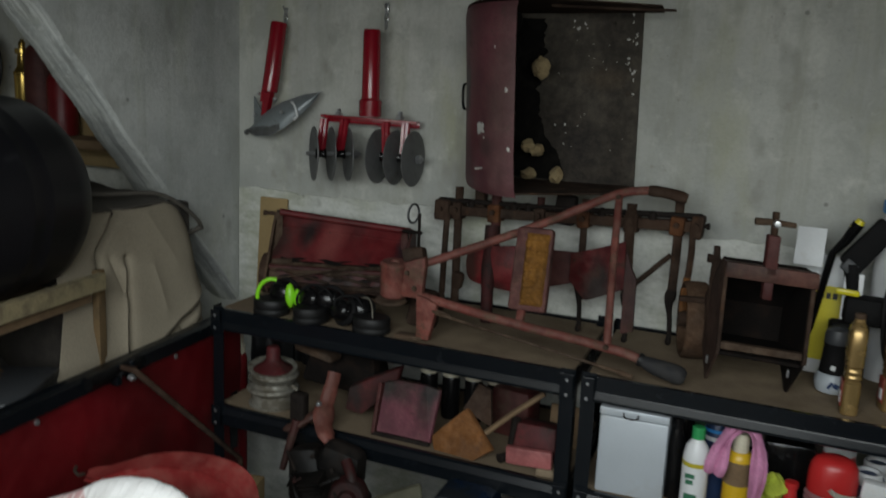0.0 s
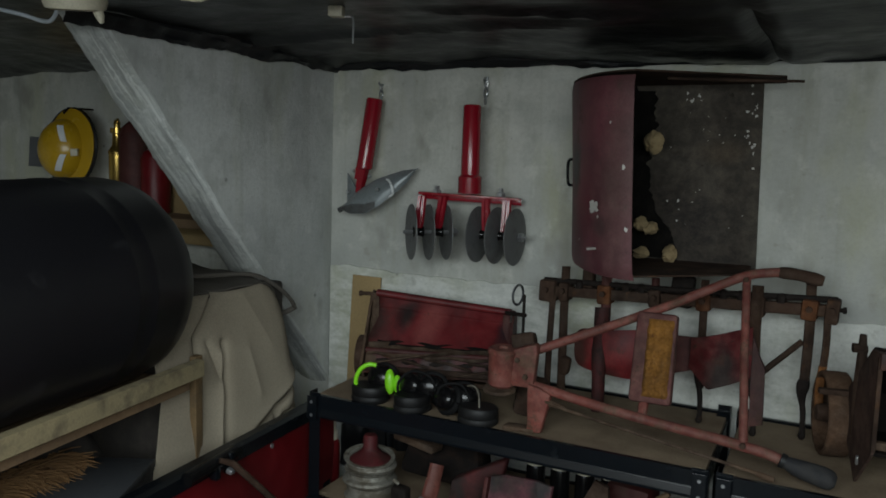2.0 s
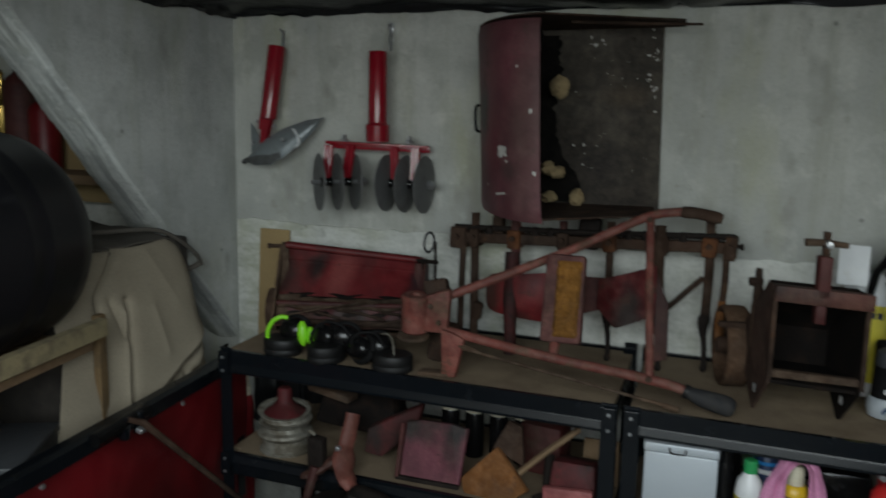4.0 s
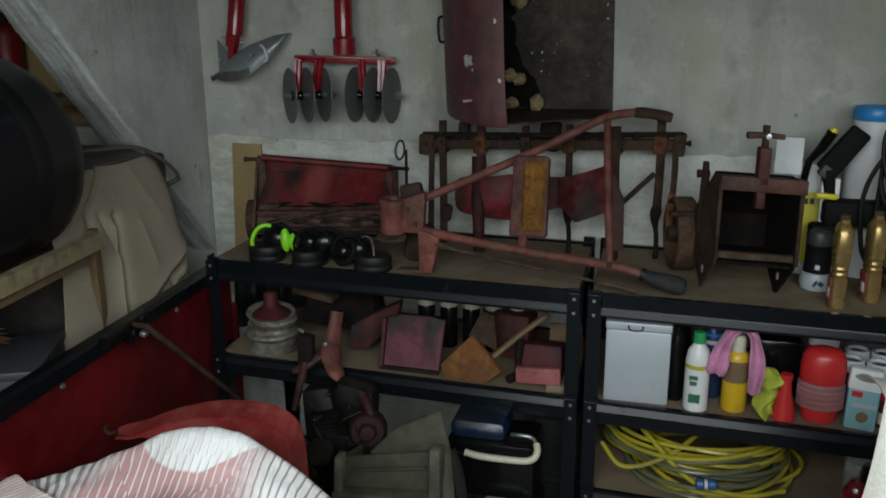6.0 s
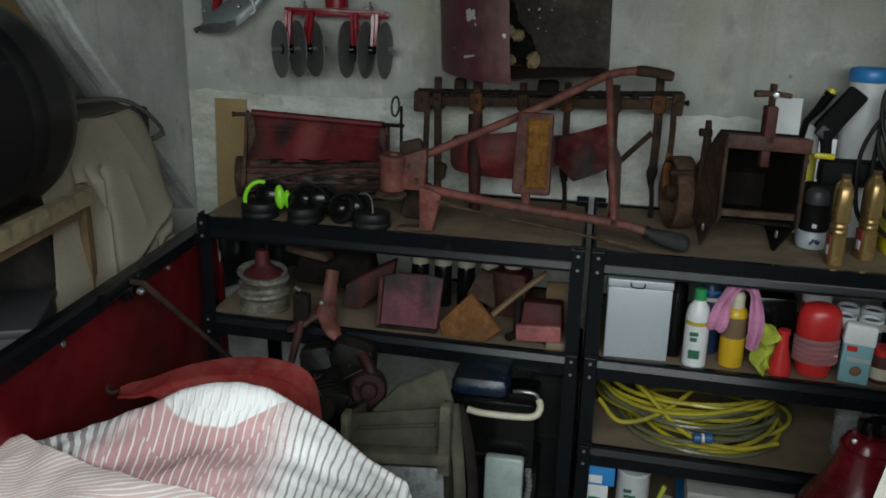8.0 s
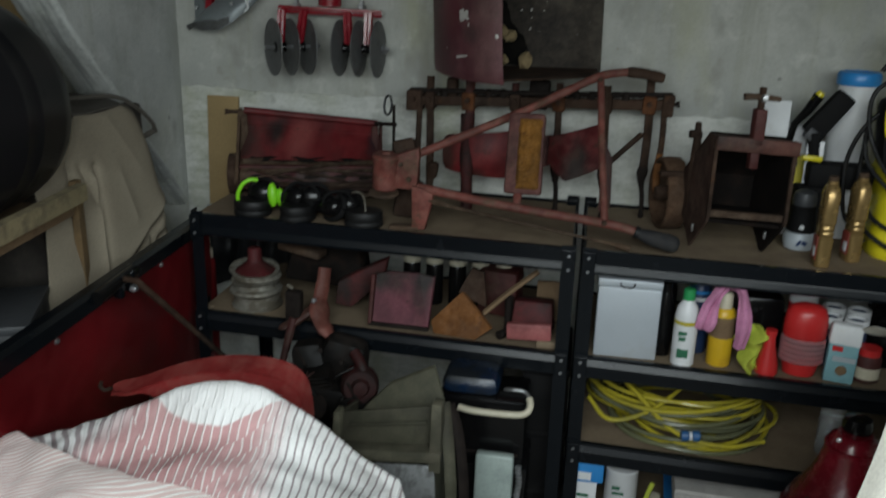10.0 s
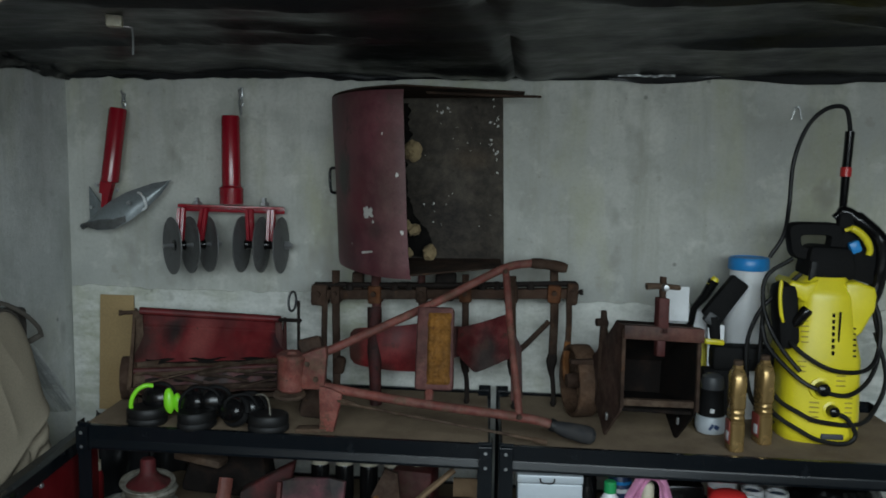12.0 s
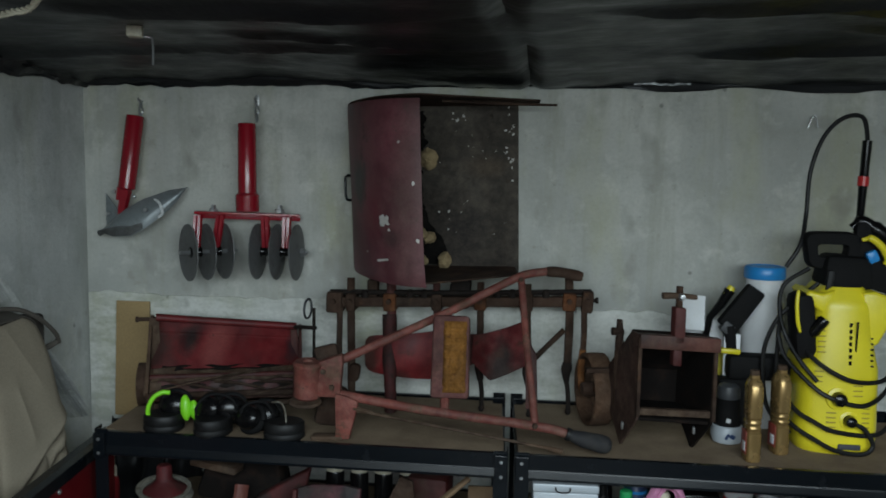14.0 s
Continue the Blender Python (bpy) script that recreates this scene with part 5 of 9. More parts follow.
def cultivator():
    t = thing("cultivator", (1.14, -0.12, Z1), "rusty seed drill toolbar with red mouldboards and shanks", "cultivator")

    def bar(x):
        return 1.243 + (x - 1.145) * 0.035

    bm = B()
    box(bm, (1.147, -0.12, 1.243), (0.70, 0.028, 0.027), turn(0, -2.0, 0), 0.003)
    part("toolbar", bm, M["rust"], t)
    bm = B()
    tube(bm, [(0.785, -0.12, bar(0.785) + 0.027), (1.145, -0.135, 1.268), (1.5, -0.12, bar(1.5) + 0.026)], 0.0075, 8)
    part("tie_rod", bm, M["iron_dark"], t, "dark tie rod")
    M["collar_rust"] = aged("collar_rust_scale", (0.125, 0.046, 0.018), (0.055, 0.025, 0.014), 0.5, 0.5, 0.15, 2.0, 0.9, 0.15, 0.5)
    for x, w, h, m in ((0.800, 0.044, 0.058, "rust"), (0.846, 0.026, 0.05, "rust"), (0.955, 0.036, 0.05, "collar_rust"), (1.085, 0.03, 0.045, "rust"), (1.204, 0.034, 0.044, "collar_rust"), (1.328, 0.036, 0.05, "rust"), (1.443, 0.036, 0.048, "collar_rust"), (1.491, 0.030, 0.058, "rust")):
        bm = B()
        box(bm, (x, -0.12, bar(x)), (w, 0.052, h), turn(0, -2 + 40 * (x - 1.1) ** 2, 0), 0.006)
        c = part("collar", bm, M[m], t, "rusty clamp collar")
        bm = B()
        tube(bm, [(x, -0.145, bar(x) + 0.004), (x, -0.158, bar(x) + 0.004)], 0.0075, 6)
        part("set_screw", bm, M["rust"], c)
    bm = B()
    tube(bm, [(1.500, -0.12, 1.258), (1.518, -0.12, 1.259)], 0.005, 8)
    tube(bm, [(1.512, -0.12, 1.2585), (1.520, -0.12, 1.259)], 0.0085, 6)
    part("end_pin", bm, M["iron_dark"], t)
    shanks = (
        ([(0.842, -0.115, 1.298), (0.844, -0.122, 1.2), (0.847, -0.128, 1.08), (0.848, -0.130, 0.947)], 0.0125, "rust"),
        ([(0.816, -0.135, 1.225), (0.816, -0.145, 1.1), (0.816, -0.15, 1.0), (0.816, -0.15, 0.947)], 0.0095, "rust"),
        ([(0.957, -0.125, 1.300), (0.960, -0.13, 1.2), (0.962, -0.135, 1.10)], 0.0150, "red_dull"),
        ([(1.083, -0.125, 1.292), (1.086, -0.13, 1.2), (1.088, -0.14, 1.12)], 0.0115, "red_dull"),
        ([(1.203, -0.12, 1.298), (1.206, -0.13, 1.12), (1.208, -0.13, 1.03)], 0.0110, "rust"),
        ([(1.328, -0.14, 1.300), (1.330, -0.15, 1.18), (1.338, -0.16, 1.06)], 0.0150, "rust"),
        ([(1.441, -0.11, 1.318), (1.445, -0.12, 1.2), (1.443, -0.12, 1.075)], 0.0130, "rust"),
        ([(1.482, -0.13, 1.245), (1.484, -0.14, 1.18), (1.482, -0.15, 1.12)], 0.0095, "rust"),
    )
    for pts, r, m in shanks:
        bm = B()
        tube(bm, curve_pts(pts, 5), r, 8, True, 0.75)
        part("shank", bm, M[m], t)
    bm = B()
    tube(bm, curve_pts([(1.482, -0.15, 1.13), (1.478, -0.152, 1.08), (1.482, -0.155, 1.03), (1.492, -0.16, 1.012)], 5), 0.0115, 8, True, 0.6)
    part("coulter_arm", bm, M["rust_orange"], t, "orange rusted coulter arm")
    bm = B()
    box(bm, (0.858, -0.135, 1.036), (0.030, 0.03, 0.05), turn(0, 10, 0), 0.01)
    part("shank_lug", bm, M["rust"], t, "rusty lug on a shank")
    for x, y in ((1.209, -0.13), (1.339, -0.16), (1.443, -0.12)):
        bm = B()
        tube(bm, curve_pts([(x, y, 1.085), (x - 0.003, y - 0.006, 1.052), (x + 0.003, y - 0.01, 1.01), (x + 0.005, y - 0.012, 0.968), (x + 0.004, y - 0.018, 0.946)], 5), [0.0125, 0.014, 0.015, 0.0145, 0.013, 0.011, 0.0095, 0.008] + [0.0066] * 9 + [0.0075, 0.0085, 0.007, 0.004], 8)
        part("tine", bm, M["iron_dark"], t, "dark tapering tine")
    # red mouldboards: a rounded one, and a skewed one whose upper edge rises
    bm = B()

    def board(u, v):
        x = 0.892 + 0.208 * u
        nose = math.sqrt(max(0.0, 1 - (1 - min(1.0, u / 0.16)) ** 2))
        mid = 1.096 + 0.006 * u
        half = (0.050 + 0.018 * u) * (0.72 + 0.28 * nose)
        return x, -0.165 - 0.030 * math.sin(math.pi * min(1.0, u * 0.9)) + 0.012 * (2 * v - 1) ** 2, mid + half * (2 * v - 1)

    surface(bm, board, 22, 10, 0.004)
    part("mouldboard", bm, M["red_board"], t, "bent red mouldboard")
    bm = B()

    def skew(u, v):
        x = 1.186 + 0.144 * u
        lo = 1.090 - 0.045 * min(1.0, u / 0.36) + 0.038 * max(0.0, (u - 0.36) / 0.64)
        hi = 1.164 + 0.044 * u
        return x + 0.006 * v * (1 - u), -0.172 - 0.026 * math.sin(math.pi * u) - 0.016 * v * v, lo + (hi - lo) * v

    surface(bm, skew, 18, 8, 0.004)
    part("mouldboard", bm, M["red_shade"], t, "skewed sooty red mouldboard")
    bm = B()
    surface(bm, lambda u, v: (1.098 + 0.10 * u, -0.150 - 0.01 * math.sin(3 * u), 1.05 + 0.03 * u + (0.11 - 0.03 * u) * v), 8, 5, 0.004)
    part("mouldboard", bm, M["red_dull"], t, "dark red mouldboard at the back")
    bm = B()
    tube(bm, curve_pts([(0.958, -0.15, 1.205), (0.962, -0.165, 1.14), (0.968, -0.19, 1.05), (0.972, -0.195, 0.947)], 6), [0.020] * 6 + [0.021] * 4 + [0.020, 0.019, 0.018] + [0.0165] * 6, 14)
    part("spout", bm, M["red_sooty"], t, "sooty dark red seed spout")
    bm = B()
    tube(bm, [(1.352, -0.135, 1.094), (1.432, -0.12, 1.176)], 0.0105, 6, True, 0.7)
    part("brace", bm, M["rust"], t)
    bm = B()
    slab(bm, [(1.330, -0.17, 1.185), (1.347, -0.17, 1.136), (1.360, -0.17, 1.11), (1.366, -0.19, 0.98), (1.335, -0.19, 0.972), (1.332, -0.18, 1.06)], (0, 0.012, 0))
    part("share_leg", bm, M["red_dull"], t, "flat dull red share leg", smooth=False)
    bm = B()
    box(bm, (1.146, -0.1, 1.262), (0.056, 0.04, 0.080), turn(0, 4, 0), 0.008, (1.0, 0.8))
    part("seed_box", bm, M["iron_dark"], t, "dark seed box")
    bm = B()
    box(bm, (0.902, -0.1, 1.270), (0.03, 0.035, 0.05), None, 0.006)
    part("seed_box", bm, M["rust"], t)
    for x in (0.885, 1.01, 1.05, 1.25, 1.29, 1.38):
        bm = B()
        lathe(bm, [(0.010, 0.0), (0.011, 0.016), (0.006, 0.022), (0.0, 0.023)], at(x, -0.13, bar(x) + 0.012), 8)
        part("grease_cap", bm, M["iron_dark"], t)


cultivator()


def iron_wheel():
    t = thing("spoked_wheel", (1.515, -0.2, Z1), "rusty iron wheel with four spokes standing on the shelf", "wheel")
    m = axis_m((1.512, -0.205, Z1 + 0.0945), (-0.965, -0.26, 0.0))
    bm = B()
    lathe(bm, [(0.084, -0.026), (0.090, -0.027), (0.0935, -0.024), (0.0945, 0.0), (0.0935, 0.024), (0.090, 0.027), (0.084, 0.026), (0.086, 0.014), (0.087, 0.0), (0.086, -0.014), (0.084, -0.026)], m, 40)
    part("rim", bm, M["wheel_rust"], t)
    bm = B()
    lathe(bm, [(0.008, -0.040), (0.017, -0.038), (0.020, -0.022), (0.022, 0.0), (0.020, 0.022), (0.017, 0.034), (0.008, 0.036)], m, 16)
    part("hub", bm, M["rust"], t)
    for k in range(4):
        bm = B()
        a = math.pi / 2 * k + 0.25
        d = Vector((math.cos(a), math.sin(a), 0))
        tube(bm, [m @ (d * 0.018), m @ (d * 0.05), m @ (d * 0.084)], [0.011, 0.009, 0.0105], 8, True, 0.6)
        part("spoke", bm, M["wheel_rust"] if k % 2 else M["collar_rust"], t)
    bm = B()
    box(bm, m @ Vector((0.066, 0.066, 0.012)), (0.070, 0.020, 0.012), turn(0, 0, 14), 0.003)
    part("rim_joint", bm, M["rust"], t, "bolted rim joint")


iron_wheel()


M["press_brown"] = aged("dark_press_iron", (0.062, 0.032, 0.024), (0.03, 0.017, 0.012), 0.5, 0.4, 0.25, 1.4, 0.75, 0.2)


def corn_press():
    """A rusty open box on pointed side plates, with a T screw on top."""
    t = thing("screw_press", (1.69, -0.33, Z1), "rusty iron press box on pointed legs with a T screw", "press")
    # the right plate is coloured as in shade, the left keeps its brown
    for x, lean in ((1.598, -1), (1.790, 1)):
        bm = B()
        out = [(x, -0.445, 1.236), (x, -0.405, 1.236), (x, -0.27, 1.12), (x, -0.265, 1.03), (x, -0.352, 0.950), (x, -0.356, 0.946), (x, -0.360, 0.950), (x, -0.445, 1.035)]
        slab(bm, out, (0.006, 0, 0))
        side = part("side_plate", bm, M["press_brown"] if lean < 0 else M["shade_black"], t, "pointed rusty side plate", smooth=False)
        bm = B()
        box(bm, (x - 0.003, -0.375, 0.998), (0.006, 0.011, 0.018), turn(8, 0, -20), 0.002)
        part("bolt", bm, M["zinc"], side, "bright bolt end")
    bm = B()
    box(bm, (1.70, -0.445, 1.222), (0.205, 0.026, 0.032), turn(0, 0, 0), 0.002)
    part("top_bar", bm, M["red_brown"], t, "faded red top bar")
    # shade inside the open box is put into the back and floor colour
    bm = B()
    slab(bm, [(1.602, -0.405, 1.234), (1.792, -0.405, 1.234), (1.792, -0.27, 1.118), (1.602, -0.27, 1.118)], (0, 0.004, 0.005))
    part("sloping_back", bm, M["shade_black"], t, "dark sloping back plate", smooth=False)
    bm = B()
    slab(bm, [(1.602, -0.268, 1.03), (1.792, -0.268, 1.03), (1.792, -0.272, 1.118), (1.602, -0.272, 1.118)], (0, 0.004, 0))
    part("back_plate", bm, M["shade_black"], t, "back plate coloured dark for the shade inside", smooth=False)
    for x in (1.598, 1.793):
        bm = B()
        box(bm, (x + 0.002, -0.448, 1.135), (0.009, 0.008, 0.185), None, 0.001)
        part("front_edge", bm, M["rust"], t, "scuffed front edge")
    bm = B()
    box(bm, (1.697, -0.435, 1.055), (0.198, 0.018, 0.016), turn(0, -1, 0), 0.003)
    part("front_bar", bm, M["bar_brown"], t, "worn rusty crossbar")
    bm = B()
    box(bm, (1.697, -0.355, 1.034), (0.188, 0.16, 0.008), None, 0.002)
    part("floor_plate", bm, M["shade_black"], t)
    bm = B()
    box(bm, (1.697, -0.445, 1.262), (0.028, 0.026, 0.085), None, 0.004)
    part("screw_block", bm, M["red_dull"], t)
    bm = B()
    box(bm, (1.697, -0.44, 1.19), (0.022, 0.02, 0.045), None, 0.003)
    part("clamp_jaw", bm, M["red_dull"], t)
    bm = B()
    tube(bm, [(1.697, -0.445, 1.30), (1.697, -0.445, 1.352)], 0.008, 10)
    part("screw", bm, M["rust"], t)
    bm = B()
    tube(bm, [(1.652, -0.45, 1.329), (1.69, -0.45, 1.331)], [0.008, 0.007], 8)
    tube(bm, [(1.70, -0.45, 1.331), (1.742, -0.44, 1.328)], [0.0065, 0.006], 8)
    part("handle", bm, M["bar_brown"], t, "worn brown cross handle")
    bm = B()
    lathe(bm, [(0.0, 0.009), (0.007, 0.008), (0.0095, 0.0)][::-1], axis_m((1.697, -0.456, 1.329), (0, -1, 0)), 6)
    part("nut", bm, M["zinc"], t, "bright nut")
    bm = B()
    tube(bm, [(1.61, -0.31, 1.03), (1.607, -0.315, 1.16), (1.605, -0.315, 1.245)], [0.014, 0.014, 0.008], 8)
    tube(bm, [(1.585, -0.315, 1.215), (1.615, -0.315, 1.215)], 0.01, 8)
    part("lever", bm, M["rust"], t, "rusty lever beside the box")
    # the box stands askew: its depth runs back towards the wheel
    turned = Matrix(((0.88, -0.30, 0, 0.0543), (0.05, 1, 0, -0.08), (-0.03, 0, 1, 0.048), (0, 0, 0, 1)))
    for ob in t.children_recursive:
        ob.data.transform(Matrix.Translation(-t.location) @ turned @ Matrix.Translation(t.location))


corn_press()
# ---- the cleaning corner of the top shelf ----


def leaning_card(x, y, z, w, h, rz, label):
    bm = B()
    box(bm, (x, y, z + h / 2), (w, 0.003, h), turn(-8, 0, rz), 0.0005)
    return solo("white_card", bm, M["paper"], label, "card", "white cards")


leaning_card(1.752, -0.20, 1.205, 0.062, 0.088, -6, "small white card leaning behind the press")


def seed_packet():
    """A tall white packet with a yellow front, behind the press."""
    t = thing("paper_packet", (1.793, -0.155, Z1), "tall white paper packet with a yellow printed front", "packet")
    lean = turn(-4, 0, -4)
    bm = B()
    box(bm, (1.793, -0.15, Z1 + 0.14), (0.102, 0.035, 0.28), lean, 0.004)
    body = part("packet", bm, M["paper"], t)
    bm = B()
    box(bm, Vector((1.793, -0.15, Z1 + 0.14)) + lean @ Vector((0, -0.0185, -0.018)), (0.1, 0.002, 0.175), lean)
    part("yellow_panel", bm, M["yellow"], body, "yellow printed panel", smooth=False)
    for k in range(5):
        bm = B()
        box(bm, Vector((1.793, -0.15, Z1 + 0.14)) + lean @ Vector((-0.03 + 0.014 * k, -0.0205, 0.047)), (0.010, 0.002, 0.014), lean)
        part("print_bar", bm, M["print_dark"], body, "dark print", smooth=False)


seed_packet()
bm = B()
box(bm, (1.850, -0.222, 1.073), (0.040, 0.003, 0.256), turn(-2, 0, -3), 0.0008)
solo("white_card", bm, M["paper"], "narrow white card standing behind the press", "card")


def hand_broom():
    t = thing("spray_wand", (1.80, -0.2, 1.1), "thin black wand with a yellow collar leaning on the bucket", "wand")
    bm = B()
    tube(bm, [(1.76, -0.16, 0.96), (1.80, -0.18, 1.235), (1.825, -0.185, 1.27), (1.845, -0.19, 1.31)], [0.008, 0.009, 0.012, 0.014], 10)
    part("wand", bm, M["plastic_black"], t)
    bm = B()
    tube(bm, [(1.838, -0.188, 1.298), (1.85, -0.191, 1.318)], [0.013, 0.009], 10)
    part("collar", bm, M["yellow"], t, "yellow collar")


hand_broom()


def nozzle_brush():
    t = thing("nozzle_brush", (1.87, -0.2, Z1), "black plastic nozzle brush leaning against the white tub", "nozzle")
    bm = B()
    m = at(1.871, -0.205, 1.265, 0, 35, 0)
    made = box(bm, (0, 0, 0), (0.054, 0.034, 0.125), None, 0.007, (0.9, 1.0))
    bmesh.ops.transform(bm, matrix=m, verts=made)
    part("body", bm, M["nozzle"], t)
    bm = B()
    box(bm, m @ Vector((0, -0.005, -0.06)), (0.03, 0.03, 0.03), turn(0, 35, 0), 0.005)
    part("joint", bm, M["grey_box"], t, "dull grey joint")
    bm = B()
    tube(bm, [(1.842, -0.21, 1.222), (1.855, -0.21, 1.12), (1.868, -0.21, Z1)], [0.018, 0.016, 0.014], 10)
    part("stem", bm, M["nozzle"], t)
    bm = B()
    box(bm, (1.912, -0.225, 1.122), (0.155, 0.06, 0.062), turn(0, 1, 4), 0.012)
    part("crossbar", bm, M["nozzle"], t)
    bm = B()
    box(bm, (1.838, -0.262, 1.166), (0.05, 0.012, 0.014), turn(0, 4, 6), 0.005)
    part("yellow_clip", bm, M["yellow"], t, "yellow clip")
    bm = B()
    box(bm, (1.851, -0.235, 1.02), (0.08, 0.05, 0.15), turn(0, 0, 8), 0.008)
    part("foot", bm, M["nozzle"], t)


nozzle_brush()


def plastic_tub():
    t = thing("plastic_tub", (1.945, -0.12, Z1), "white plastic tub with a bright blue lid", "tub")
    bm = B()
    lathe(bm, [(0.05, 0.0), (0.053, 0.004), (0.055, 0.28), (0.052, 0.32), (0.046, 0.36), (0.046, 0.395)], at(1.945, -0.12, Z1), 32)
    part("body", bm, M["white"], t)
    bm = B()
    lathe(bm, [(0.05, 0.388), (0.052, 0.391), (0.0515, 0.414), (0.048, 0.42), (0.04, 0.421), (0.039, 0.418), (0.0, 0.418)], at(1.945, -0.12, Z1), 32)
    part("lid", bm, M["blue"], t, "bright blue lid")


plastic_tub()


def small_pot():
    t = thing("round_container", (1.832, -0.292, Z1), "wide pale grey round pot with a black insert and cap", "pot")
    bm = B()
    lathe(bm, [(0.026, 0.0), (0.034, 0.004), (0.0385, 0.018), (0.0385, 0.030), (0.036, 0.044), (0.033, 0.046), (0.033, 0.030)], at(1.832, -0.292, Z1), 32)
    part("pot", bm, M["tin_grey"], t)
    bm = B()
    lathe(bm, [(0.033, 0.036), (0.031, 0.058), (0.029, 0.080), (0.027, 0.108), (0.029, 0.112)], at(1.832, -0.292, Z1), 28)
    part("lid", bm, M["nozzle"], t, "black insert")
    bm = B()
    lathe(bm, [(0.027, 0.110), (0.028, 0.113), (0.028, 0.130), (0.025, 0.142), (0.016, 0.148), (0.0, 0.150)], at(1.832, -0.292, Z1), 28)
    part("top_cap", bm, M["grey_box"], t, "dull grey domed cap")
    for x, y, w, h, a in ((1.838, -0.3305, 0.012, 0.010, 6), (1.826, -0.3302, 0.006, 0.016, -8)):
        bm = B()
        box(bm, (x, y, Z1 + 0.024), (w, 0.003, h), turn(0, 30, a))
        part("label_mark", bm, M["blue_dark"], t, "dark blue printed mark")
    bm = B()
    box(bm, (1.828, -0.324, Z1 + 0.062), (0.010, 0.003, 0.010), turn(0, 10, -4))
    part("tag", bm, M["white"], t, "small white tag")


small_pot()


M["label_red"] = painted("red_print", (0.26, 0.045, 0.03), (0.2, 0.05, 0.04), 0.45, 0, (0.55, 0.75), bump=0.02)


def oil_bottle(x, y, rz):
    t = thing("oil_bottle", (x, y, Z1), "shiny gold plastic oil bottle with a ribbed grip", "bottle", "bronze oil bottles")
    bm = B()
    rows = [(0.0, 0.018, 0.026), (0.004, 0.0205, 0.029), (0.08, 0.0205, 0.029), (0.084, 0.018, 0.026), (0.09, 0.018, 0.026), (0.094, 0.02, 0.0285), (0.099, 0.018, 0.026), (0.105, 0.018, 0.026), (0.109, 0.02, 0.0285), (0.114, 0.018, 0.026), (0.12, 0.018, 0.026), (0.124, 0.0205, 0.029), (0.165, 0.0205, 0.029), (0.205, 0.0205, 0.029), (0.222, 0.0165, 0.022), (0.232, 0.0115, 0.0125), (0.240, 0.0115, 0.0125)]
    rings = []
    for z, a, b in ((0.84 * h, 0.87 * a, 0.9 * b) for h, a, b in rows):
        ring = []
        for k in range(20):
            th = 2 * math.pi * k / 20
            cx, sx = math.cos(th), math.sin(th)
            e = 0.55
            ring.append(bm.verts.new(at(x, y, Z1 + z, 0, 0, rz) @ Vector((a * math.copysign(abs(cx) ** e, cx), b * math.copysign(abs(sx) ** e, sx), 0))))
        rings.append(ring)
    for p, q in zip(rings, rings[1:]):
        for k in range(20):
            bm.faces.new((p[k], p[(k + 1) % 20], q[(k + 1) % 20], q[k]))
    bm.faces.new(rings[0][::-1]), bm.faces.new(rings[-1])
    part("body", bm, M["gold"], t)
    bm = B()
    lathe(bm, [(0.0095, 0.200), (0.0112, 0.201), (0.0112, 0.209), (0.010, 0.212), (0.0, 0.213)], at(x, y, Z1), 14)
    part("cap", bm, M["bar_brown"], t, "dark brown cap")
    bm = B()
    box(bm, at(x, y, Z1 + 0.045, 0, 0, rz) @ Vector((-0.0181, -0.002, 0)), (0.002, 0.036, 0.055), turn(0, 0, rz), 0.0008)
    label_part = part("label", bm, M["label_red"], t, "red printed side label")
    bm = B()
    box(bm, at(x, y, Z1 + 0.036, 0, 0, rz) @ Vector((-0.0191, -0.006, 0)), (0.002, 0.018, 0.022), turn(0, 0, rz), 0.0004)
    part("label_patch", bm, M["white"], label_part, "white patch")


oil_bottle(1.862, -0.415, 4)
oil_bottle(1.939, -0.352, 12)


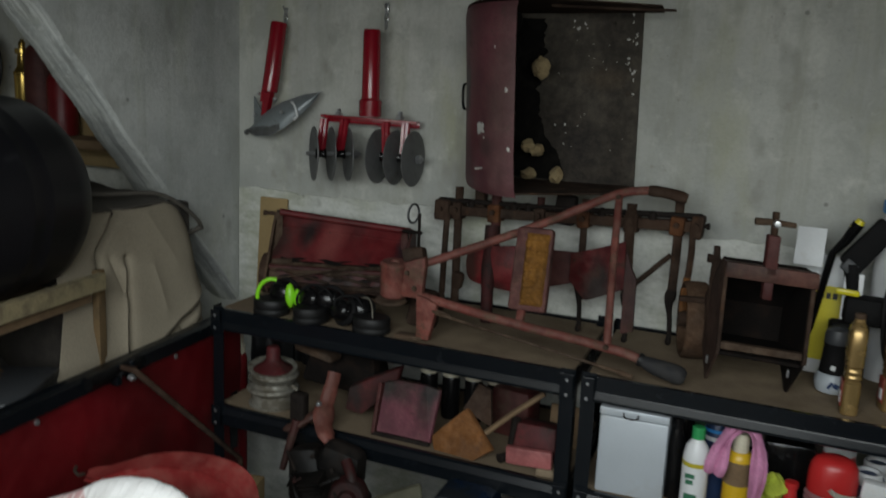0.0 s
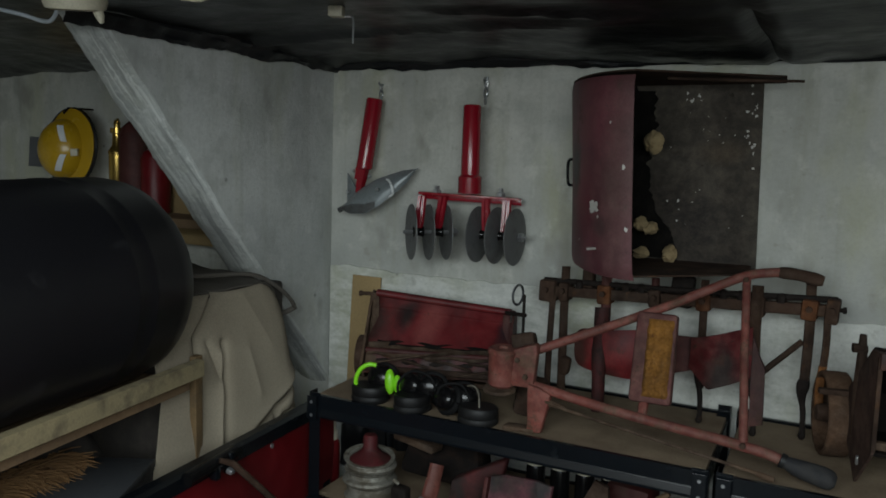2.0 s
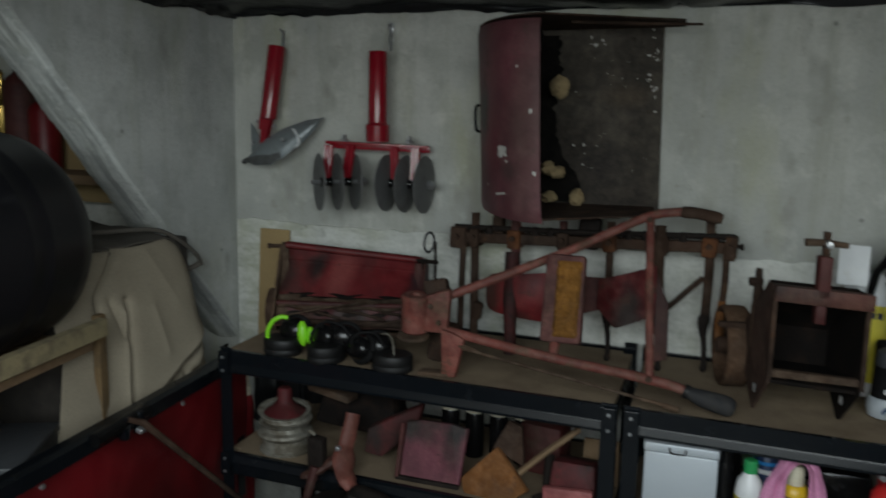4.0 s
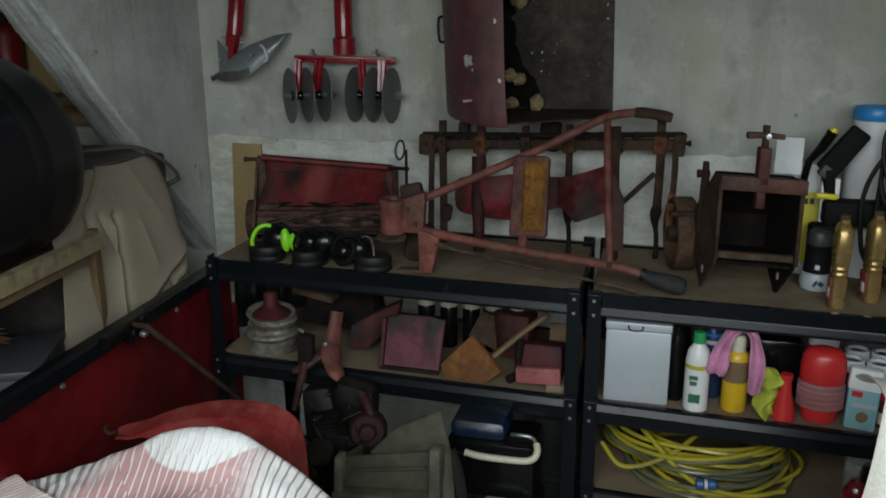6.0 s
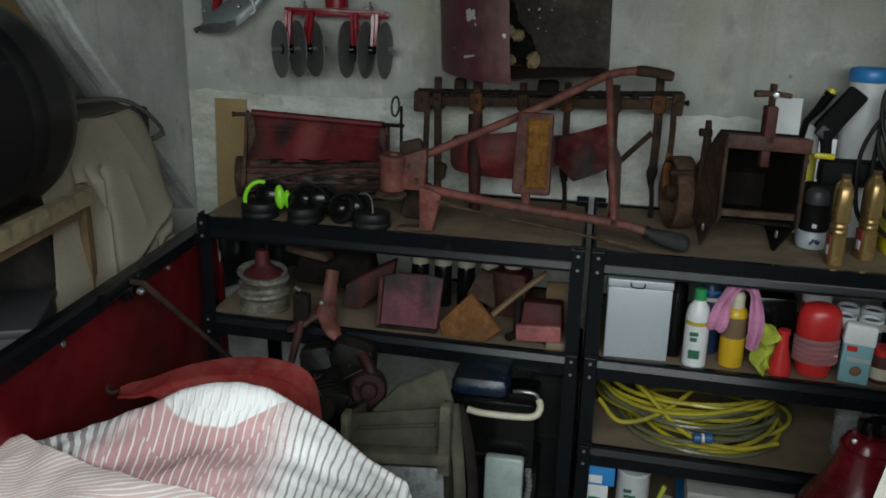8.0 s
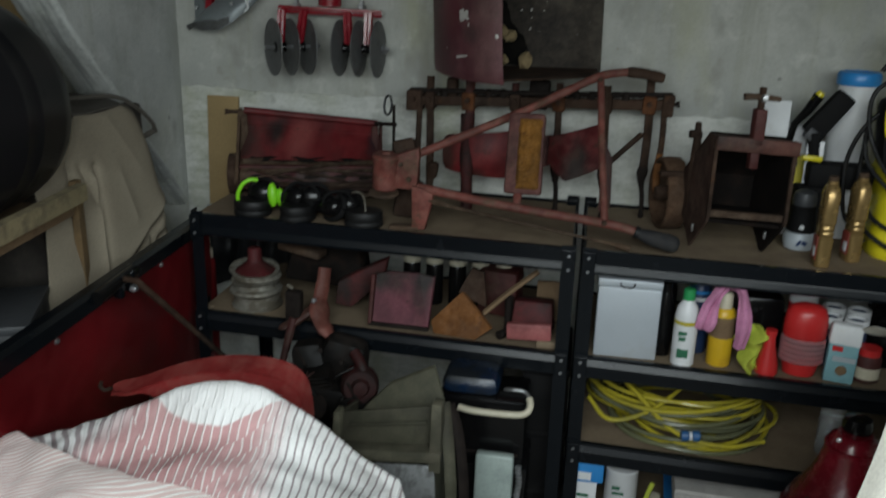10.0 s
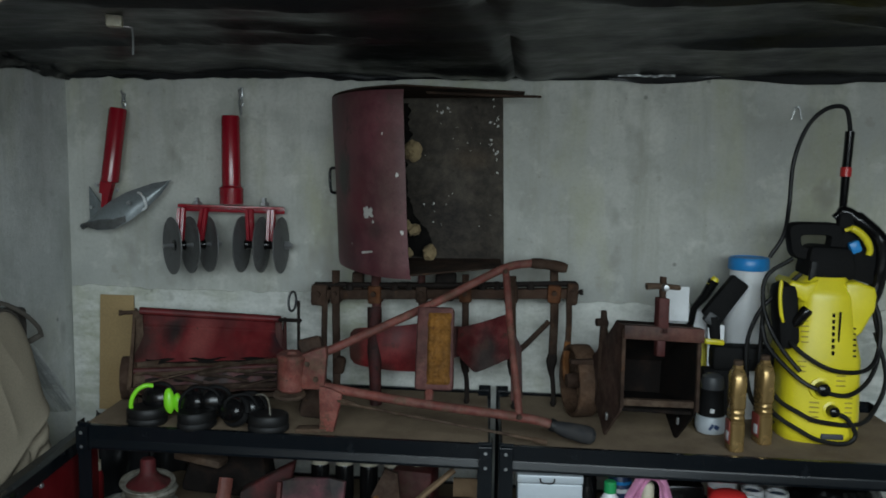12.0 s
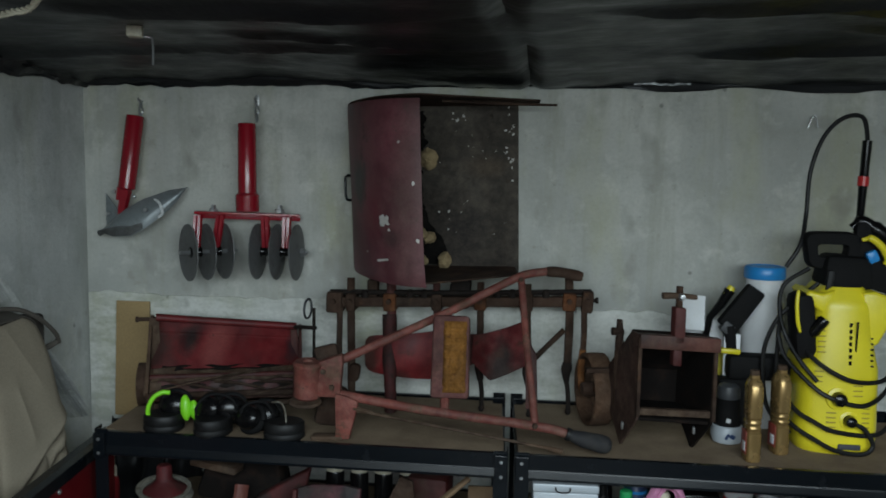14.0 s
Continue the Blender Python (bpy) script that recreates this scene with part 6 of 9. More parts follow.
def pressure_washer():
    cx, cy = 2.083, -0.235
    t = thing("pressure_washer", (cx, cy, Z1), "yellow and black upright pressure washer wrapped in black hose", "pressure washer")
    H = 0.396

    def shell(u, v):
        th = 2 * math.pi * u
        w = float(np.interp(v, (0, 0.03, 0.12, 0.5, 0.62, 0.72, 0.9, 0.97, 1.0), (0.09, 0.0945, 0.097, 0.092, 0.08, 0.072, 0.066, 0.058, 0.046)))
        d = float(np.interp(v, (0, 0.04, 0.5, 0.9, 1.0), (0.10, 0.108, 0.102, 0.088, 0.07)))
        e = 0.5
        c, s = math.cos(th), math.sin(th)
        x, y = w * math.copysign(abs(c) ** e, c), d * math.copysign(abs(s) ** e, s)
        if s < 0:
            y -= 0.010 * math.exp(-((x / 0.045) ** 2)) * (1 - 0.6 * v)
        return cx + x + 0.004 * v, cy + y, Z1 + H * v

    bm = B()
    surface(bm, shell, 64, 44)
    bmesh.ops.remove_doubles(bm, verts=bm.verts, dist=1e-5)
    bmesh.ops.holes_fill(bm, edges=[e for e in bm.edges if e.is_boundary], sides=100)
    body = part("body", bm, M["yellow"], t)

    def front(x, z):
        return min((shell(0.5 + 0.5 * k / 80, (z - Z1) / H) for k in range(81)), key=lambda p: abs(p[0] - x))[1]

    # shoulders at both sides of the upper body
    for outline in (
        [(2.12, 1.33), (2.15, 1.334), (2.19, 1.32), (2.195, 1.30), (2.193, 1.268), (2.165, 1.21), (2.14, 1.19)],
        [(2.06, 1.335), (2.03, 1.325), (2.0, 1.332), (1.992, 1.322), (2.005, 1.302), (2.022, 1.285), (2.05, 1.272)],
    ):
        bm = B()
        slab(bm, [(x, -0.318, z) for x, z in outline], (0, 0.12, 0))
        bmesh.ops.recalc_face_normals(bm, faces=bm.faces)
        bmesh.ops.bevel(bm, geom=[e for e in bm.edges if abs(e.verts[0].co.y + 0.318) < 1e-4 and abs(e.verts[1].co.y + 0.318) < 1e-4], offset=0.008, segments=3, profile=0.5, affect="EDGES")
        part("shoulder", bm, M["yellow"], body)

    def slot(x, z, w):
        bm = B()
        box(bm, (x, front(x, z) - 0.0003, z), (w, 0.003, 0.0035), None, 0.0008)
        part("vent_slot", bm, M["yellow_shade"], body, "vent slot in the yellow shell")

    for k in range(6):
        slot(2.036, 1.188 + 0.0125 * k, 0.026)
    for k in range(3):
        slot(2.03, 1.118 + 0.012 * k, 0.026)
        slot(2.115, 1.088 + 0.012 * k, 0.022)
    for k in range(5):
        slot(2.057, 1.0 + 0.0115 * k, 0.022)
        slot(2.135, 1.012 + 0.0115 * k, 0.02)
    for k in range(9):
        bm = B()
        z = 1.158 + 0.0128 * k
        box(bm, (2.1465, front(2.1465, z) - 0.0005, z), (0.008, 0.004, 0.0045), None, 0.001)
        part("vent_slot", bm, M["plastic_black"], body, "dark vent slot")
    bm = B()
    box(bm, (2.1065, front(2.1065, 1.21) - 0.001, 1.21), (0.0042, 0.003, 0.108), turn(3, 0, 0))
    part("brand_bar", bm, M["plastic_black"], body, "black bar of the brand plate", smooth=False)
    for k in range(7):
        bm = B()
        z = 1.166 + 0.0148 * k
        box(bm, (2.0935, front(2.0935, z) - 0.001, z), (0.0062, 0.003, 0.0092), turn(3, 0, 0))
        part("brand_block", bm, M["plastic_black"], body, "black block of the brand plate", smooth=False)
    for x, z, r in ((2.071, 1.08, 0.0165), (2.097, 1.029, 0.0135)):
        bm = B()
        y = front(x, z)
        lathe(bm, [(r * 1.75, -0.004), (r * 1.6, 0.004), (r * 1.15, 0.006), (r * 1.1, 0.004)], axis_m((x, y + 0.002, z), (0, -1, 0.08)), 26)
        part("dial_ring", bm, M["yellow"], body)
        bm = B()
        lathe(bm, [(r * 1.05, 0.0), (r * 1.02, 0.012), (r * 0.9, 0.024), (r * 0.5, 0.028), (0.0, 0.0285)], axis_m((x, y + 0.002, z), (0, -1, 0.08)), 22)
        part("dial", bm, M["plastic_black"], body, "round black knob")
    bm = B()
    box(bm, (2.1, front(2.1, 0.966) - 0.001, 0.966), (0.052, 0.006, 0.014), None, 0.003)
    part("rating_plate", bm, M["print_dark"], body, "dark plate at the foot")
    # head and carrying handle
    bm = B()
    box(bm, (2.1, -0.235, 1.372), (0.122, 0.11, 0.08), turn(0, 3, 0), 0.016, (0.86, 0.8))
    part("head", bm, M["nozzle"], t)
    bm = B()
    box(bm, (2.052, -0.297, 1.352), (0.017, 0.012, 0.055), turn(0, 6, 0), 0.004)
    part("strap", bm, M["rubber"], t)

    def frame_ring(cx2, cz, hw, hh, taper, y):
        out = []
        for k in range(40):
            a = 2 * math.pi * k / 40
            c, s = math.cos(a), math.sin(a)
            x, z = hw * math.copysign(abs(c) ** 0.42, c), hh * math.copysign(abs(s) ** 0.42, s)
            out.append(bm.verts.new((cx2 + x * (1 + taper * z / hh), y, cz + z)))
        return out

    bm = B()
    rings = [frame_ring(2.066, 1.422, hw, hh, tp, y) for hw, hh, tp, y in ((0.058, 0.042, 0.13, -0.262), (0.062, 0.046, 0.13, -0.254), (0.062, 0.046, 0.13, -0.226), (0.058, 0.042, 0.13, -0.218), (0.036, 0.0175, 0.06, -0.218), (0.033, 0.0155, 0.06, -0.226), (0.033, 0.0155, 0.06, -0.254), (0.036, 0.0175, 0.06, -0.262))]
    for a, b in zip(rings, rings[1:] + rings[:1]):
        for k in range(40):
            bm.faces.new((a[k], a[(k + 1) % 40], b[(k + 1) % 40], b[k]))
    part("handle", bm, M["nozzle"], t, "black carrying handle")
    # spray gun at the side
    bm = B()
    tube(bm, curve_pts([(2.112, -0.24, 1.478), (2.135, -0.245, 1.495), (2.175, -0.25, 1.468), (2.215, -0.25, 1.43), (2.225, -0.25, 1.38), (2.215, -0.25, 1.31), (2.20, -0.25, 1.27)], 6), [0.010] * 4 + [0.014] * 6 + [0.019] * 8 + [0.021] * 10 + [0.018] * 9, 12)
    gun = part("spray_gun", bm, M["plastic_black"], t, "black spray gun")
    bm = B()
    slab(bm, [(2.118, -0.26, 1.488), (2.14, -0.26, 1.50), (2.18, -0.26, 1.475), (2.225, -0.26, 1.435), (2.235, -0.26, 1.37), (2.215, -0.26, 1.315), (2.15, -0.26, 1.335), (2.12, -0.26, 1.36), (2.116, -0.26, 1.43)], (0, 0.03, 0))
    bmesh.ops.recalc_face_normals(bm, faces=bm.faces)
    bmesh.ops.bevel(bm, geom=list(bm.edges), offset=0.006, segments=2, profile=0.5, affect="EDGES")
    part("gun_body", bm, M["nozzle"], gun, "matt black gun body")
    bm = B()
    tube(bm, curve_pts([(2.126, -0.275, 1.452), (2.145, -0.28, 1.456), (2.17, -0.28, 1.437), (2.186, -0.275, 1.41), (2.186, -0.27, 1.395)], 5), [0.005] * 4 + [0.009] * 10 + [0.008] * 7, 10)
    part("trigger", bm, M["yellow"], gun, "yellow trigger")
    bm = B()
    box(bm, (2.153, -0.27, 1.412), (0.026, 0.02, 0.03), turn(0, -25, 0), 0.006)
    part("lock", bm, M["blue"], gun, "blue safety catch")
    # lance and its hose loop above
    lx, ly = 2.095, -0.22
    bm = B()
    tube(bm, [(lx + 0.04, ly - 0.005, 1.475), (lx + 0.052, ly + 0.025, 1.565), (lx + 0.058, ly + 0.03, 1.69)], [0.0085, 0.0105, 0.0115], 12)
    lance = part("lance", bm, M["plastic_black"], t)
    bm = B()
    tube(bm, [(lx + 0.0525, ly + 0.026, 1.579), (lx + 0.0535, ly + 0.027, 1.602)], 0.0135, 14)
    part("red_ring", bm, M["red_plastic"], lance, "red coupling ring")
    bm = B()
    loop = [(1.962, -0.25, 1.379), (1.994, -0.245, 1.435), (lx - 0.082, ly + 0.01, 1.505), (lx - 0.074, ly + 0.02, 1.615), (lx - 0.045, ly + 0.025, 1.70), (lx, ly + 0.03, 1.745), (lx + 0.045, ly + 0.03, 1.745), (lx + 0.06, ly + 0.03, 1.685)]
    tube(bm, curve_pts(loop, 8), 0.0055, 8)
    part("lance_hose", bm, M["rubber"], t, "thin black hose loop")
    # black holder beside the body, with its yellow strip
    bm = B()
    box(bm, (1.995, -0.288, 1.245), (0.054, 0.08, 0.16), turn(0, -6, 0), 0.02)
    part("side_holder", bm, M["nozzle"], t)
    bm = B()
    tube(bm, curve_pts([(2.0, -0.30, 1.215), (2.02, -0.325, 1.245), (2.036, -0.33, 1.268)], 5), [0.016] * 5 + [0.014] * 5 + [0.012], 12)
    part("grip", bm, M["plastic_black"], t)
    bm = B()
    tube(bm, curve_pts([(1.970, -0.335, 1.335), (1.967, -0.34, 1.30), (1.971, -0.34, 1.26), (1.979, -0.335, 1.235)], 5), [0.003] + [0.0046] * 12 + [0.004, 0.0035, 0.003], 10)
    part("grip_strip", bm, M["yellow"], t, "yellow grip strip")
    # wrapped hose
    for pts in (
        [(1.985, -0.26, 1.225), (2.004, -0.335, 1.181), (2.05, -0.358, 1.146), (2.103, -0.36, 1.126), (2.175, -0.33, 1.125), (2.215, -0.29, 1.16), (2.222, -0.27, 1.235), (2.20, -0.25, 1.31)],
        [(1.945, -0.28, 1.215), (1.958, -0.30, 1.166), (2.009, -0.345, 1.11), (2.056, -0.362, 1.083), (2.13, -0.352, 1.068), (2.194, -0.31, 1.103), (2.224, -0.27, 1.175), (2.21, -0.24, 1.28)],
        [(1.95, -0.27, 1.12), (1.975, -0.32, 1.05), (2.02, -0.352, 1.022), (2.065, -0.363, 1.005), (2.16, -0.345, 0.997), (2.216, -0.30, 1.03), (2.245, -0.27, 1.10), (2.225, -0.24, 1.2)],
        [(1.945, -0.26, 1.05), (1.972, -0.33, 1.01), (2.02, -0.358, 0.982), (2.065, -0.366, 0.961), (2.125, -0.366, 0.955), (2.15, -0.36, 0.975), (2.13, -0.362, 1.012), (2.10, -0.365, 1.029)],
        [(2.011, -0.27, 1.38), (1.952, -0.28, 1.339), (1.943, -0.285, 1.279), (1.958, -0.29, 1.22), (1.985, -0.32, 1.165), (2.02, -0.35, 1.12)],
        [(2.03, -0.28, 1.345), (1.98, -0.285, 1.30), (1.941, -0.28, 1.255), (1.917, -0.27, 1.184), (1.916, -0.27, 1.11), (1.93, -0.28, 1.03), (1.972, -0.325, 0.985)],
        [(1.945, -0.28, 1.285), (1.947, -0.275, 1.219), (1.946, -0.27, 1.132), (1.95, -0.26, 1.04), (1.985, -0.25, 0.96)],
    ):
        bm = B()
        tube(bm, curve_pts(pts, 8), 0.0055, 8)
        part("hose_turn", bm, M["rubber"], t, "turn of black hose")


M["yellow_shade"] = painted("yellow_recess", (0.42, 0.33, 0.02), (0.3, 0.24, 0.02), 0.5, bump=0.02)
pressure_washer()


def wall_nail(x, z):
    bm = B()
    tube(bm, [(x, 0.0, z), (x, -0.03, z + 0.002)], 0.003, 8)
    tube(bm, [(x - 0.004, -0.02, z + 0.002), (x - 0.014, -0.018, z - 0.03)], 0.0015, 6)
    tube(bm, [(x + 0.004, -0.02, z + 0.002), (x + 0.012, -0.018, z - 0.03)], 0.0015, 6)
    return solo("wall_hook", bm, M["zinc"], "small wire hook nailed into the concrete wall", "hook")


wall_nail(2.075, 1.757)

# ---- second shelf, old parts ----


M["red_sooty_dull"] = aged("sooty_hub_paint", (0.10, 0.010, 0.013), (0.03, 0.014, 0.01), 0.85, 0.4, 0.08, 2.0, 0.6, 0.25)


def pulley_stack():
    t = thing("pulley_stack", (0.425, -0.40, Z2), "stack of grimy grey alloy pulleys under a red hub", "pulleys")
    z = Z2
    for prof, dx in (
        ([(0.045, 0.0), (0.068, 0.0), (0.07, 0.006), (0.064, 0.010), (0.063, 0.036), (0.068, 0.04), (0.05, 0.042)], 0.0),
        ([(0.05, 0.0), (0.07, 0.001), (0.073, 0.006), (0.07, 0.012), (0.058, 0.016), (0.056, 0.026), (0.066, 0.032), (0.068, 0.036), (0.05, 0.037)], -0.003),
        ([(0.05, 0.0), (0.062, 0.002), (0.066, 0.009), (0.062, 0.016), (0.04, 0.018)], 0.004),
    ):
        bm = B()
        lathe(bm, prof, at(0.425 + dx, -0.40, z, 0, 0, 0), 36)
        part("pulley", bm, M["alloy"], t)
        z += prof[-1][1]
    bm = B()
    lathe(bm, [(0.057, 0.0), (0.058, 0.004), (0.054, 0.009), (0.036, 0.020), (0.024, 0.030), (0.020, 0.038), (0.019, 0.066), (0.015, 0.071), (0.0, 0.072)], at(0.422, -0.40, z), 30)
    part("cone", bm, M["red_sooty_dull"], t, "sooty red flared hub")
    bm = B()
    lathe(bm, [(0.058, -0.002), (0.068, -0.002), (0.069, 0.0), (0.068, 0.002), (0.058, 0.002), (0.058, -0.002)], axis_m((0.42, -0.40, z + 0.010), (0.1, -0.12, 1)), 30)
    part("ring", bm, M["alloy"], t, "thin steel ring")


pulley_stack()


def red_cylinder():
    t = thing("gas_cylinder", (0.197, -0.262, 0.0), "slim red cylinder with a pale collar beside the shelving", "cylinder")
    bm = B()
    lathe(bm, [(0.022, 0.0), (0.026, 0.004), (0.026, 0.719), (0.024, 0.736), (0.018, 0.746)], at(0.197, -0.262, 0.0), 24)
    part("body", bm, M["red_sheet"], t)
    bm = B()
    lathe(bm, [(0.019, 0.742), (0.0215, 0.744), (0.0215, 0.769), (0.017, 0.774), (0.016, 0.806), (0.0, 0.808)], at(0.195, -0.262, 0.0), 20)
    part("collar", bm, M["cream"], t, "pale grimy collar")


red_cylinder()


def black_sheet(u, v):
    x = 0.10 + 0.27 * u
    return x, -0.062 - 0.016 * math.sin(u * 17 + v) - 0.01 * noise.noise(Vector((u * 5, v * 4, 3))), 0.850 - 0.26 * v + 0.015 * noise.noise(Vector((u * 6, v * 2, 8)))


# added backdrop that keeps the gap behind the pulleys dark
bm = B()
surface(bm, black_sheet, 40, 16, 0.002)
solo("hanging_sheet", bm, M["film"], "black sheet added to darken the gap behind the end of the shelving", "sheet")


def cast_bracket():
    t = thing("cast_leg", (0.64, -0.44, Z2), "faded red forked iron leg with a dark clamp", "casting")
    bm = B()
    tube(bm, curve_pts([(0.640, -0.430, 0.812), (0.640, -0.445, 0.78), (0.640, -0.470, 0.735), (0.652, -0.505, 0.700), (0.676, -0.525, 0.676), (0.694, -0.532, 0.662)], 5), [0.019] * 6 + [0.021] * 5 + [0.027, 0.030, 0.031, 0.030, 0.028] + [0.025] * 5 + [0.022, 0.020, 0.019, 0.017, 0.012], 10, True, 0.65)
    part("leg", bm, M["leg_red"], t)
    bm = B()
    tube(bm, curve_pts([(0.634, -0.490, 0.722), (0.605, -0.508, 0.700), (0.575, -0.522, 0.680), (0.548, -0.527, 0.668)], 5), [0.020] * 5 + [0.018] * 5 + [0.016] * 4 + [0.013, 0.009], 10, True, 0.6)
    part("foot", bm, M["red_brown"], t)
    bm = B()
    lathe(bm, [(0.0, 0.010), (0.006, 0.008), (0.008, 0.0)][::-1], axis_m((0.632, -0.492, 0.742), (0, -1, 0.1)), 8)
    part("bolt", bm, M["zinc"], t, "bright bolt head")
    bm = B()
    slab(bm, [(0.655, -0.40, 0.70), (0.70, -0.39, 0.69), (0.775, -0.34, 0.76), (0.785, -0.33, 0.82), (0.74, -0.35, 0.80), (0.66, -0.39, 0.76)], (0.0, 0.03, 0.006))
    bmesh.ops.recalc_face_normals(bm, faces=bm.faces)
    bmesh.ops.bevel(bm, geom=list(bm.edges), offset=0.005, segments=2, profile=0.5, affect="EDGES")
    part("arm", bm, M["red_sooty"], t)
    bm = B()
    box(bm, (0.555, -0.38, 0.842), (0.13, 0.05, 0.02), turn(0, 6, -8), 0.006)
    part("flange", bm, M["bar_brown"], t, "brown scuffed flange")
    bm = B()
    box(bm, (0.584, -0.512, 0.725), (0.044, 0.03, 0.098), turn(6, 4, 0), 0.007)
    clamp = part("clamp", bm, M["iron_dark"], t)
    bm = B()
    tube(bm, [(0.588, -0.53, 0.785), (0.575, -0.535, 0.795)], 0.005, 8)
    part("clamp_bolt", bm, M["alloy"], clamp, "dull steel bolt")
    bm = B()
    tube(bm, [(0.586, -0.525, 0.70), (0.575, -0.54, 0.64), (0.562, -0.555, 0.57)], [0.012, 0.011, 0.009], 8)
    part("drop_rod", bm, M["red_dull"], t, "dark red rod hanging past the beam")
    bm = B()
    box(bm, (0.605, -0.30, 0.79), (0.24, 0.12, 0.12), turn(0, 5, 5), 0.02, (0.8, 0.8))
    part("gearbox", bm, M["shade_black"], t, "black gear housing")


cast_bracket()


def mauve_plate():
    t = thing("mauve_plate", (0.85, -0.44, Z2), "chipped mauve steel plate with sooty corners leaning on the shelf", "plate")
    bm = B()
    slab(bm, [(0.770, -0.445, Z2 + 0.004), (0.928, -0.442, Z2 + 0.004), (0.934, -0.40, 0.806), (0.895, -0.402, 0.814), (0.812, -0.402, 0.812), (0.774, -0.402, 0.800)], (0.002, 0.008, 0))
    part("plate", bm, M["mauve_sooty"], t, smooth=False)
    bm = B()
    box(bm, (0.772, -0.425, 0.738), (0.010, 0.030, 0.13), turn(-17, 0, 0), 0.002)
    part("flange", bm, M["red_dull"], t, "dark red side flange", smooth=False)
    bm = B()
    box(bm, (0.850, -0.450, Z2 + 0.006), (0.165, 0.012, 0.010), turn(0, 0, 1), 0.002)
    part("lower_rail", bm, M["iron_dark"], t, "dark lower rail", smooth=False)


mauve_plate()


def dark_pot(x, y):
    t = thing("grease_jar", (x, y, Z2), "black jar with a cream metal lid behind the plates", "jar", "black jars with pale lids")
    bm = B()
    lathe(bm, [(0.022, 0.0), (0.025, 0.003), (0.025, 0.115), (0.021, 0.125)], at(x, y, Z2), 18)
    part("jar", bm, M["plastic_black"], t)
    bm = B()
    lathe(bm, [(0.0245, 0.122), (0.0255, 0.124), (0.0255, 0.142), (0.022, 0.145)], at(x, y, Z2), 18)
    part("lid_band", bm, M["cream"], t, "cream lid band")
    bm = B()
    lathe(bm, [(0.016, 0.143), (0.014, 0.155), (0.0, 0.157)], at(x, y, Z2), 14)
    part("knob", bm, M["plastic_black"], t)
    return t


j0 = dark_pot(0.83, -0.24)
for k in range(1, 5):
    copy_thing(j0, Matrix.Translation((0.83 + 0.066 * k, -0.24 + 0.002 * k, Z2)))


def share_blade():
    t = thing("plough_share", (1.02, -0.42, Z2), "orange rusted folded plough share with a wooden stick", "share")
    corners = [(0.938, -0.452, 0.706), (0.950, -0.464, Z2 + 0.003), (1.062, -0.476, Z2 + 0.003), (1.100, -0.452, 0.702), (1.010, -0.405, 0.778), (0.992, -0.430, 0.738)]
    bm = B()
    v = [bm.verts.new(p) for p in corners]
    w = [bm.verts.new(Vector(p) + Vector((0.004, 0.018, -0.004 if i not in (1, 2) else 0.0))) for i, p in enumerate(corners)]
    for a, b, c in ((0, 1, 5), (1, 2, 5), (2, 3, 5), (3, 4, 5), (4, 0, 5)):
        bm.faces.new((v[a], v[b], v[c])), bm.faces.new((w[c], w[b], w[a]))
    for a, b in ((0, 1), (1, 2), (2, 3), (3, 4), (4, 0)):
        bm.faces.new((v[a], w[a], w[b], v[b]))
    bmesh.ops.recalc_face_normals(bm, faces=bm.faces)
    bmesh.ops.bevel(bm, geom=list(bm.edges), offset=0.003, segments=2, profile=0.5, affect="EDGES")
    part("blade", bm, M["rust_orange"], t)
    bm = B()
    slab(bm, [(1.000, -0.398, 0.772), (1.075, -0.392, 0.735), (1.062, -0.375, 0.825), (1.030, -0.375, 0.836)], (0.0, 0.012, 0.0))
    part("tang", bm, M["rust"], t, "brown rusted tang", smooth=False)
    bm = B()
    tube(bm, [(1.075, -0.430, 0.735), (1.135, -0.405, 0.790), (1.205, -0.385, 0.848)], [0.011, 0.0115, 0.011], 8, True, 0.6)
    part("stick", bm, M["wood"], t, "brown wooden stick")


share_blade()


def red_block():
    t = thing("steel_wedge", (1.2, -0.42, Z2), "dark red steel box with a pink painted front", "box")
    bm = B()
    box(bm, (1.2, -0.385, 0.733), (0.108, 0.10, 0.072), turn(-12, 0, 2), 0.006, (0.9, 0.9))
    part("body", bm, M["red_sooty_dull"], t)
    bm = B()
    box(bm, (1.198, -0.455, 0.709), (0.114, 0.020, 0.044), turn(0, -3, 2), 0.005)
    part("front_block", bm, M["pink_fresh"], t, "pink painted front block")
    bm = B()
    box(bm, (1.2, -0.38, Z2 + 0.012), (0.1, 0.1, 0.024), None, 0.002)
    part("base", bm, M["iron_dark"], t)


red_block()
bm = B()
box(bm, (1.245, -0.42, Z2 + 0.009), (0.06, 0.09, 0.018), turn(0, 0, 6), 0.002)
solo("wood_offcut", bm, M["board"], "tan fibreboard offcut lying on the shelf", "board")
bm = B()
box(bm, (1.235, -0.27, Z2 + 0.055), (0.085, 0.012, 0.11), turn(-6, 0, 4), 0.001)
solo("wood_board", bm, M["wood"], "brown wooden board leaning at the shelf end", "board")
bm = B()
tube(bm, [(1.12, -0.45, 0.685), (1.14, -0.42, 0.69), (1.13, -0.36, 0.76)], 0.012, 8)
solo("iron_bar", bm, M["iron_dark"], "short bent dark iron bar on the shelf", "bar")
bm = B()
box(bm, (1.09, -0.25, Z2 + 0.065), (0.11, 0.08, 0.13), turn(0, 0, -8), 0.01)
solo("red_casting", bm, M["red_dull"], "dull red casting at the back of the shelf", "casting")

# ---- second shelf, cleaning goods ----


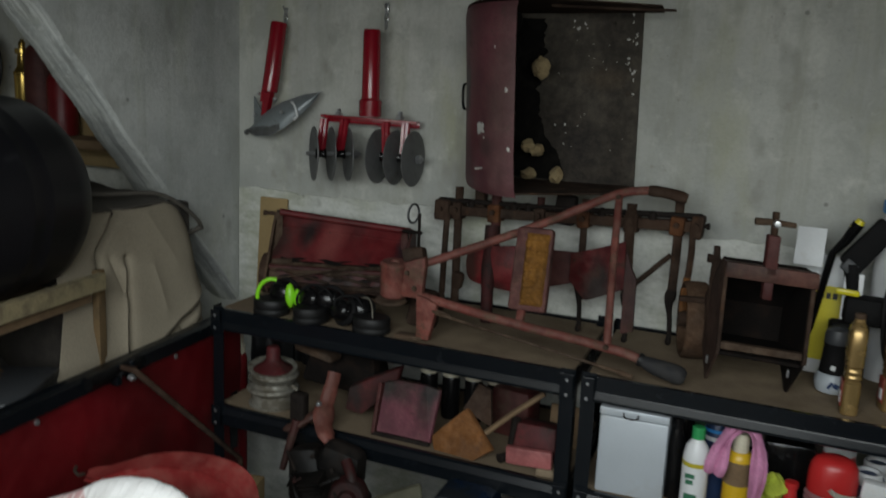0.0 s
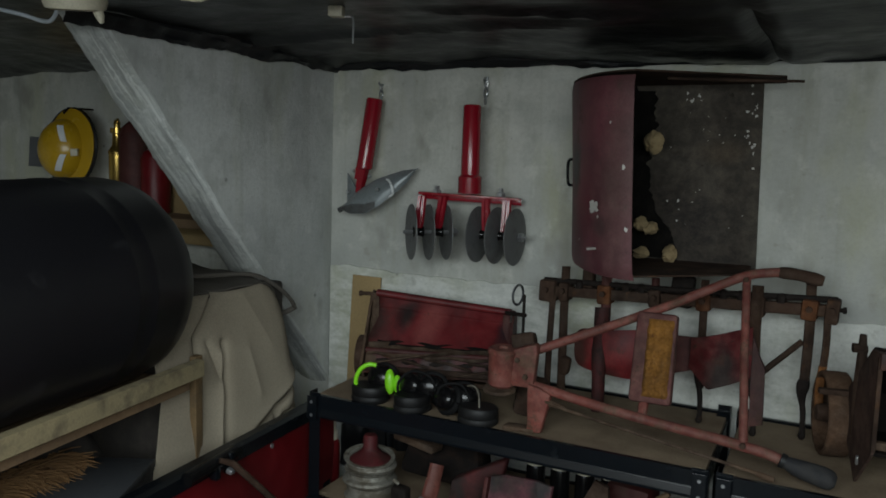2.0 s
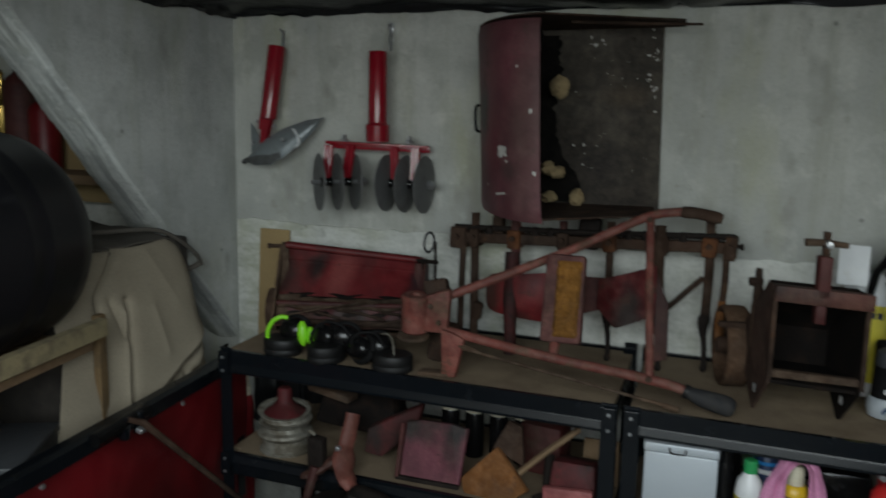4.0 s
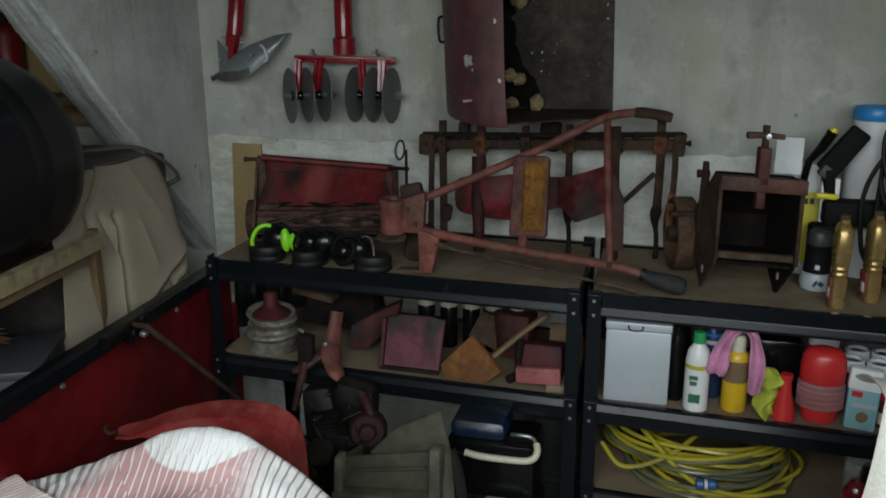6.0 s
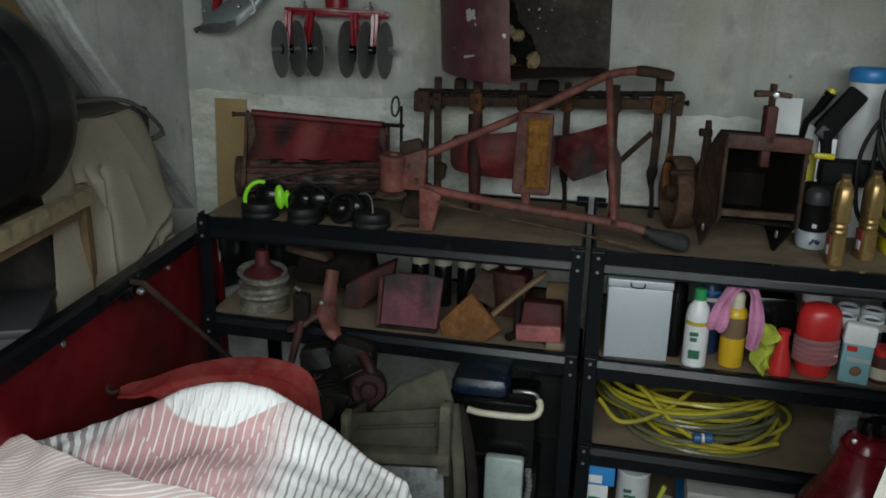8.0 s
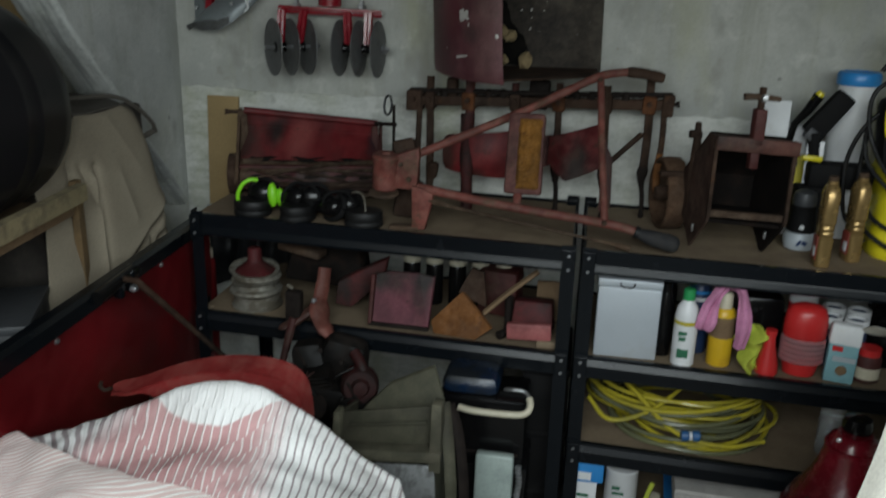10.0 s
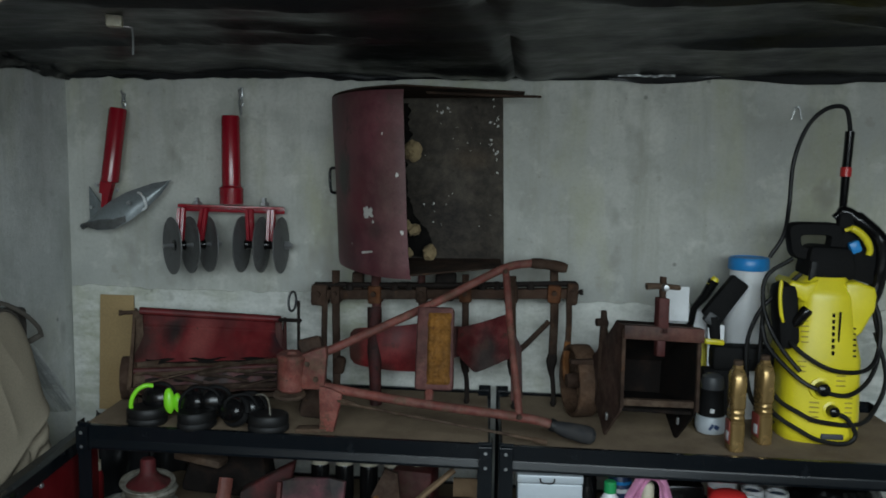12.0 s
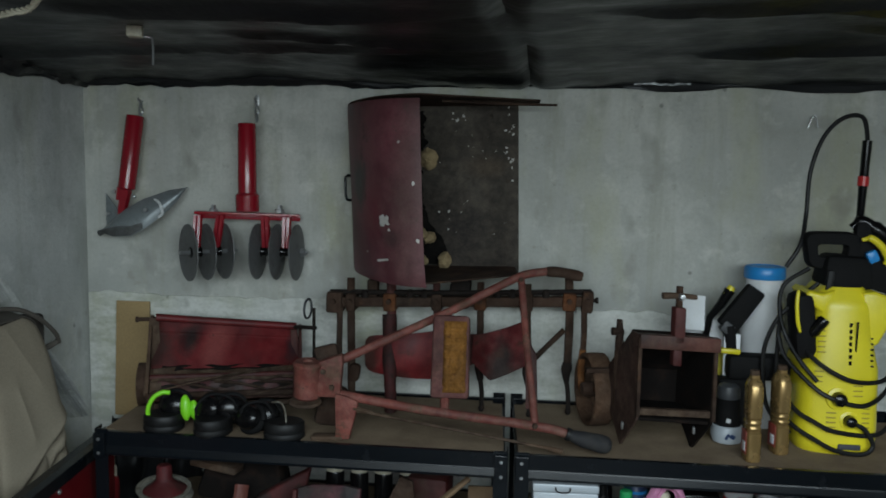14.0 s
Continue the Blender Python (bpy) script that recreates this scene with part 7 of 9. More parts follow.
def tin_box():
    t = thing("tin_box", (1.436, -0.42, Z2), "pale blue-grey tin box with a hinged lid", "tin")
    bm = B()
    box(bm, (1.436, -0.415, Z2 + 0.092), (0.152, 0.10, 0.184), turn(0, 0, 3), 0.004)
    part("body", bm, M["tin_grey"], t)
    bm = B()
    box(bm, (1.436, -0.415, Z2 + 0.195), (0.155, 0.103, 0.02), turn(0, 0, 3), 0.004)
    lid = part("lid", bm, M["tin_grey"], t)
    bm = B()
    tube(bm, curve_pts([(1.415, -0.47, Z2 + 0.199), (1.418, -0.474, Z2 + 0.19), (1.432, -0.474, Z2 + 0.188), (1.446, -0.473, Z2 + 0.19), (1.449, -0.47, Z2 + 0.199)], 4), 0.0018, 6)
    part("latch", bm, M["iron_dark"], lid, "small wire latch")


tin_box()


def bottle(name, x, y, z, prof, cap_prof, body_m, cap_m, label, bands=(), oval=1.0, group=""):
    t = thing(name, (x, y, z), label, "bottle", group)
    bm = B()
    lathe(bm, prof, at(x, y, z), 24, oval)
    body = part("body", bm, body_m, t)
    if cap_prof:
        bm = B()
        lathe(bm, cap_prof, at(x, y, z), 16)
        part("cap", bm, cap_m, t)
    for z0, z1, r, m, lab in bands:
        bm = B()
        lathe(bm, [(r, z0), (r, z1)], at(x, y, z), 24, oval)
        bmesh.ops.delete(bm, geom=[f for f in bm.faces if len(f.verts) > 4], context="FACES_ONLY")
        part("label_band", bm, m, body, lab)
    return t


def bars(parent, x, y, z, rows, material, label):
    """Unreadable print as plain bars, standing a hair proud of a curved front."""
    for dx, dz, w, h in rows:
        bm = B()
        box(bm, (x + dx, y, z + dz), (w, 0.003, h))
        part("print_bar", bm, material, parent, label, smooth=False)


wb = bottle("cleaner_bottle", 1.578, -0.452, Z2, [(0.026, 0.0), (0.0285, 0.003), (0.0285, 0.125), (0.024, 0.15), (0.013, 0.166), (0.012, 0.172)], [(0.0145, 0.168), (0.0145, 0.192), (0.012, 0.195), (0.0, 0.195)], M["white"], M["green"], "white cleaner bottle with a green cap and printed label", [(0.108, 0.118, 0.0289, M["hose_yellow"], "yellow label stripe")])
bars(wb, 1.575, -0.4795, Z2, [(-0.004, 0.088, 0.02, 0.010), (-0.004, 0.074, 0.016, 0.010), (0.0, 0.036, 0.026, 0.022)], M["green_dark"], "dark green print")
bottle("spray_can", 1.665, -0.425, Z2, [(0.028, 0.0), (0.0295, 0.003), (0.0295, 0.13), (0.026, 0.142), (0.02, 0.148)], [(0.018, 0.146), (0.018, 0.18), (0.012, 0.188), (0.0, 0.188)], M["can_amber"], M["cream"], "amber yellow spray can under a pink cloth", [(0.075, 0.128, 0.0299, M["wood"], "brown upper label")])
bottle("black_bottle", 1.528, -0.41, Z2, [(0.018, 0.0), (0.02, 0.003), (0.02, 0.13), (0.012, 0.165)], [(0.011, 0.165), (0.011, 0.19), (0.0, 0.191)], M["plastic_black"], M["plastic_black"], "slim black plastic bottle beside the tin", group="slim black bottles")
bottle("black_bottle", 1.535, -0.33, Z2, [(0.02, 0.0), (0.022, 0.003), (0.022, 0.15), (0.012, 0.185)], [(0.012, 0.185), (0.012, 0.205), (0.0, 0.206)], M["plastic_black"], M["red_plastic"], "slim black bottle with a red cap", group="slim black bottles")
bottle("blue_can", 1.61, -0.36, Z2, [(0.026, 0.0), (0.028, 0.003), (0.028, 0.17), (0.02, 0.185)], [(0.018, 0.185), (0.018, 0.205), (0.0, 0.206)], M["blue_dark"], M["white"], "dark blue aerosol can with pale stripes", [(0.14, 0.15, 0.0284, M["white"], "pale stripe"), (0.16, 0.168, 0.0284, M["blue"], "blue stripe")])
bottle("red_bottle", 1.775, -0.45, Z2, [(0.024, 0.0), (0.027, 0.004), (0.024, 0.03), (0.014, 0.07), (0.011, 0.10)], [(0.014, 0.1), (0.014, 0.112), (0.0, 0.114)], M["red_plastic"], M["red_plastic"], "red plastic funnel-necked bottle")
bottle("red_can", 1.865, -0.30, Z2, [(0.032, 0.0), (0.034, 0.003), (0.034, 0.165), (0.028, 0.178), (0.0, 0.18)], None, M["red_plastic"], None, "red aerosol can behind the ridged tub", [(0.14, 0.165, 0.0344, M["white"], "white label band")])
bottle("spice_jar", 2.002, -0.425, Z2, [(0.026, 0.0), (0.03, 0.004), (0.03, 0.06), (0.024, 0.07)], [(0.026, 0.068), (0.026, 0.085), (0.0, 0.086)], M["red_dull"], M["red_plastic"], "brown glass jar with a red lid", [(0.012, 0.04, 0.0304, M["cream"], "cream label")])
for x, y in ((1.924, -0.345), (1.982, -0.355), (1.945, -0.275), (2.002, -0.285)):
    jar = bottle("supplement_jar", x, y, Z2, [(0.024, 0.0), (0.026, 0.003), (0.026, 0.105)], [(0.0275, 0.1), (0.0285, 0.124), (0.027, 0.1275), (0.0225, 0.1275), (0.021, 0.118), (0.0, 0.118)], M["blue_dark"], M["white"], "navy plastic jar with a white ring lid", group="navy jars")
    bm = B()
    lathe(bm, [(0.0195, 0.1185), (0.0195, 0.1205), (0.0, 0.1207)], at(x, y, Z2), 20)
    part("lid_disc", bm, M["blue_dark"], jar, "navy disc in the lid")


def cloth(name, fn, nu, nv, material, label, thick=0.004):
    bm = B()
    surface(bm, fn, nu, nv, thick)
    return solo(name, bm, material, label, "cloth")


RAG = curve_pts([(1.618, -0.465, 0.775), (1.625, -0.468, 0.812), (1.635, -0.468, 0.848), (1.650, -0.458, 0.876), (1.672, -0.452, 0.886), (1.692, -0.458, 0.878), (1.704, -0.468, 0.84), (1.708, -0.472, 0.79), (1.704, -0.472, 0.735)], 6)


def pink_rag(u, v):
    k = u * (len(RAG) - 1)
    i = min(int(k), len(RAG) - 2)
    p = RAG[i].lerp(RAG[i + 1], k - i)
    d = (RAG[i + 1] - RAG[i]).normalized()
    wide = 0.034 * (0.6 + 0.4 * abs(2 * u - 1)) * (1 + 0.2 * math.sin(u * 17))
    side = Vector((-d.z, 0, d.x))
    return p + side * wide * (v - 0.5) + Vector((0, -0.006 * math.sin(v * 9 + u * 4) - 0.006 * math.sin(u * 23), 0))


cloth("pink_cloth", pink_rag, 42, 12, M["pink_cloth"], "pink microfibre cloth draped over the spray can", 0.006)


def lime_rag(u, v):
    a = (u - 0.5) * 2
    x = 1.735 + 0.03 * a * (0.7 + 0.4 * math.sin(v * 4)) + 0.008 * math.sin(v * 14)
    z = Z2 + 0.003 + 0.105 * (1 - v)
    y = -0.46 + 0.02 * math.cos(a * 3 + v * 5) - 0.012 * math.sin(v * 9) + 0.03 * (1 - v)
    return x, y, z


cloth("lime_cloth", lime_rag, 12, 18, M["lime_cloth"], "crumpled lime green cloth beside the can", 0.008)


def measuring_tub():
    t = thing("plastic_punnet", (1.85, -0.43, Z2), "red and clear ridged plastic food tub", "tub")
    m = at(1.852, -0.43, Z2)
    bm = B()
    lathe(bm, [(0.047, 0.098), (0.049, 0.102), (0.049, 0.135), (0.046, 0.158), (0.038, 0.172), (0.024, 0.178), (0.0, 0.179)], m, 30, 0.8)
    part("lid", bm, M["red_plastic"], t, "rounded red lid")
    prof = [(0.040, 0.034)]
    for k in range(5):
        prof += [(0.051, 0.038 + 0.0125 * k), (0.052, 0.042 + 0.0125 * k), (0.047, 0.046 + 0.0125 * k)]
    bm = B()
    lathe(bm, [*prof, (0.046, 0.099)], m, 30, 0.8)
    part("ridged_side", bm, M["clear_red"], t, "clear pink ridged side")
    bm = B()
    lathe(bm, [(0.030, 0.0), (0.036, 0.003), (0.040, 0.020), (0.042, 0.036), (0.0, 0.037)], m, 30, 0.8)
    part("base", bm, M["red_plastic"], t, "red base")


measuring_tub()


def wipes_pack():
    t = thing("wipes_packet", (1.936, -0.44, Z2), "teal packet with a white folded top", "packet")
    lean = turn(-3, 2, -6)
    c = Vector((1.936, -0.447, Z2))
    bm = B()
    box(bm, c + lean @ Vector((0, 0, 0.049)), (0.066, 0.036, 0.098), lean, 0.005, (1.0, 0.85))
    body = part("packet", bm, M["teal"], t)
    bm = B()
    box(bm, c + lean @ Vector((0, 0.001, 0.119)), (0.071, 0.040, 0.050), turn(0, 3, -6), 0.006, (0.96, 0.75))
    part("top_fold", bm, M["paper"], t, "white folded top")
    bm = B()
    lathe(bm, [(0.0, 0.003), (0.011, 0.002), (0.013, 0.0)][::-1], axis_m(c + lean @ Vector((0.002, -0.0185, 0.032)), (0, -1, 0)), 16)
    part("picture_spot", bm, M["wood"], body, "brown printed spot")
    bm = B()
    box(bm, c + lean @ Vector((-0.014, -0.018, 0.085)), (0.022, 0.003, 0.012), lean)
    part("red_mark", bm, M["red_plastic"], body, "red printed mark", smooth=False)
    bm = B()
    box(bm, c + lean @ Vector((0.004, -0.0185, 0.06)), (0.05, 0.003, 0.012), lean)
    part("pale_band", bm, M["tin_grey"], body, "pale printed band", smooth=False)


wipes_pack()
bm = B()
box(bm, (1.76, -0.28, Z2 + 0.075), (0.11, 0.12, 0.15), turn(0, 0, 5), 0.012)
solo("black_case", bm, M["plastic_black"], "black plastic case at the back of the shelf", "case")


def slumped_bag(name, x, y, z0, sx, sy, h, material, label):
    """A bunched plastic bag: a creased, lopsided heap."""
    bm = B()

    def fn(u, v):
        a = 2 * math.pi * u
        r = (1 - v**2.6) ** 0.5
        c, s = math.cos(a), math.sin(a)
        w = 1 + 0.14 * noise.noise(Vector((c * 2, s * 2, v * 3 + x))) + 0.10 * noise.noise(Vector((c * 6, s * 6, v * 7))) + 0.04 * noise.noise(Vector((c * 15, s * 15, v * 12)))
        return x + sx * r * w * c, y + sy * r * w * s, z0 + h * v

    surface(bm, fn, 64, 30)
    bmesh.ops.remove_doubles(bm, verts=bm.verts, dist=1e-5)
    return solo(name, bm, material, label, "bag")


slumped_bag("black_bag", 2.15, -0.23, Z2, 0.13, 0.13, 0.205, M["plastic_black"], "black plastic bag bunched at the back of the shelf")
slumped_bag("dark_bag", 2.20, -0.38, Z2, 0.075, 0.065, 0.12, M["blue_dark"], "dark blue plastic bag bunched on the shelf")
bm = B()
tube(bm, curve_pts([(2.045, -0.40, Z2 + 0.12), (2.06, -0.405, Z2 + 0.09), (2.085, -0.40, Z2 + 0.05), (2.09, -0.39, Z2 + 0.005)], 6), 0.003, 6)
solo("loose_wire", bm, M["grey_box"], "loose grey wire hanging over the dark bag", "wire")

# ---- third shelf ----


M["blue_dull"] = painted("scuffed_blue_plastic", (0.03, 0.12, 0.3), (0.2, 0.24, 0.28), 0.4, bump=0.03)


def hose_coil():
    t = thing("garden_hose", (1.62, -0.28, Z3), "coiled yellow and clear garden hose on the shelf", "hose")
    rnd = random.Random(11)
    for k in range(19):
        bm = B()
        rx, ry = rnd.uniform(0.16, 0.245), rnd.uniform(0.13, 0.20)
        cx, cy = 1.60 + rnd.uniform(-0.03, 0.035), -0.275 + rnd.uniform(-0.025, 0.02)
        z, tx, ty, ph = Z3 + 0.010 + 0.0062 * k, rnd.uniform(-0.04, 0.07), rnd.uniform(-0.09, 0.06), rnd.uniform(0, 6.28)
        pts = []
        for i in range(49):
            a = 2 * math.pi * i / 48
            x, y = rx * math.cos(a), ry * math.sin(a)
            pts.append((cx + x, cy + y, max(Z3 + 0.008, z + tx * x - ty * y + 0.008 * math.sin(2 * a + ph))))
        tube(bm, pts, 0.0058, 8, False)
        part("hose_loop", bm, M["hose_grey"] if k % 5 in (1, 3, 4) and k < 15 else M["hose_yellow"], t, "clear grey-green loop" if k % 5 in (1, 3, 4) and k < 15 else "")
    for pts in ([(1.36, -0.42, Z3 + 0.10), (1.42, -0.47, Z3 + 0.07), (1.52, -0.43, Z3 + 0.09), (1.62, -0.33, Z3 + 0.14), (1.70, -0.25, Z3 + 0.15)], [(1.40, -0.30, Z3 + 0.15), (1.47, -0.40, Z3 + 0.13), (1.58, -0.47, Z3 + 0.06), (1.70, -0.475, Z3 + 0.04), (1.80, -0.44, Z3 + 0.05)]):
        bm = B()
        tube(bm, curve_pts(pts, 8), 0.0058, 8)
        part("hose_loop", bm, M["hose_yellow"], t)
    bm = B()
    m = axis_m((1.618, -0.495, Z3 + 0.068), (1, 0.12, 0.05))
    lathe(bm, [(0.008, -0.024), (0.013, -0.022), (0.0135, -0.008), (0.0105, -0.005), (0.0105, 0.003), (0.0135, 0.006), (0.0135, 0.02), (0.009, 0.024)], m, 16)
    c = part("connector", bm, M["blue_dull"], t, "blue hose connector")
    bm = B()
    lathe(bm, [(0.0118, -0.004), (0.0118, 0.003)], m, 16)
    part("grey_ring", bm, M["white"], c, "pale ring")


hose_coil()


def clear_bottle():
    t = thing("water_bottle", (1.96, -0.36, Z3), "clear ribbed plastic bottle on the shelf", "bottle")
    bm = B()
    prof = [(0.026, 0.0), (0.03, 0.004)]
    for k in range(8):
        prof += [(0.03, 0.012 + k * 0.016), (0.027, 0.019 + k * 0.016)]
    lathe(bm, [*prof, (0.028, 0.15), (0.012, 0.185), (0.012, 0.195)], at(1.965, -0.36, Z3), 22)
    part("body", bm, M["clear"], t)
    bm = B()
    lathe(bm, [(0.0145, 0.192), (0.0145, 0.208), (0.0, 0.209)], at(1.965, -0.36, Z3), 14)
    part("cap", bm, M["white"], t)


clear_bottle()
# ---- lowest shelf ----
pt = bottle("paint_tin", 1.465, -0.43, Z4, [(0.042, 0.0), (0.043, 0.004), (0.042, 0.155), (0.044, 0.158), (0.044, 0.166), (0.038, 0.166), (0.036, 0.162), (0.0, 0.162)], None, M["white"], None, "white paint tin with a green print", [(0.018, 0.05, 0.0437, M["green_dark"], "dark green label band")])
bars(pt, 1.46, -0.4735, Z4, [(-0.008, 0.12, 0.02, 0.008), (-0.002, 0.104, 0.03, 0.006)], M["green_dark"], "dark green print")


def carton():
    t = thing("carton", (1.372, -0.44, Z4), "blue and white cardboard carton", "carton")
    bm = B()
    box(bm, (1.372, -0.44, Z4 + 0.06), (0.058, 0.05, 0.12), turn(0, 0, 4), 0.002)
    part("body", bm, M["paper"], t)
    bm = B()
    box(bm, (1.378, -0.44, Z4 + 0.148), (0.075, 0.055, 0.055), turn(0, 0, 4), 0.002)
    top = part("upper_box", bm, M["blue"], t, "blue upper box")
    bars(top, 1.375, -0.4695, Z4, [(-0.006, 0.14, 0.034, 0.022)], M["paper"], "white print panel")
    bars(t, 1.372, -0.4665, Z4, [(-0.004, 0.08, 0.03, 0.008), (0, 0.03, 0.04, 0.016)], M["green_dark"], "dark print")


carton()
bm = B()
tube(bm, curve_pts([(1.525, -0.46, Z4 + 0.004), (1.53, -0.45, Z4 + 0.08), (1.545, -0.44, Z4 + 0.13)], 5), 0.0066, 8)
solo("green_peg", bm, M["lime_cloth"], "thin lime green plastic strip on the shelf", "strip")
bottle("glass_jar", 1.555, -0.40, Z4, [(0.018, 0.0), (0.02, 0.003), (0.02, 0.05), (0.015, 0.06)], [(0.016, 0.06), (0.016, 0.07), (0, 0.071)], M["clear"], M["cream"], "small clear glass jar")
for k in range(5):
    bm = B()
    surface(bm, lambda u, v: (1.60 + 0.34 * u, -0.47 + 0.36 * v, Z4 + 0.086 + 0.014 * k + 0.006 * math.sin(u * 5 + k) * math.sin(v * 4)), 12, 8, 0.011)
    solo("newspaper", bm, M["newsprint"], "folded newspaper in a stack with dark print", "newspaper", "newspaper stack")
bm = B()
surface(bm, lambda u, v: (1.58 + 0.37 * u, -0.482 + 0.38 * v, Z4 + 0.07 + 0.006 * math.sin(u * 17) * math.sin(v * 11)), 30, 16)
surface_edge = [v for v in bm.verts if v.co.y < -0.48]
for v in surface_edge:
    v.co.z -= 0.065
bmesh.ops.solidify(bm, geom=list(bm.faces), thickness=0.003)
solo("blue_bag", bm, M["blue"], "blue plastic sheet under the newspapers", "bag")
bm = B()
box(bm, (1.765, -0.28, Z4 + 0.033), (0.34, 0.33, 0.064), None, 0.004)
solo("storage_box", bm, M["card"], "flat cardboard box on the lowest shelf", "box")
# ---- the recess beyond the fin wall ----


def fire_helmet():
    c = Vector((-1.108, -0.13, 1.553))
    t = thing("fire_helmet", c, "yellow firefighter helmet with reflective strips hung on the wall", "helmet")
    n = Vector((0.02, -1.0, 0.08)).normalized()
    m = axis_m(c, n)
    bm = B()
    prof = [(0.098 * math.cos(a), 0.085 * math.sin(a)) for a in (math.pi / 2 * k / 10 for k in range(11))]
    lathe(bm, [(r, z) for r, z in prof[:-1]] + [(0.0, 0.085)], m @ Matrix.Diagonal((1.0, 1.12, 1, 1)), 36)
    part("shell", bm, M["helmet"], t)
    bm = B()
    lathe(bm, [(0.09, 0.004), (0.118, -0.006), (0.13, -0.012), (0.128, -0.017), (0.09, -0.004)], m @ Matrix.Diagonal((0.94, 1.12, 1, 1)) @ Matrix.Translation((0.016, 0.008, 0)), 36)
    part("brim", bm, M["helmet"], t)
    bm = B()
    tube(bm, [m @ Vector((0.14 * math.cos(a) * 0.94 + 0.016, 0.142 * math.sin(a) + 0.008, -0.015)) for a in (2 * math.pi * k / 30 for k in range(31))], 0.006, 6, False)
    part("edge_trim", bm, M["rubber"], t, "black edge trim")
    for s in (1, -1):
        bm = B()

        def strip(u, v):
            a, b = (0.2 + 0.62 * u) * s, (v - 0.5) * 0.22 + 0.78 - 0.42 * u
            x, y = math.sin(b) * 0.1, math.sin(a) * 0.112
            z = 0.0875 * math.sqrt(max(0.02, 1 - (x / 0.1) ** 2 - (y / 0.112) ** 2))
            return m @ Vector((x, y, z + 0.001))

        surface(bm, strip, 8, 3, 0.001)
        part("reflective_strip", bm, M["paper"], t, "silver-white reflective strip")
    bm = B()
    surface(bm, lambda u, v: m @ Vector((-0.10 - 0.05 * v, -0.07 + 0.11 * u, 0.0 + 0.03 * v)), 6, 4, 0.003)
    part("visor", bm, M["grey_box"], t, "smoky grey visor")
    bm = B()
    box(bm, m @ Vector((0.092, -0.012, 0.03)), (0.024, 0.03, 0.026), turn(0, 0, 38), 0.002)
    part("badge", bm, M["cream"], t, "pale badge plate")
    bm = B()
    tube(bm, [c + Vector((0.0, 0.13, 0.15)), c + Vector((0.0, 0.02, 0.15)), c + Vector((0, 0.0, 0.13))], 0.004, 6)
    part("peg", bm, M["iron_dark"], t, "dark wall peg")


fire_helmet()


def upright_cylinder(name, x, y, r, z0, z1, material, neck, label, category):
    t = thing(name, (x, y, z0), label, category, "cylinders in the recess")
    bm = B()
    h = z1 - z0
    prof = [(r * 0.9, 0.0), (r, 0.006), (r, h * 0.84), (r * 0.8, h * 0.93), (r * 0.35, h)]
    if material == "brass":
        prof = [(r * 0.9, 0.0), (r, 0.006), (r, h * 0.68), (r * 1.08, h * 0.69), (r * 1.08, h * 0.71), (r * 0.9, h * 0.74), (r * 0.6, h * 0.79), (r * 0.55, h * 0.93), (r * 0.8, h * 0.94), (r * 0.8, h)]
    lathe(bm, prof, at(x, y, z0), 26)
    part("body", bm, M[material], t)
    bm = B()
    lathe(bm, [(r * 0.35, h), (r * 0.4, h + 0.02), (r * 0.2, h + 0.03), (0.0, h + 0.031)], at(x, y, z0), 14)
    tube(bm, [(x, y, z1 + 0.02), (x + r * 0.8, y - r * 0.6, z1 + 0.028)], 0.006, 8)
    part("valve", bm, M[neck], t)


upright_cylinder("brass_extinguisher", -0.865, -0.10, 0.03, 1.345, 1.635, "brass", "brass", "slim polished brass extinguisher in the recess", "extinguisher")
upright_cylinder("fire_extinguisher", -0.775, -0.10, 0.055, 1.345, 1.66, "red_dull", "iron_dark", "old dark red fire extinguisher in the recess", "extinguisher")
upright_cylinder("fire_extinguisher", -0.655, -0.12, 0.05, 1.345, 1.57, "red_sheet", "iron_dark", "deep red fire extinguisher in the recess", "extinguisher")
bm = B()
box(bm, (-0.7, -0.11, 1.33), (0.75, 0.22, 0.03), None, 0.003)
solo("wall_shelf", bm, M["wood"], "plain wooden wall shelf in the recess", "shelf")
bm = B()
box(bm, (-0.47, -0.05, 1.52), (0.38, 0.012, 0.56), turn(-3, 0, 0), 0.001)
solo("leaning_cardboard", bm, M["card"], "tan cardboard panel leaning in the recess", "cardboard")

# ---- storage rack, drum and tarpaulin ----


def rack_x(y):
    return 0.176 + (-0.787 - y) * 0.172


M["rack_post"] = painted("weathered_post", (0.20, 0.13, 0.065), (0.10, 0.07, 0.04), 0.85, 0, (0.45, 0.7), 16, spec=0.2)


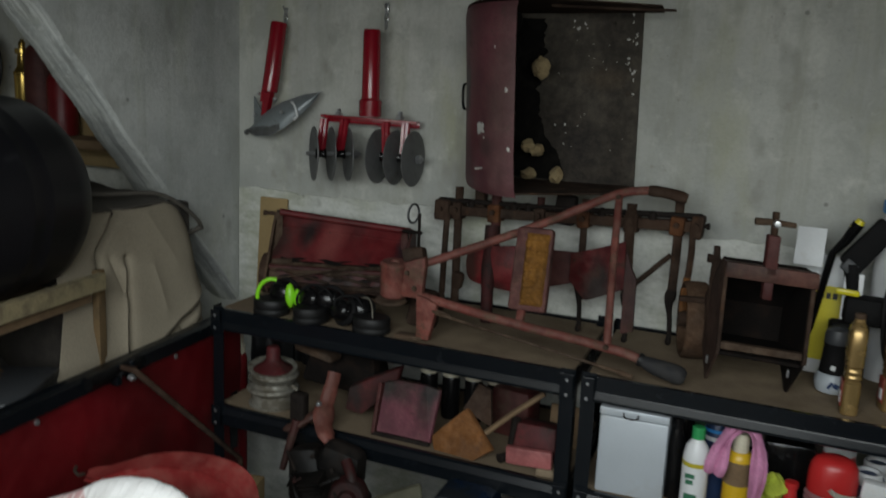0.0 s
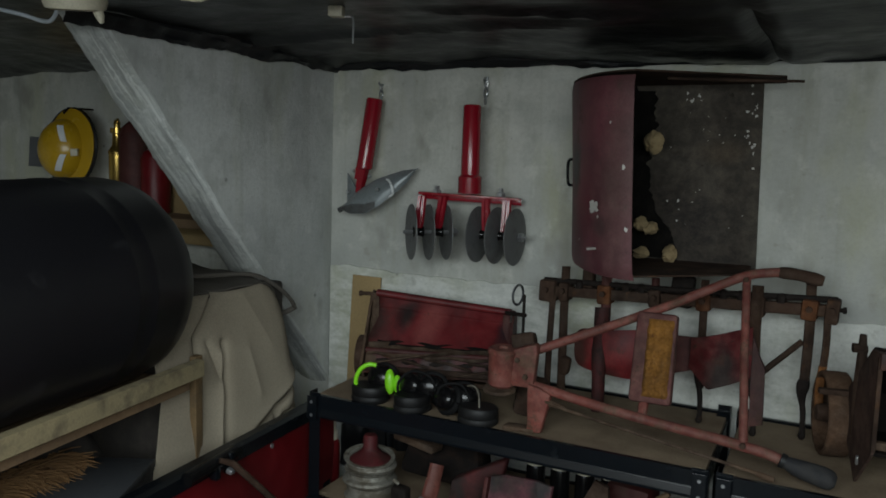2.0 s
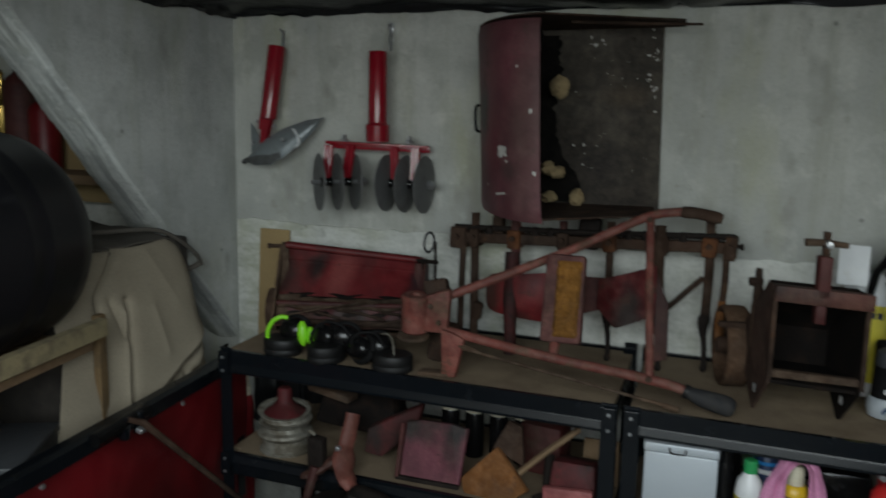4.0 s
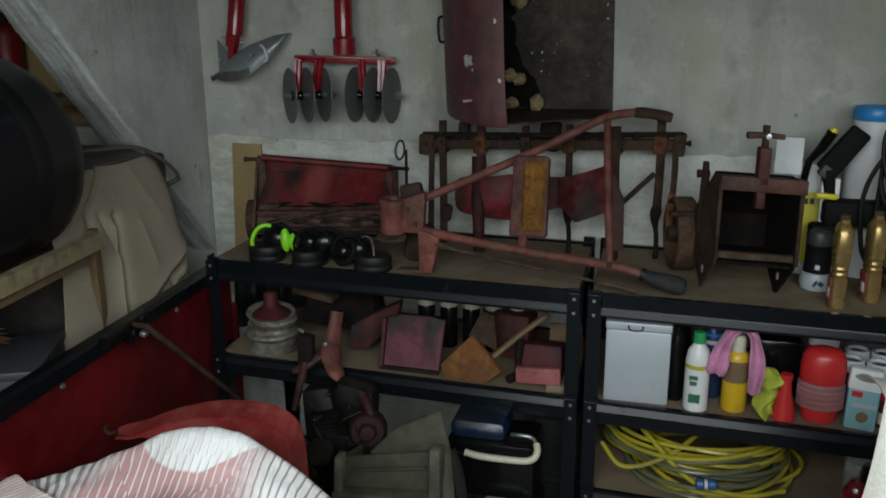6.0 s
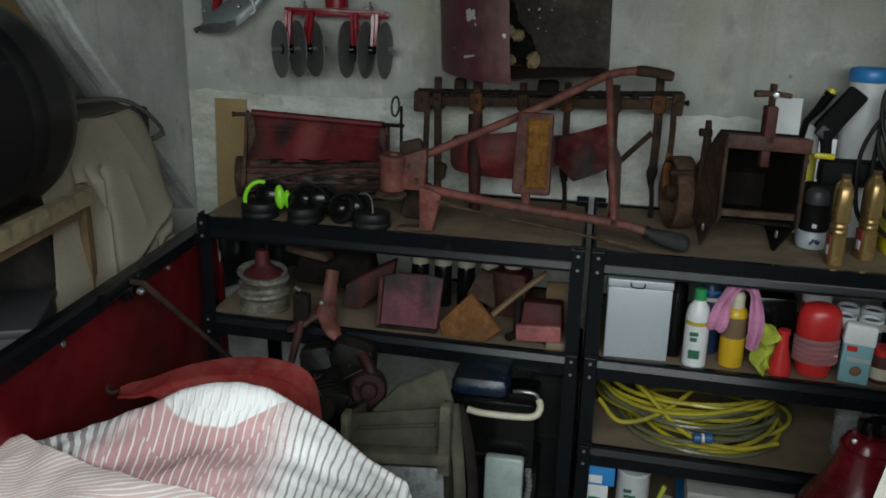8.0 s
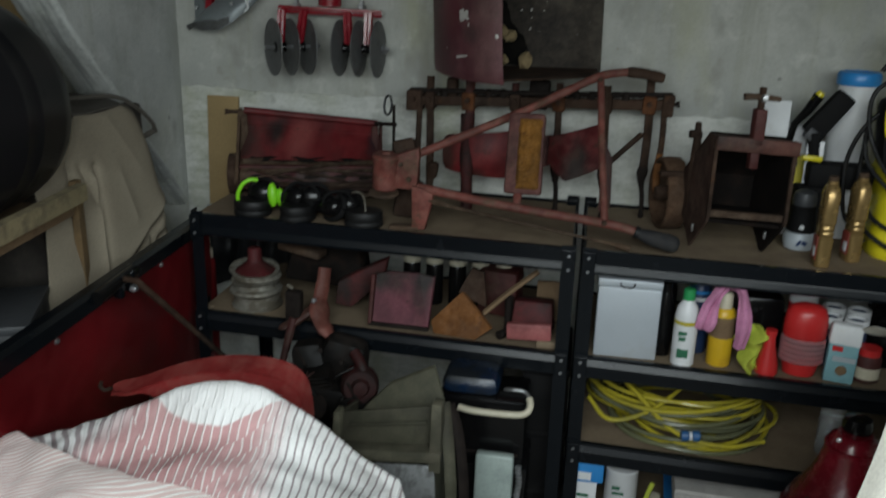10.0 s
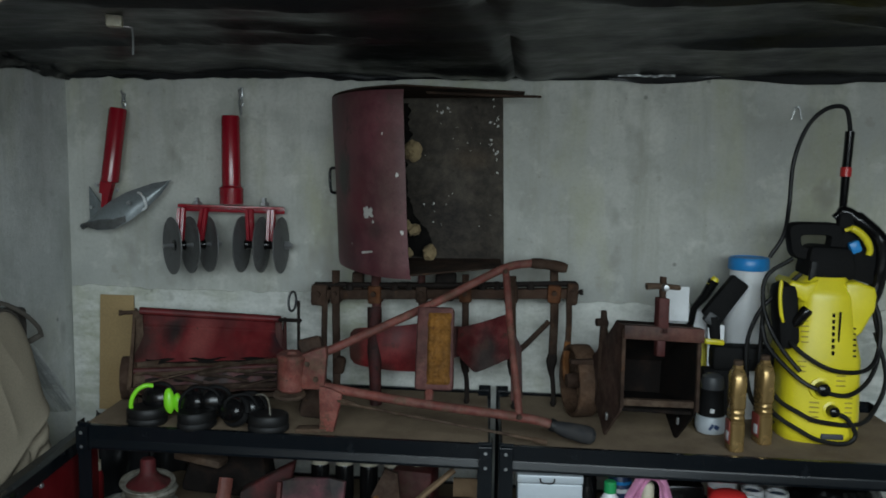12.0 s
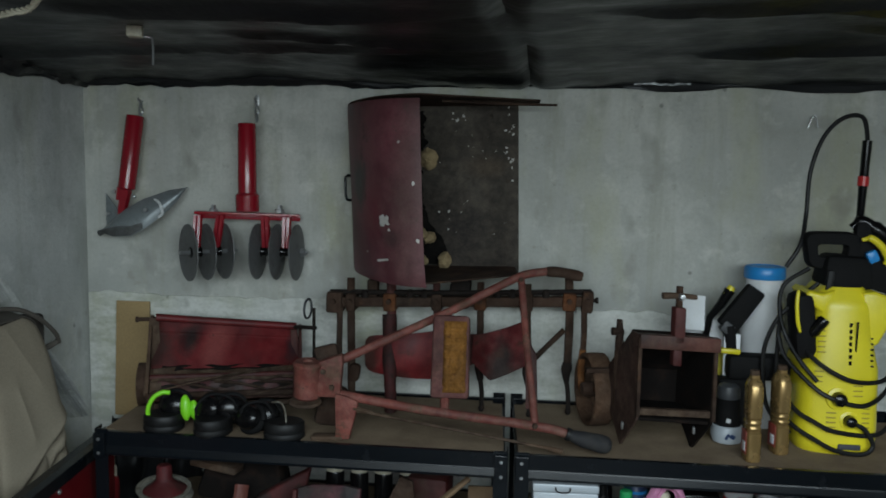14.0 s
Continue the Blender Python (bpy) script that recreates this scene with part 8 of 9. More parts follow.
def storage_rack():
    t = thing("storage_rack", (0.0, -1.2, 0), "old yellowish painted timber storage rack beside the wall", "rack")
    for y0, y1, dx in ((-0.765, -1.75, 0.0), (-0.765, -1.75, -0.55)):
        bm = B()
        slab(bm, [(rack_x(y0) + dx - 0.012, y0, 1.044), (rack_x(y0) + dx + 0.012, y0, 1.044), (rack_x(y0) + dx + 0.012, y0, 1.083), (rack_x(y0) + dx - 0.012, y0, 1.083)], (rack_x(y1) - rack_x(y0), y1 - y0, 0))
        part("side_rail", bm, M["rack_wood"], t, smooth=False)
    for y in (-0.765, -1.72):
        for dx in (0.0, -0.55):
            bm = B()
            box(bm, (rack_x(y) + dx - 0.036, y + (0.022 if y > -1 else 0), 0.541), (0.019, 0.028, 1.082), turn(0, 0, 9), 0.002)
            part("post", bm, M["rack_post"], t, "brown weathered post", smooth=False)
    for z, m in ((1.03, "wood"), (0.69, "wood")):
        bm = B()
        slab(bm, [(rack_x(-0.79) - 0.015, -0.79, z), (rack_x(-1.72) - 0.015, -1.72, z), (rack_x(-1.72) - 0.55, -1.72, z), (rack_x(-0.79) - 0.55, -0.79, z)], (0, 0, -0.018))
        part("deck", bm, M[m], t, "dark wooden deck", smooth=False)
    bm = B()
    lathe(bm, [(0.0, 0.005), (0.006, 0.004), (0.007, 0.0)][::-1], axis_m((rack_x(-0.765) + 0.0, -0.79, 1.06), (0.8, -0.5, 0)), 8)
    part("bolt", bm, M["zinc"], t, "bolt head")


storage_rack()


M["drum"] = painted("scuffed_black_plastic", (0.007, 0.007, 0.009), (0.02, 0.02, 0.022), 0.40, 0, (0.6, 0.78), 9, bump=0.06, spec=0.36)


def black_drum():
    a, b = Vector((-0.015, -0.84, 1.272)), Vector((0.14, -1.72, 1.272))
    t = thing("plastic_drum", (0.07, -1.3, 1.075), "large black plastic drum lying on the storage rack", "drum")
    L = (b - a).length
    R = 0.238
    prof = [(0.0, 0.02), (0.13, 0.015), (0.18, 0.0), (R - 0.022, 0.012), (R - 0.006, 0.04), (R, 0.08)]
    for z in (0.17, 0.23):
        prof += [(R, z - 0.01), (R + 0.0015, z - 0.004), (R + 0.0015, z + 0.004), (R, z + 0.01)]
    prof += [(R, L - 0.1), (R - 0.004, L - 0.055), (R - 0.02, L - 0.02), (0.18, L), (0.0, L - 0.01)]
    bm = B()
    lathe(bm, prof, axis_m(a, b - a), 56)
    part("body", bm, M["drum"], t)
    bm = B()
    m = axis_m(a + Vector((0.02, 0.0, 0.0)), a - b)
    lathe(bm, [(0.035, -0.02), (0.035, 0.006), (0.03, 0.012), (0.0, 0.012)], m @ Matrix.Translation((0.1, 0.05, 0)), 18)
    part("bung", bm, M["plastic_black"], t)


black_drum()


def tarpaulin():
    t = thing("covered_box", (0.0, -0.5, 0.0), "tall crate covered with a creased tan canvas tarpaulin", "tarpaulin")
    bm = B()

    # creases as lines on the front: (y, z) ends, depth and width; a minus folds inwards
    creases = (
        ((-0.587, 1.21), (-0.69, 1.11), -0.020, 0.020), ((-0.69, 1.11), (-0.70, 1.05), -0.016, 0.016), ((-0.62, 1.21), (-0.72, 1.12), 0.012, 0.022),
        ((-0.602, 1.08), (-0.648, 0.82), -0.024, 0.011), ((-0.625, 1.06), (-0.672, 0.82), 0.014, 0.018), ((-0.655, 1.09), (-0.64, 1.0), -0.012, 0.014),
        ((-0.30, 0.925), (-0.438, 0.868), -0.022, 0.013), ((-0.438, 0.868), (-0.58, 0.80), -0.020, 0.013), ((-0.31, 0.955), (-0.58, 0.835), 0.012, 0.022),
        ((-0.30, 0.87), (-0.40, 0.84), -0.016, 0.011), ((-0.40, 0.84), (-0.47, 0.79), -0.016, 0.011), ((-0.43, 0.86), (-0.455, 0.80), -0.012, 0.010),
        ((-0.33, 0.845), (-0.37, 0.78), -0.014, 0.012), ((-0.50, 1.19), (-0.43, 1.05), 0.006, 0.05), ((-0.52, 1.05), (-0.50, 0.93), 0.006, 0.03),
    )

    def crease(y, z):
        total = 0.0
        for (ya, za), (yb, zb), depth, wide in creases:
            dy, dz = yb - ya, zb - za
            k = min(1.0, max(0.0, ((y - ya) * dy + (z - za) * dz) / (dy * dy + dz * dz)))
            d2 = (y - ya - k * dy) ** 2 + (z - za - k * dz) ** 2
            total += depth * math.exp(-math.sqrt(d2 + 1e-6) / (wide * 0.9))
            if depth < -0.013:
                total -= 0.030 * math.exp(-d2 / (0.40 * wide) ** 2)
        return total

    def front(u, v):
        y0 = -0.84 - 0.24 * max(0.0, v - 0.3)
        y = y0 + (-0.27 - y0) * u
        top = 1.225 - 0.02 * math.sin(u * 3) - 0.13 * max(0, (u - 0.74) / 0.26) ** 1.6
        z = top - (top - 0.42) * v
        x = 0.055 + 0.075 * min(1, v * 2.2) ** 0.6 - 0.075 * max(0, (u - 0.8) / 0.2) ** 2 + 0.03 * v
        return x + crease(y, z) + wob(y * 6, z * 5, 1, 1.0, 0.007), y + wob(y * 6, z * 7, 7, 1.0, 0.005), z

    surface(bm, front, 220, 200, 0.003)
    part("canvas_front", bm, M["canvas"], t)
    bm = B()

    def top(u, v):
        p = Vector(front(u, 0.0))
        return p.x + 0.004 - 0.42 * v, p.y + 0.05 * v, p.z + 0.006 + 0.018 * math.sin(v * 2.4) + 0.010 * math.sin((u * 3 + v * 2) * 5) * v + 0.008 * noise.noise(Vector((u * 6, v * 6, 2)))

    surface(bm, top, 30, 16, 0.004)
    part("canvas_top", bm, M["canvas_dark"], t, "darker grey canvas top flap")
    bm = B()
    tube(bm, curve_pts([(-0.12, -0.70, 1.25), (0.0, -0.60, 1.246), (0.055, -0.46, 1.24), (0.075, -0.38, 1.205), (0.072, -0.30, 1.15), (0.06, -0.262, 1.115)], 6), 0.006, 8)
    part("rolled_hem", bm, M["canvas_dark"], t, "dark rolled hem")
    bm = B()
    tube(bm, curve_pts([(0.06, -0.262, 1.12), (0.05, -0.30, 1.108), (0.052, -0.34, 1.112)], 4), 0.008, 8)
    part("tie_end", bm, M["canvas_dark"], t, "dark tie end")
    bm = B()
    box(bm, (-0.16, -0.52, 0.6), (0.40, 0.46, 1.2), None, 0.01)
    part("crate", bm, M["shade_cloth"], t, "crate wrapped in dark sacking under the canvas")


tarpaulin()


def dark_sack(x, y, z0, sx, sy, h, label):
    """A slumped sack: a rounded, wrinkled heap."""
    bm = B()

    def fn(u, v):
        a, k = 2 * math.pi * u, v
        r = math.sin(math.pi * (0.12 + 0.88 * (1 - k)) * 0.5) if k > 0.5 else 1.0 - 0.06 * (1 - 2 * k)
        r = (1 - k**3) ** 0.5
        c, s = math.cos(a), math.sin(a)
        w = 1 + 0.10 * noise.noise(Vector((c * 2, s * 2, k * 3 + x))) + 0.05 * noise.noise(Vector((c * 6, s * 6, k * 8)))
        return x + sx * r * w * c, y + sy * r * w * s, z0 + h * k

    surface(bm, fn, 40, 24)
    bmesh.ops.remove_doubles(bm, verts=bm.verts, dist=1e-5)
    return solo("sack", bm, M["shade_cloth"], label, "sack", "sacks on the rack")


dark_sack(-0.12, -0.98, 0.692, 0.15, 0.14, 0.27, "slumped dark brown sack on the lower rack deck")
dark_sack(-0.28, -1.25, 0.692, 0.14, 0.18, 0.29, "slumped dark brown sack on the lower rack deck")


def steel_case():
    t = thing("steel_case", (0.1, -1.08, 0.69), "grey steel tool case on the lower rack deck", "case")
    bm = B()
    box(bm, (0.10, -1.04, 0.77), (0.22, 0.24, 0.16), turn(0, 0, 28), 0.004)
    part("body", bm, M["grey_box"], t)
    bm = B()
    box(bm, (0.10, -1.04, 0.858), (0.228, 0.248, 0.02), turn(0, 0, 28), 0.004)
    part("lid", bm, M["grey_box"], t)


steel_case()


def yard_brush():
    t = thing("yard_brush", (0.02, -1.2, 0.69), "old broom head with tangled brown bristles", "brush")
    a, b = Vector((0.02, -1.02, 0.885)), Vector((0.06, -1.32, 0.895))
    bm = B()
    box(bm, (a + b) / 2 - Vector((0.02, 0, 0.02)), (0.05, 0.32, 0.04), turn(0, 0, 7), 0.008)
    part("block", bm, M["wood"], t)
    bm = B()
    rnd = random.Random(2)
    for _ in range(700):
        p = a.lerp(b, rnd.random()) + Vector((rnd.uniform(-0.02, 0.02), 0, rnd.uniform(-0.02, 0.02)))
        d = Vector((rnd.uniform(0.5, 1.0), rnd.uniform(-0.3, 0.9), rnd.uniform(-0.5, 0.3))).normalized()
        q = p + d * rnd.uniform(0.04, 0.09)
        tube(bm, [p, p.lerp(q, 0.6) + Vector((0, 0, rnd.uniform(0, 0.008))), q], [0.0022, 0.0018, 0.0008], 3, False)
    tagged(part("bristles", bm, M["bristle"], t, "tangled brown bristles"), kind="stuff")


yard_brush()

# ---- red panel with its black rail ----


def rail_x(y):
    return 0.246 + (-0.484 - y) * 0.1154


def trailer_side():
    t = thing("trailer_side", (rail_x(-0.9), -0.9, 0), "deep red sheet metal trailer side with a black top rail", "trailer")
    y0, y1 = -0.30, -1.75
    bm = B()

    def sheet(u, v):
        y = y0 + (y1 - y0) * u
        return rail_x(y) + 0.004 + 0.004 * math.sin(v * 9) + wob(y, v, 0, 3, 0.003), y, 0.868 - 0.60 * v

    surface(bm, sheet, 40, 16, 0.003)
    part("panel", bm, M["red_sheet"], t)
    bm = B()
    slab(bm, [(rail_x(y0) - 0.018, y0, 0.862), (rail_x(y0) + 0.02, y0, 0.862), (rail_x(y0) + 0.02, y0, 0.893), (rail_x(y0) + 0.004, y0, 0.897), (rail_x(y0) - 0.018, y0, 0.897)], (rail_x(y1) - rail_x(y0), y1 - y0, 0))
    part("top_rail", bm, M["steel_black"], t, "black top rail", smooth=False)
    for y in (-0.33, -1.7):
        bm = B()
        box(bm, (rail_x(y) - 0.012, y, 0.44), (0.03, 0.04, 0.88), turn(0, 0, 6), 0.002)
        part("stanchion", bm, M["steel_black"], t, smooth=False)
    bm = B()
    ya, yb = -0.80, -0.97
    tube(bm, [(rail_x(ya) + 0.028, ya, 0.893), (rail_x(yb) + 0.028, yb, 0.889)], 0.0155, 14)
    latch = part("latch_tube", bm, M["plastic_black"], t, "black latch tube")
    for dy in (0.0, -0.045):
        bm = B()
        box(bm, (rail_x(-0.84) + 0.034, -0.83 + dy, 0.88), (0.02, 0.018, 0.05), turn(0, 0, 6), 0.004)
        part("latch_clip", bm, M["steel_black"], latch)
    bm = B()
    box(bm, (rail_x(-0.84) + 0.05, -0.842, 0.868), (0.016, 0.02, 0.012), turn(0, 20, 6), 0.003)
    part("latch_pin", bm, M["zinc"], latch, "bright latch pin")
    for y in (-0.62, -1.1):
        bm = B()
        lathe(bm, [(0.0, 0.004), (0.006, 0.003), (0.007, 0.0)][::-1], axis_m((rail_x(y) + 0.008, y, 0.845), (1, 0, 0)), 8)
        part("rivet", bm, M["zinc"], t, "bright rivet")


trailer_side()
bm = B()
tube(bm, [(rail_x(-0.86) + 0.045, -0.875, 0.902), (rail_x(-0.86) + 0.06, -0.85, 0.89), (0.378, -0.49, 0.53), (0.385, -0.46, 0.0)], [0.006, 0.008, 0.0075, 0.007], 8)
solo("iron_rod", bm, M["rust"], "long rusty iron rod propped on the trailer rail", "rod")
bm = B()
box(bm, (0.42, -0.66, 0.27), (0.22, 0.16, 0.54), turn(0, 0, 12), 0.004)
solo("cardboard_box", bm, M["card"], "tall brown cardboard box on the floor", "box")

# ---- in front of the shelves ----


def mudguard():
    t = thing("mudguard", (0.63, -1.03, 0.0), "dusty red steel mudguard of an old garden tractor", "mudguard")
    arc = [(0.402, 0.732), (0.43, 0.746), (0.475, 0.762), (0.572, 0.806), (0.674, 0.835), (0.76, 0.841), (0.815, 0.828), (0.842, 0.79), (0.85, 0.70), (0.852, 0.55)]
    pts = curve_pts([(x, 0, z) for x, z in arc], 5)
    bm = B()
    surface(bm, lambda u, v: (pts[round(u * (len(pts) - 1))].x, -1.09 + 0.05 * v + 0.04 * max(0.0, 1 - u * 4) * (1 - v), pts[round(u * (len(pts) - 1))].z - 0.012 * (1 - v)), len(pts) - 1, 6, 0.003)
    part("top_sheet", bm, M["red_sheet_dusty"], t, "red top sheet with a dusty film")
    bm = B()

    def skirt(u, v):
        p = pts[round(u * (len(pts) - 1))]
        lo = max(0.45, p.z - 0.30)
        return p.x + 0.0, -1.091 - 0.004 * math.sin(v * 2) + 0.04 * max(0.0, 1 - u * 4), p.z - 0.015 - (p.z - 0.015 - lo) * v * min(1, max(0.02, u * 2.2 - 0.55))

    surface(bm, skirt, len(pts) - 1, 8, 0.003)
    part("side_skirt", bm, M["red_sheet_dusty"], t)
    bm = B()
    tube(bm, curve_pts([(0.41, -1.06, 0.733), (0.394, -1.06, 0.727), (0.384, -1.06, 0.734), (0.388, -1.06, 0.744)], 4), 0.004, 8)
    part("curled_lip", bm, M["rust"], t, "curled rusty lip")
    for x in (0.5, 0.8):
        bm = B()
        box(bm, (x, -1.03, 0.375), (0.03, 0.03, 0.75), None, 0.002)
        part("stay", bm, M["iron_dark"], t, smooth=False)


M["red_sheet_dusty"] = aged("dusty_red_paint", (0.27, 0.02, 0.02), (0.12, 0.05, 0.035), 0.1, 0.1, 0.3, 1.0, 0.6)
mudguard()

RIDGE = [(0.15, 0.64), (0.358, 0.728), (0.488, 0.784), (0.655, 0.865), (0.775, 0.914), (0.855, 0.920), (0.921, 0.888), (0.996, 0.839), (1.061, 0.798), (1.14, 0.752)]


def ridge(x):
    return float(np.interp(x, [a for a, _ in RIDGE], [b for _, b in RIDGE]))


def striped_cover():
    t = thing("striped_cover", (0.65, -1.5, 0.0), "white cotton cover with mauve stripes draped over a seat", "cloth")
    bm = B()

    def drape(u, v):
        x = 0.12 + 1.03 * u + 0.02 * math.sin(v * 5 + u * 3)
        y = -1.19 - 0.72 * v
        r = 0.25 * ridge(x - 0.05) + 0.5 * ridge(x) + 0.25 * ridge(x + 0.05)
        back = max(0.0, (y + 1.29) / 0.10)
        front = max(0.0, (-1.31 - y) / 0.6)
        flat = 0.60 + 0.31 * u
        z = r * (1 - min(1, front * 1.7)) + flat * min(1, front * 1.7) - 0.30 * back**1.4
        dip = math.exp(-(((x - 0.76) / 0.14) ** 2)) * math.exp(-(((y + 1.40) / 0.055) ** 2))
        z -= 0.028 * dip
        z += 0.010 * math.sin(x * 26 + y * 14) * min(1, front * 3) * (0.4 + 0.6 * abs(noise.noise(Vector((x * 4, y * 4, 2)))))
        z += 0.012 * noise.noise(Vector((x * 7, y * 9, 5))) + 0.005 * noise.noise(Vector((x * 22, y * 22, 1)))
        z -= 0.45 * max(0, (u - 0.955) / 0.045) ** 1.5
        return x, y, z

    surface(bm, drape, 130, 90, 0.0025, True)
    part("cover", bm, M["cloth_stripe"], t)
    bm = B()

    def flap(u, v):
        # rows run along the weave; the folded edge cuts across them
        y = -1.29 - 0.47 * v + 0.006 * math.sin(u * 14)
        far = float(np.interp(-y, (1.285, 1.388, 1.435, 1.460, 1.485, 1.496, 1.518, 1.60), (0.36, 0.523, 0.624, 0.694, 0.750, 0.788, 0.863, 1.05)))
        x = 0.14 + (far - 0.14) * u
        p = Vector(drape((x - 0.12) / 1.03, min(1, max(0, (-1.19 - y) / 0.72))))
        return x, y, p.z + 0.010 + 0.003 * math.sin(u * 8 + v * 5)

    surface(bm, flap, 80, 40, 0.0025, True)
    part("folded_corner", bm, M["pink_plain"], t, "folded-over pale pink edge with cream bands")
    bm = B()
    box(bm, (0.64, -1.56, 0.30), (0.86, 0.50, 0.60), None, 0.02)
    part("seat_block", bm, M["wood"], t, "wooden bench under the cover")


striped_cover()


M["oily"] = painted("oily_black", (0.004, 0.0036, 0.0034), (0.012, 0.008, 0.006), 0.55, 0, (0.45, 0.65), 14, bump=0.4, spec=0.25)

M["cover_red"] = aged("oily_cover_paint", (0.045, 0.007, 0.007), (0.014, 0.008, 0.006), 0.85, 0.4, 0.03, 2.5, 0.6, 0.3)


def old_engine():
    t = thing("petrol_engine", (0.74, -0.62, 0.0), "small dark oily petrol engine with a red exhaust bend", "engine")
    bm = B()
    box(bm, (0.745, -0.60, 0.50), (0.15, 0.12, 0.15), turn(0, 8, 5), 0.012)
    part("crankcase", bm, M["oily"], t)
    for k in range(7):
        bm = B()
        box(bm, (0.700 - 0.003 * k, -0.625, 0.548 + 0.0095 * k), (0.082 - 0.004 * (k % 2), 0.075, 0.004), turn(8, -10, 14), 0.001)
        part("cooling_fin", bm, M["oily"], t, smooth=False)
    bm = B()
    lathe(bm, [(0.0, 0.026), (0.018, 0.024), (0.024, 0.012), (0.040, 0.012), (0.047, 0.004), (0.049, -0.03)][::-1], axis_m((0.808, -0.640, 0.588), (0.35, -0.9, 0.15)), 26)
    part("flywheel_cover", bm, M["cover_red"], t, "sooty dark red flywheel cover")
    rnd = random.Random(5)
    for k in range(9):
        bm = B()
        a = Vector((0.665 + 0.15 * rnd.random(), -0.655 - 0.03 * rnd.random(), 0.50 + 0.14 * rnd.random()))
        b = a + Vector((rnd.uniform(-0.05, 0.05), rnd.uniform(-0.02, 0.02), rnd.uniform(-0.06, 0.05)))
        tube(bm, curve_pts([a, a.lerp(b, 0.5) + Vector((rnd.uniform(-0.02, 0.02), -0.015, rnd.uniform(-0.02, 0.02))), b], 5), rnd.choice((0.003, 0.004, 0.006)), 7)
        part("linkage", bm, M[rnd.choice(("oily", "oily", "iron_dark", "red_sooty"))], t, "bent oily linkage")
    bm = B()
    tube(bm, curve_pts([(0.66, -0.66, 0.62), (0.70, -0.70, 0.60), (0.72, -0.69, 0.55), (0.69, -0.67, 0.50)], 6), 0.006, 8)
    part("fuel_pipe", bm, M["oily"], t, "oily bent fuel pipe")
    bm = B()
    tube(bm, [(0.66, -0.56, 0.57), (0.63, -0.60, 0.60), (0.625, -0.58, 0.63)], [0.02, 0.014, 0.009], 10)
    part("control_arm", bm, M["red_dull"], t, "dark red control arm")
    bm = B()
    box(bm, (0.745, -0.60, 0.2125), (0.13, 0.10, 0.425), None, 0.01)
    part("mount", bm, M["iron_dark"], t, smooth=False)
    bm = B()
    lathe(bm, [(0.03, 0.0), (0.036, 0.01), (0.036, 0.08), (0.02, 0.09), (0.0, 0.09)], axis_m((0.70, -0.66, 0.50), (0.1, -0.5, 0.5)), 16)
    part("carburettor", bm, M["iron_dark"], t)
    bm = B()
    box(bm, (0.735, -0.545, 0.622), (0.14, 0.09, 0.11), turn(6, 14, 8), 0.03, (0.8, 0.8))
    part("fuel_tank", bm, M["oily"], t, "sooty black fuel tank")
    bm = B()
    box(bm, (0.655, -0.57, 0.585), (0.10, 0.10, 0.15), turn(-8, -10, 12), 0.02, (0.8, 0.8))
    part("air_cleaner", bm, M["oily"], t, "oily black air cleaner")
    bm = B()
    tube(bm, curve_pts([(0.78, -0.60, 0.66), (0.81, -0.625, 0.63), (0.815, -0.64, 0.58), (0.79, -0.65, 0.54)], 6), 0.014, 10)
    part("exhaust_bend", bm, M["cover_red"], t, "dark red exhaust bend")
    for x, z in ((0.70, 0.665), (0.755, 0.64), (0.68, 0.60), (0.725, 0.575)):
        bm = B()
        lathe(bm, [(0.0, 0.008), (0.006, 0.006), (0.007, 0.0)][::-1], axis_m((x, -0.625, z), (0.2, -1, 0.3)), 8)
        part("bolt", bm, M["iron_dark"], t, "dull bolt head")


old_engine()


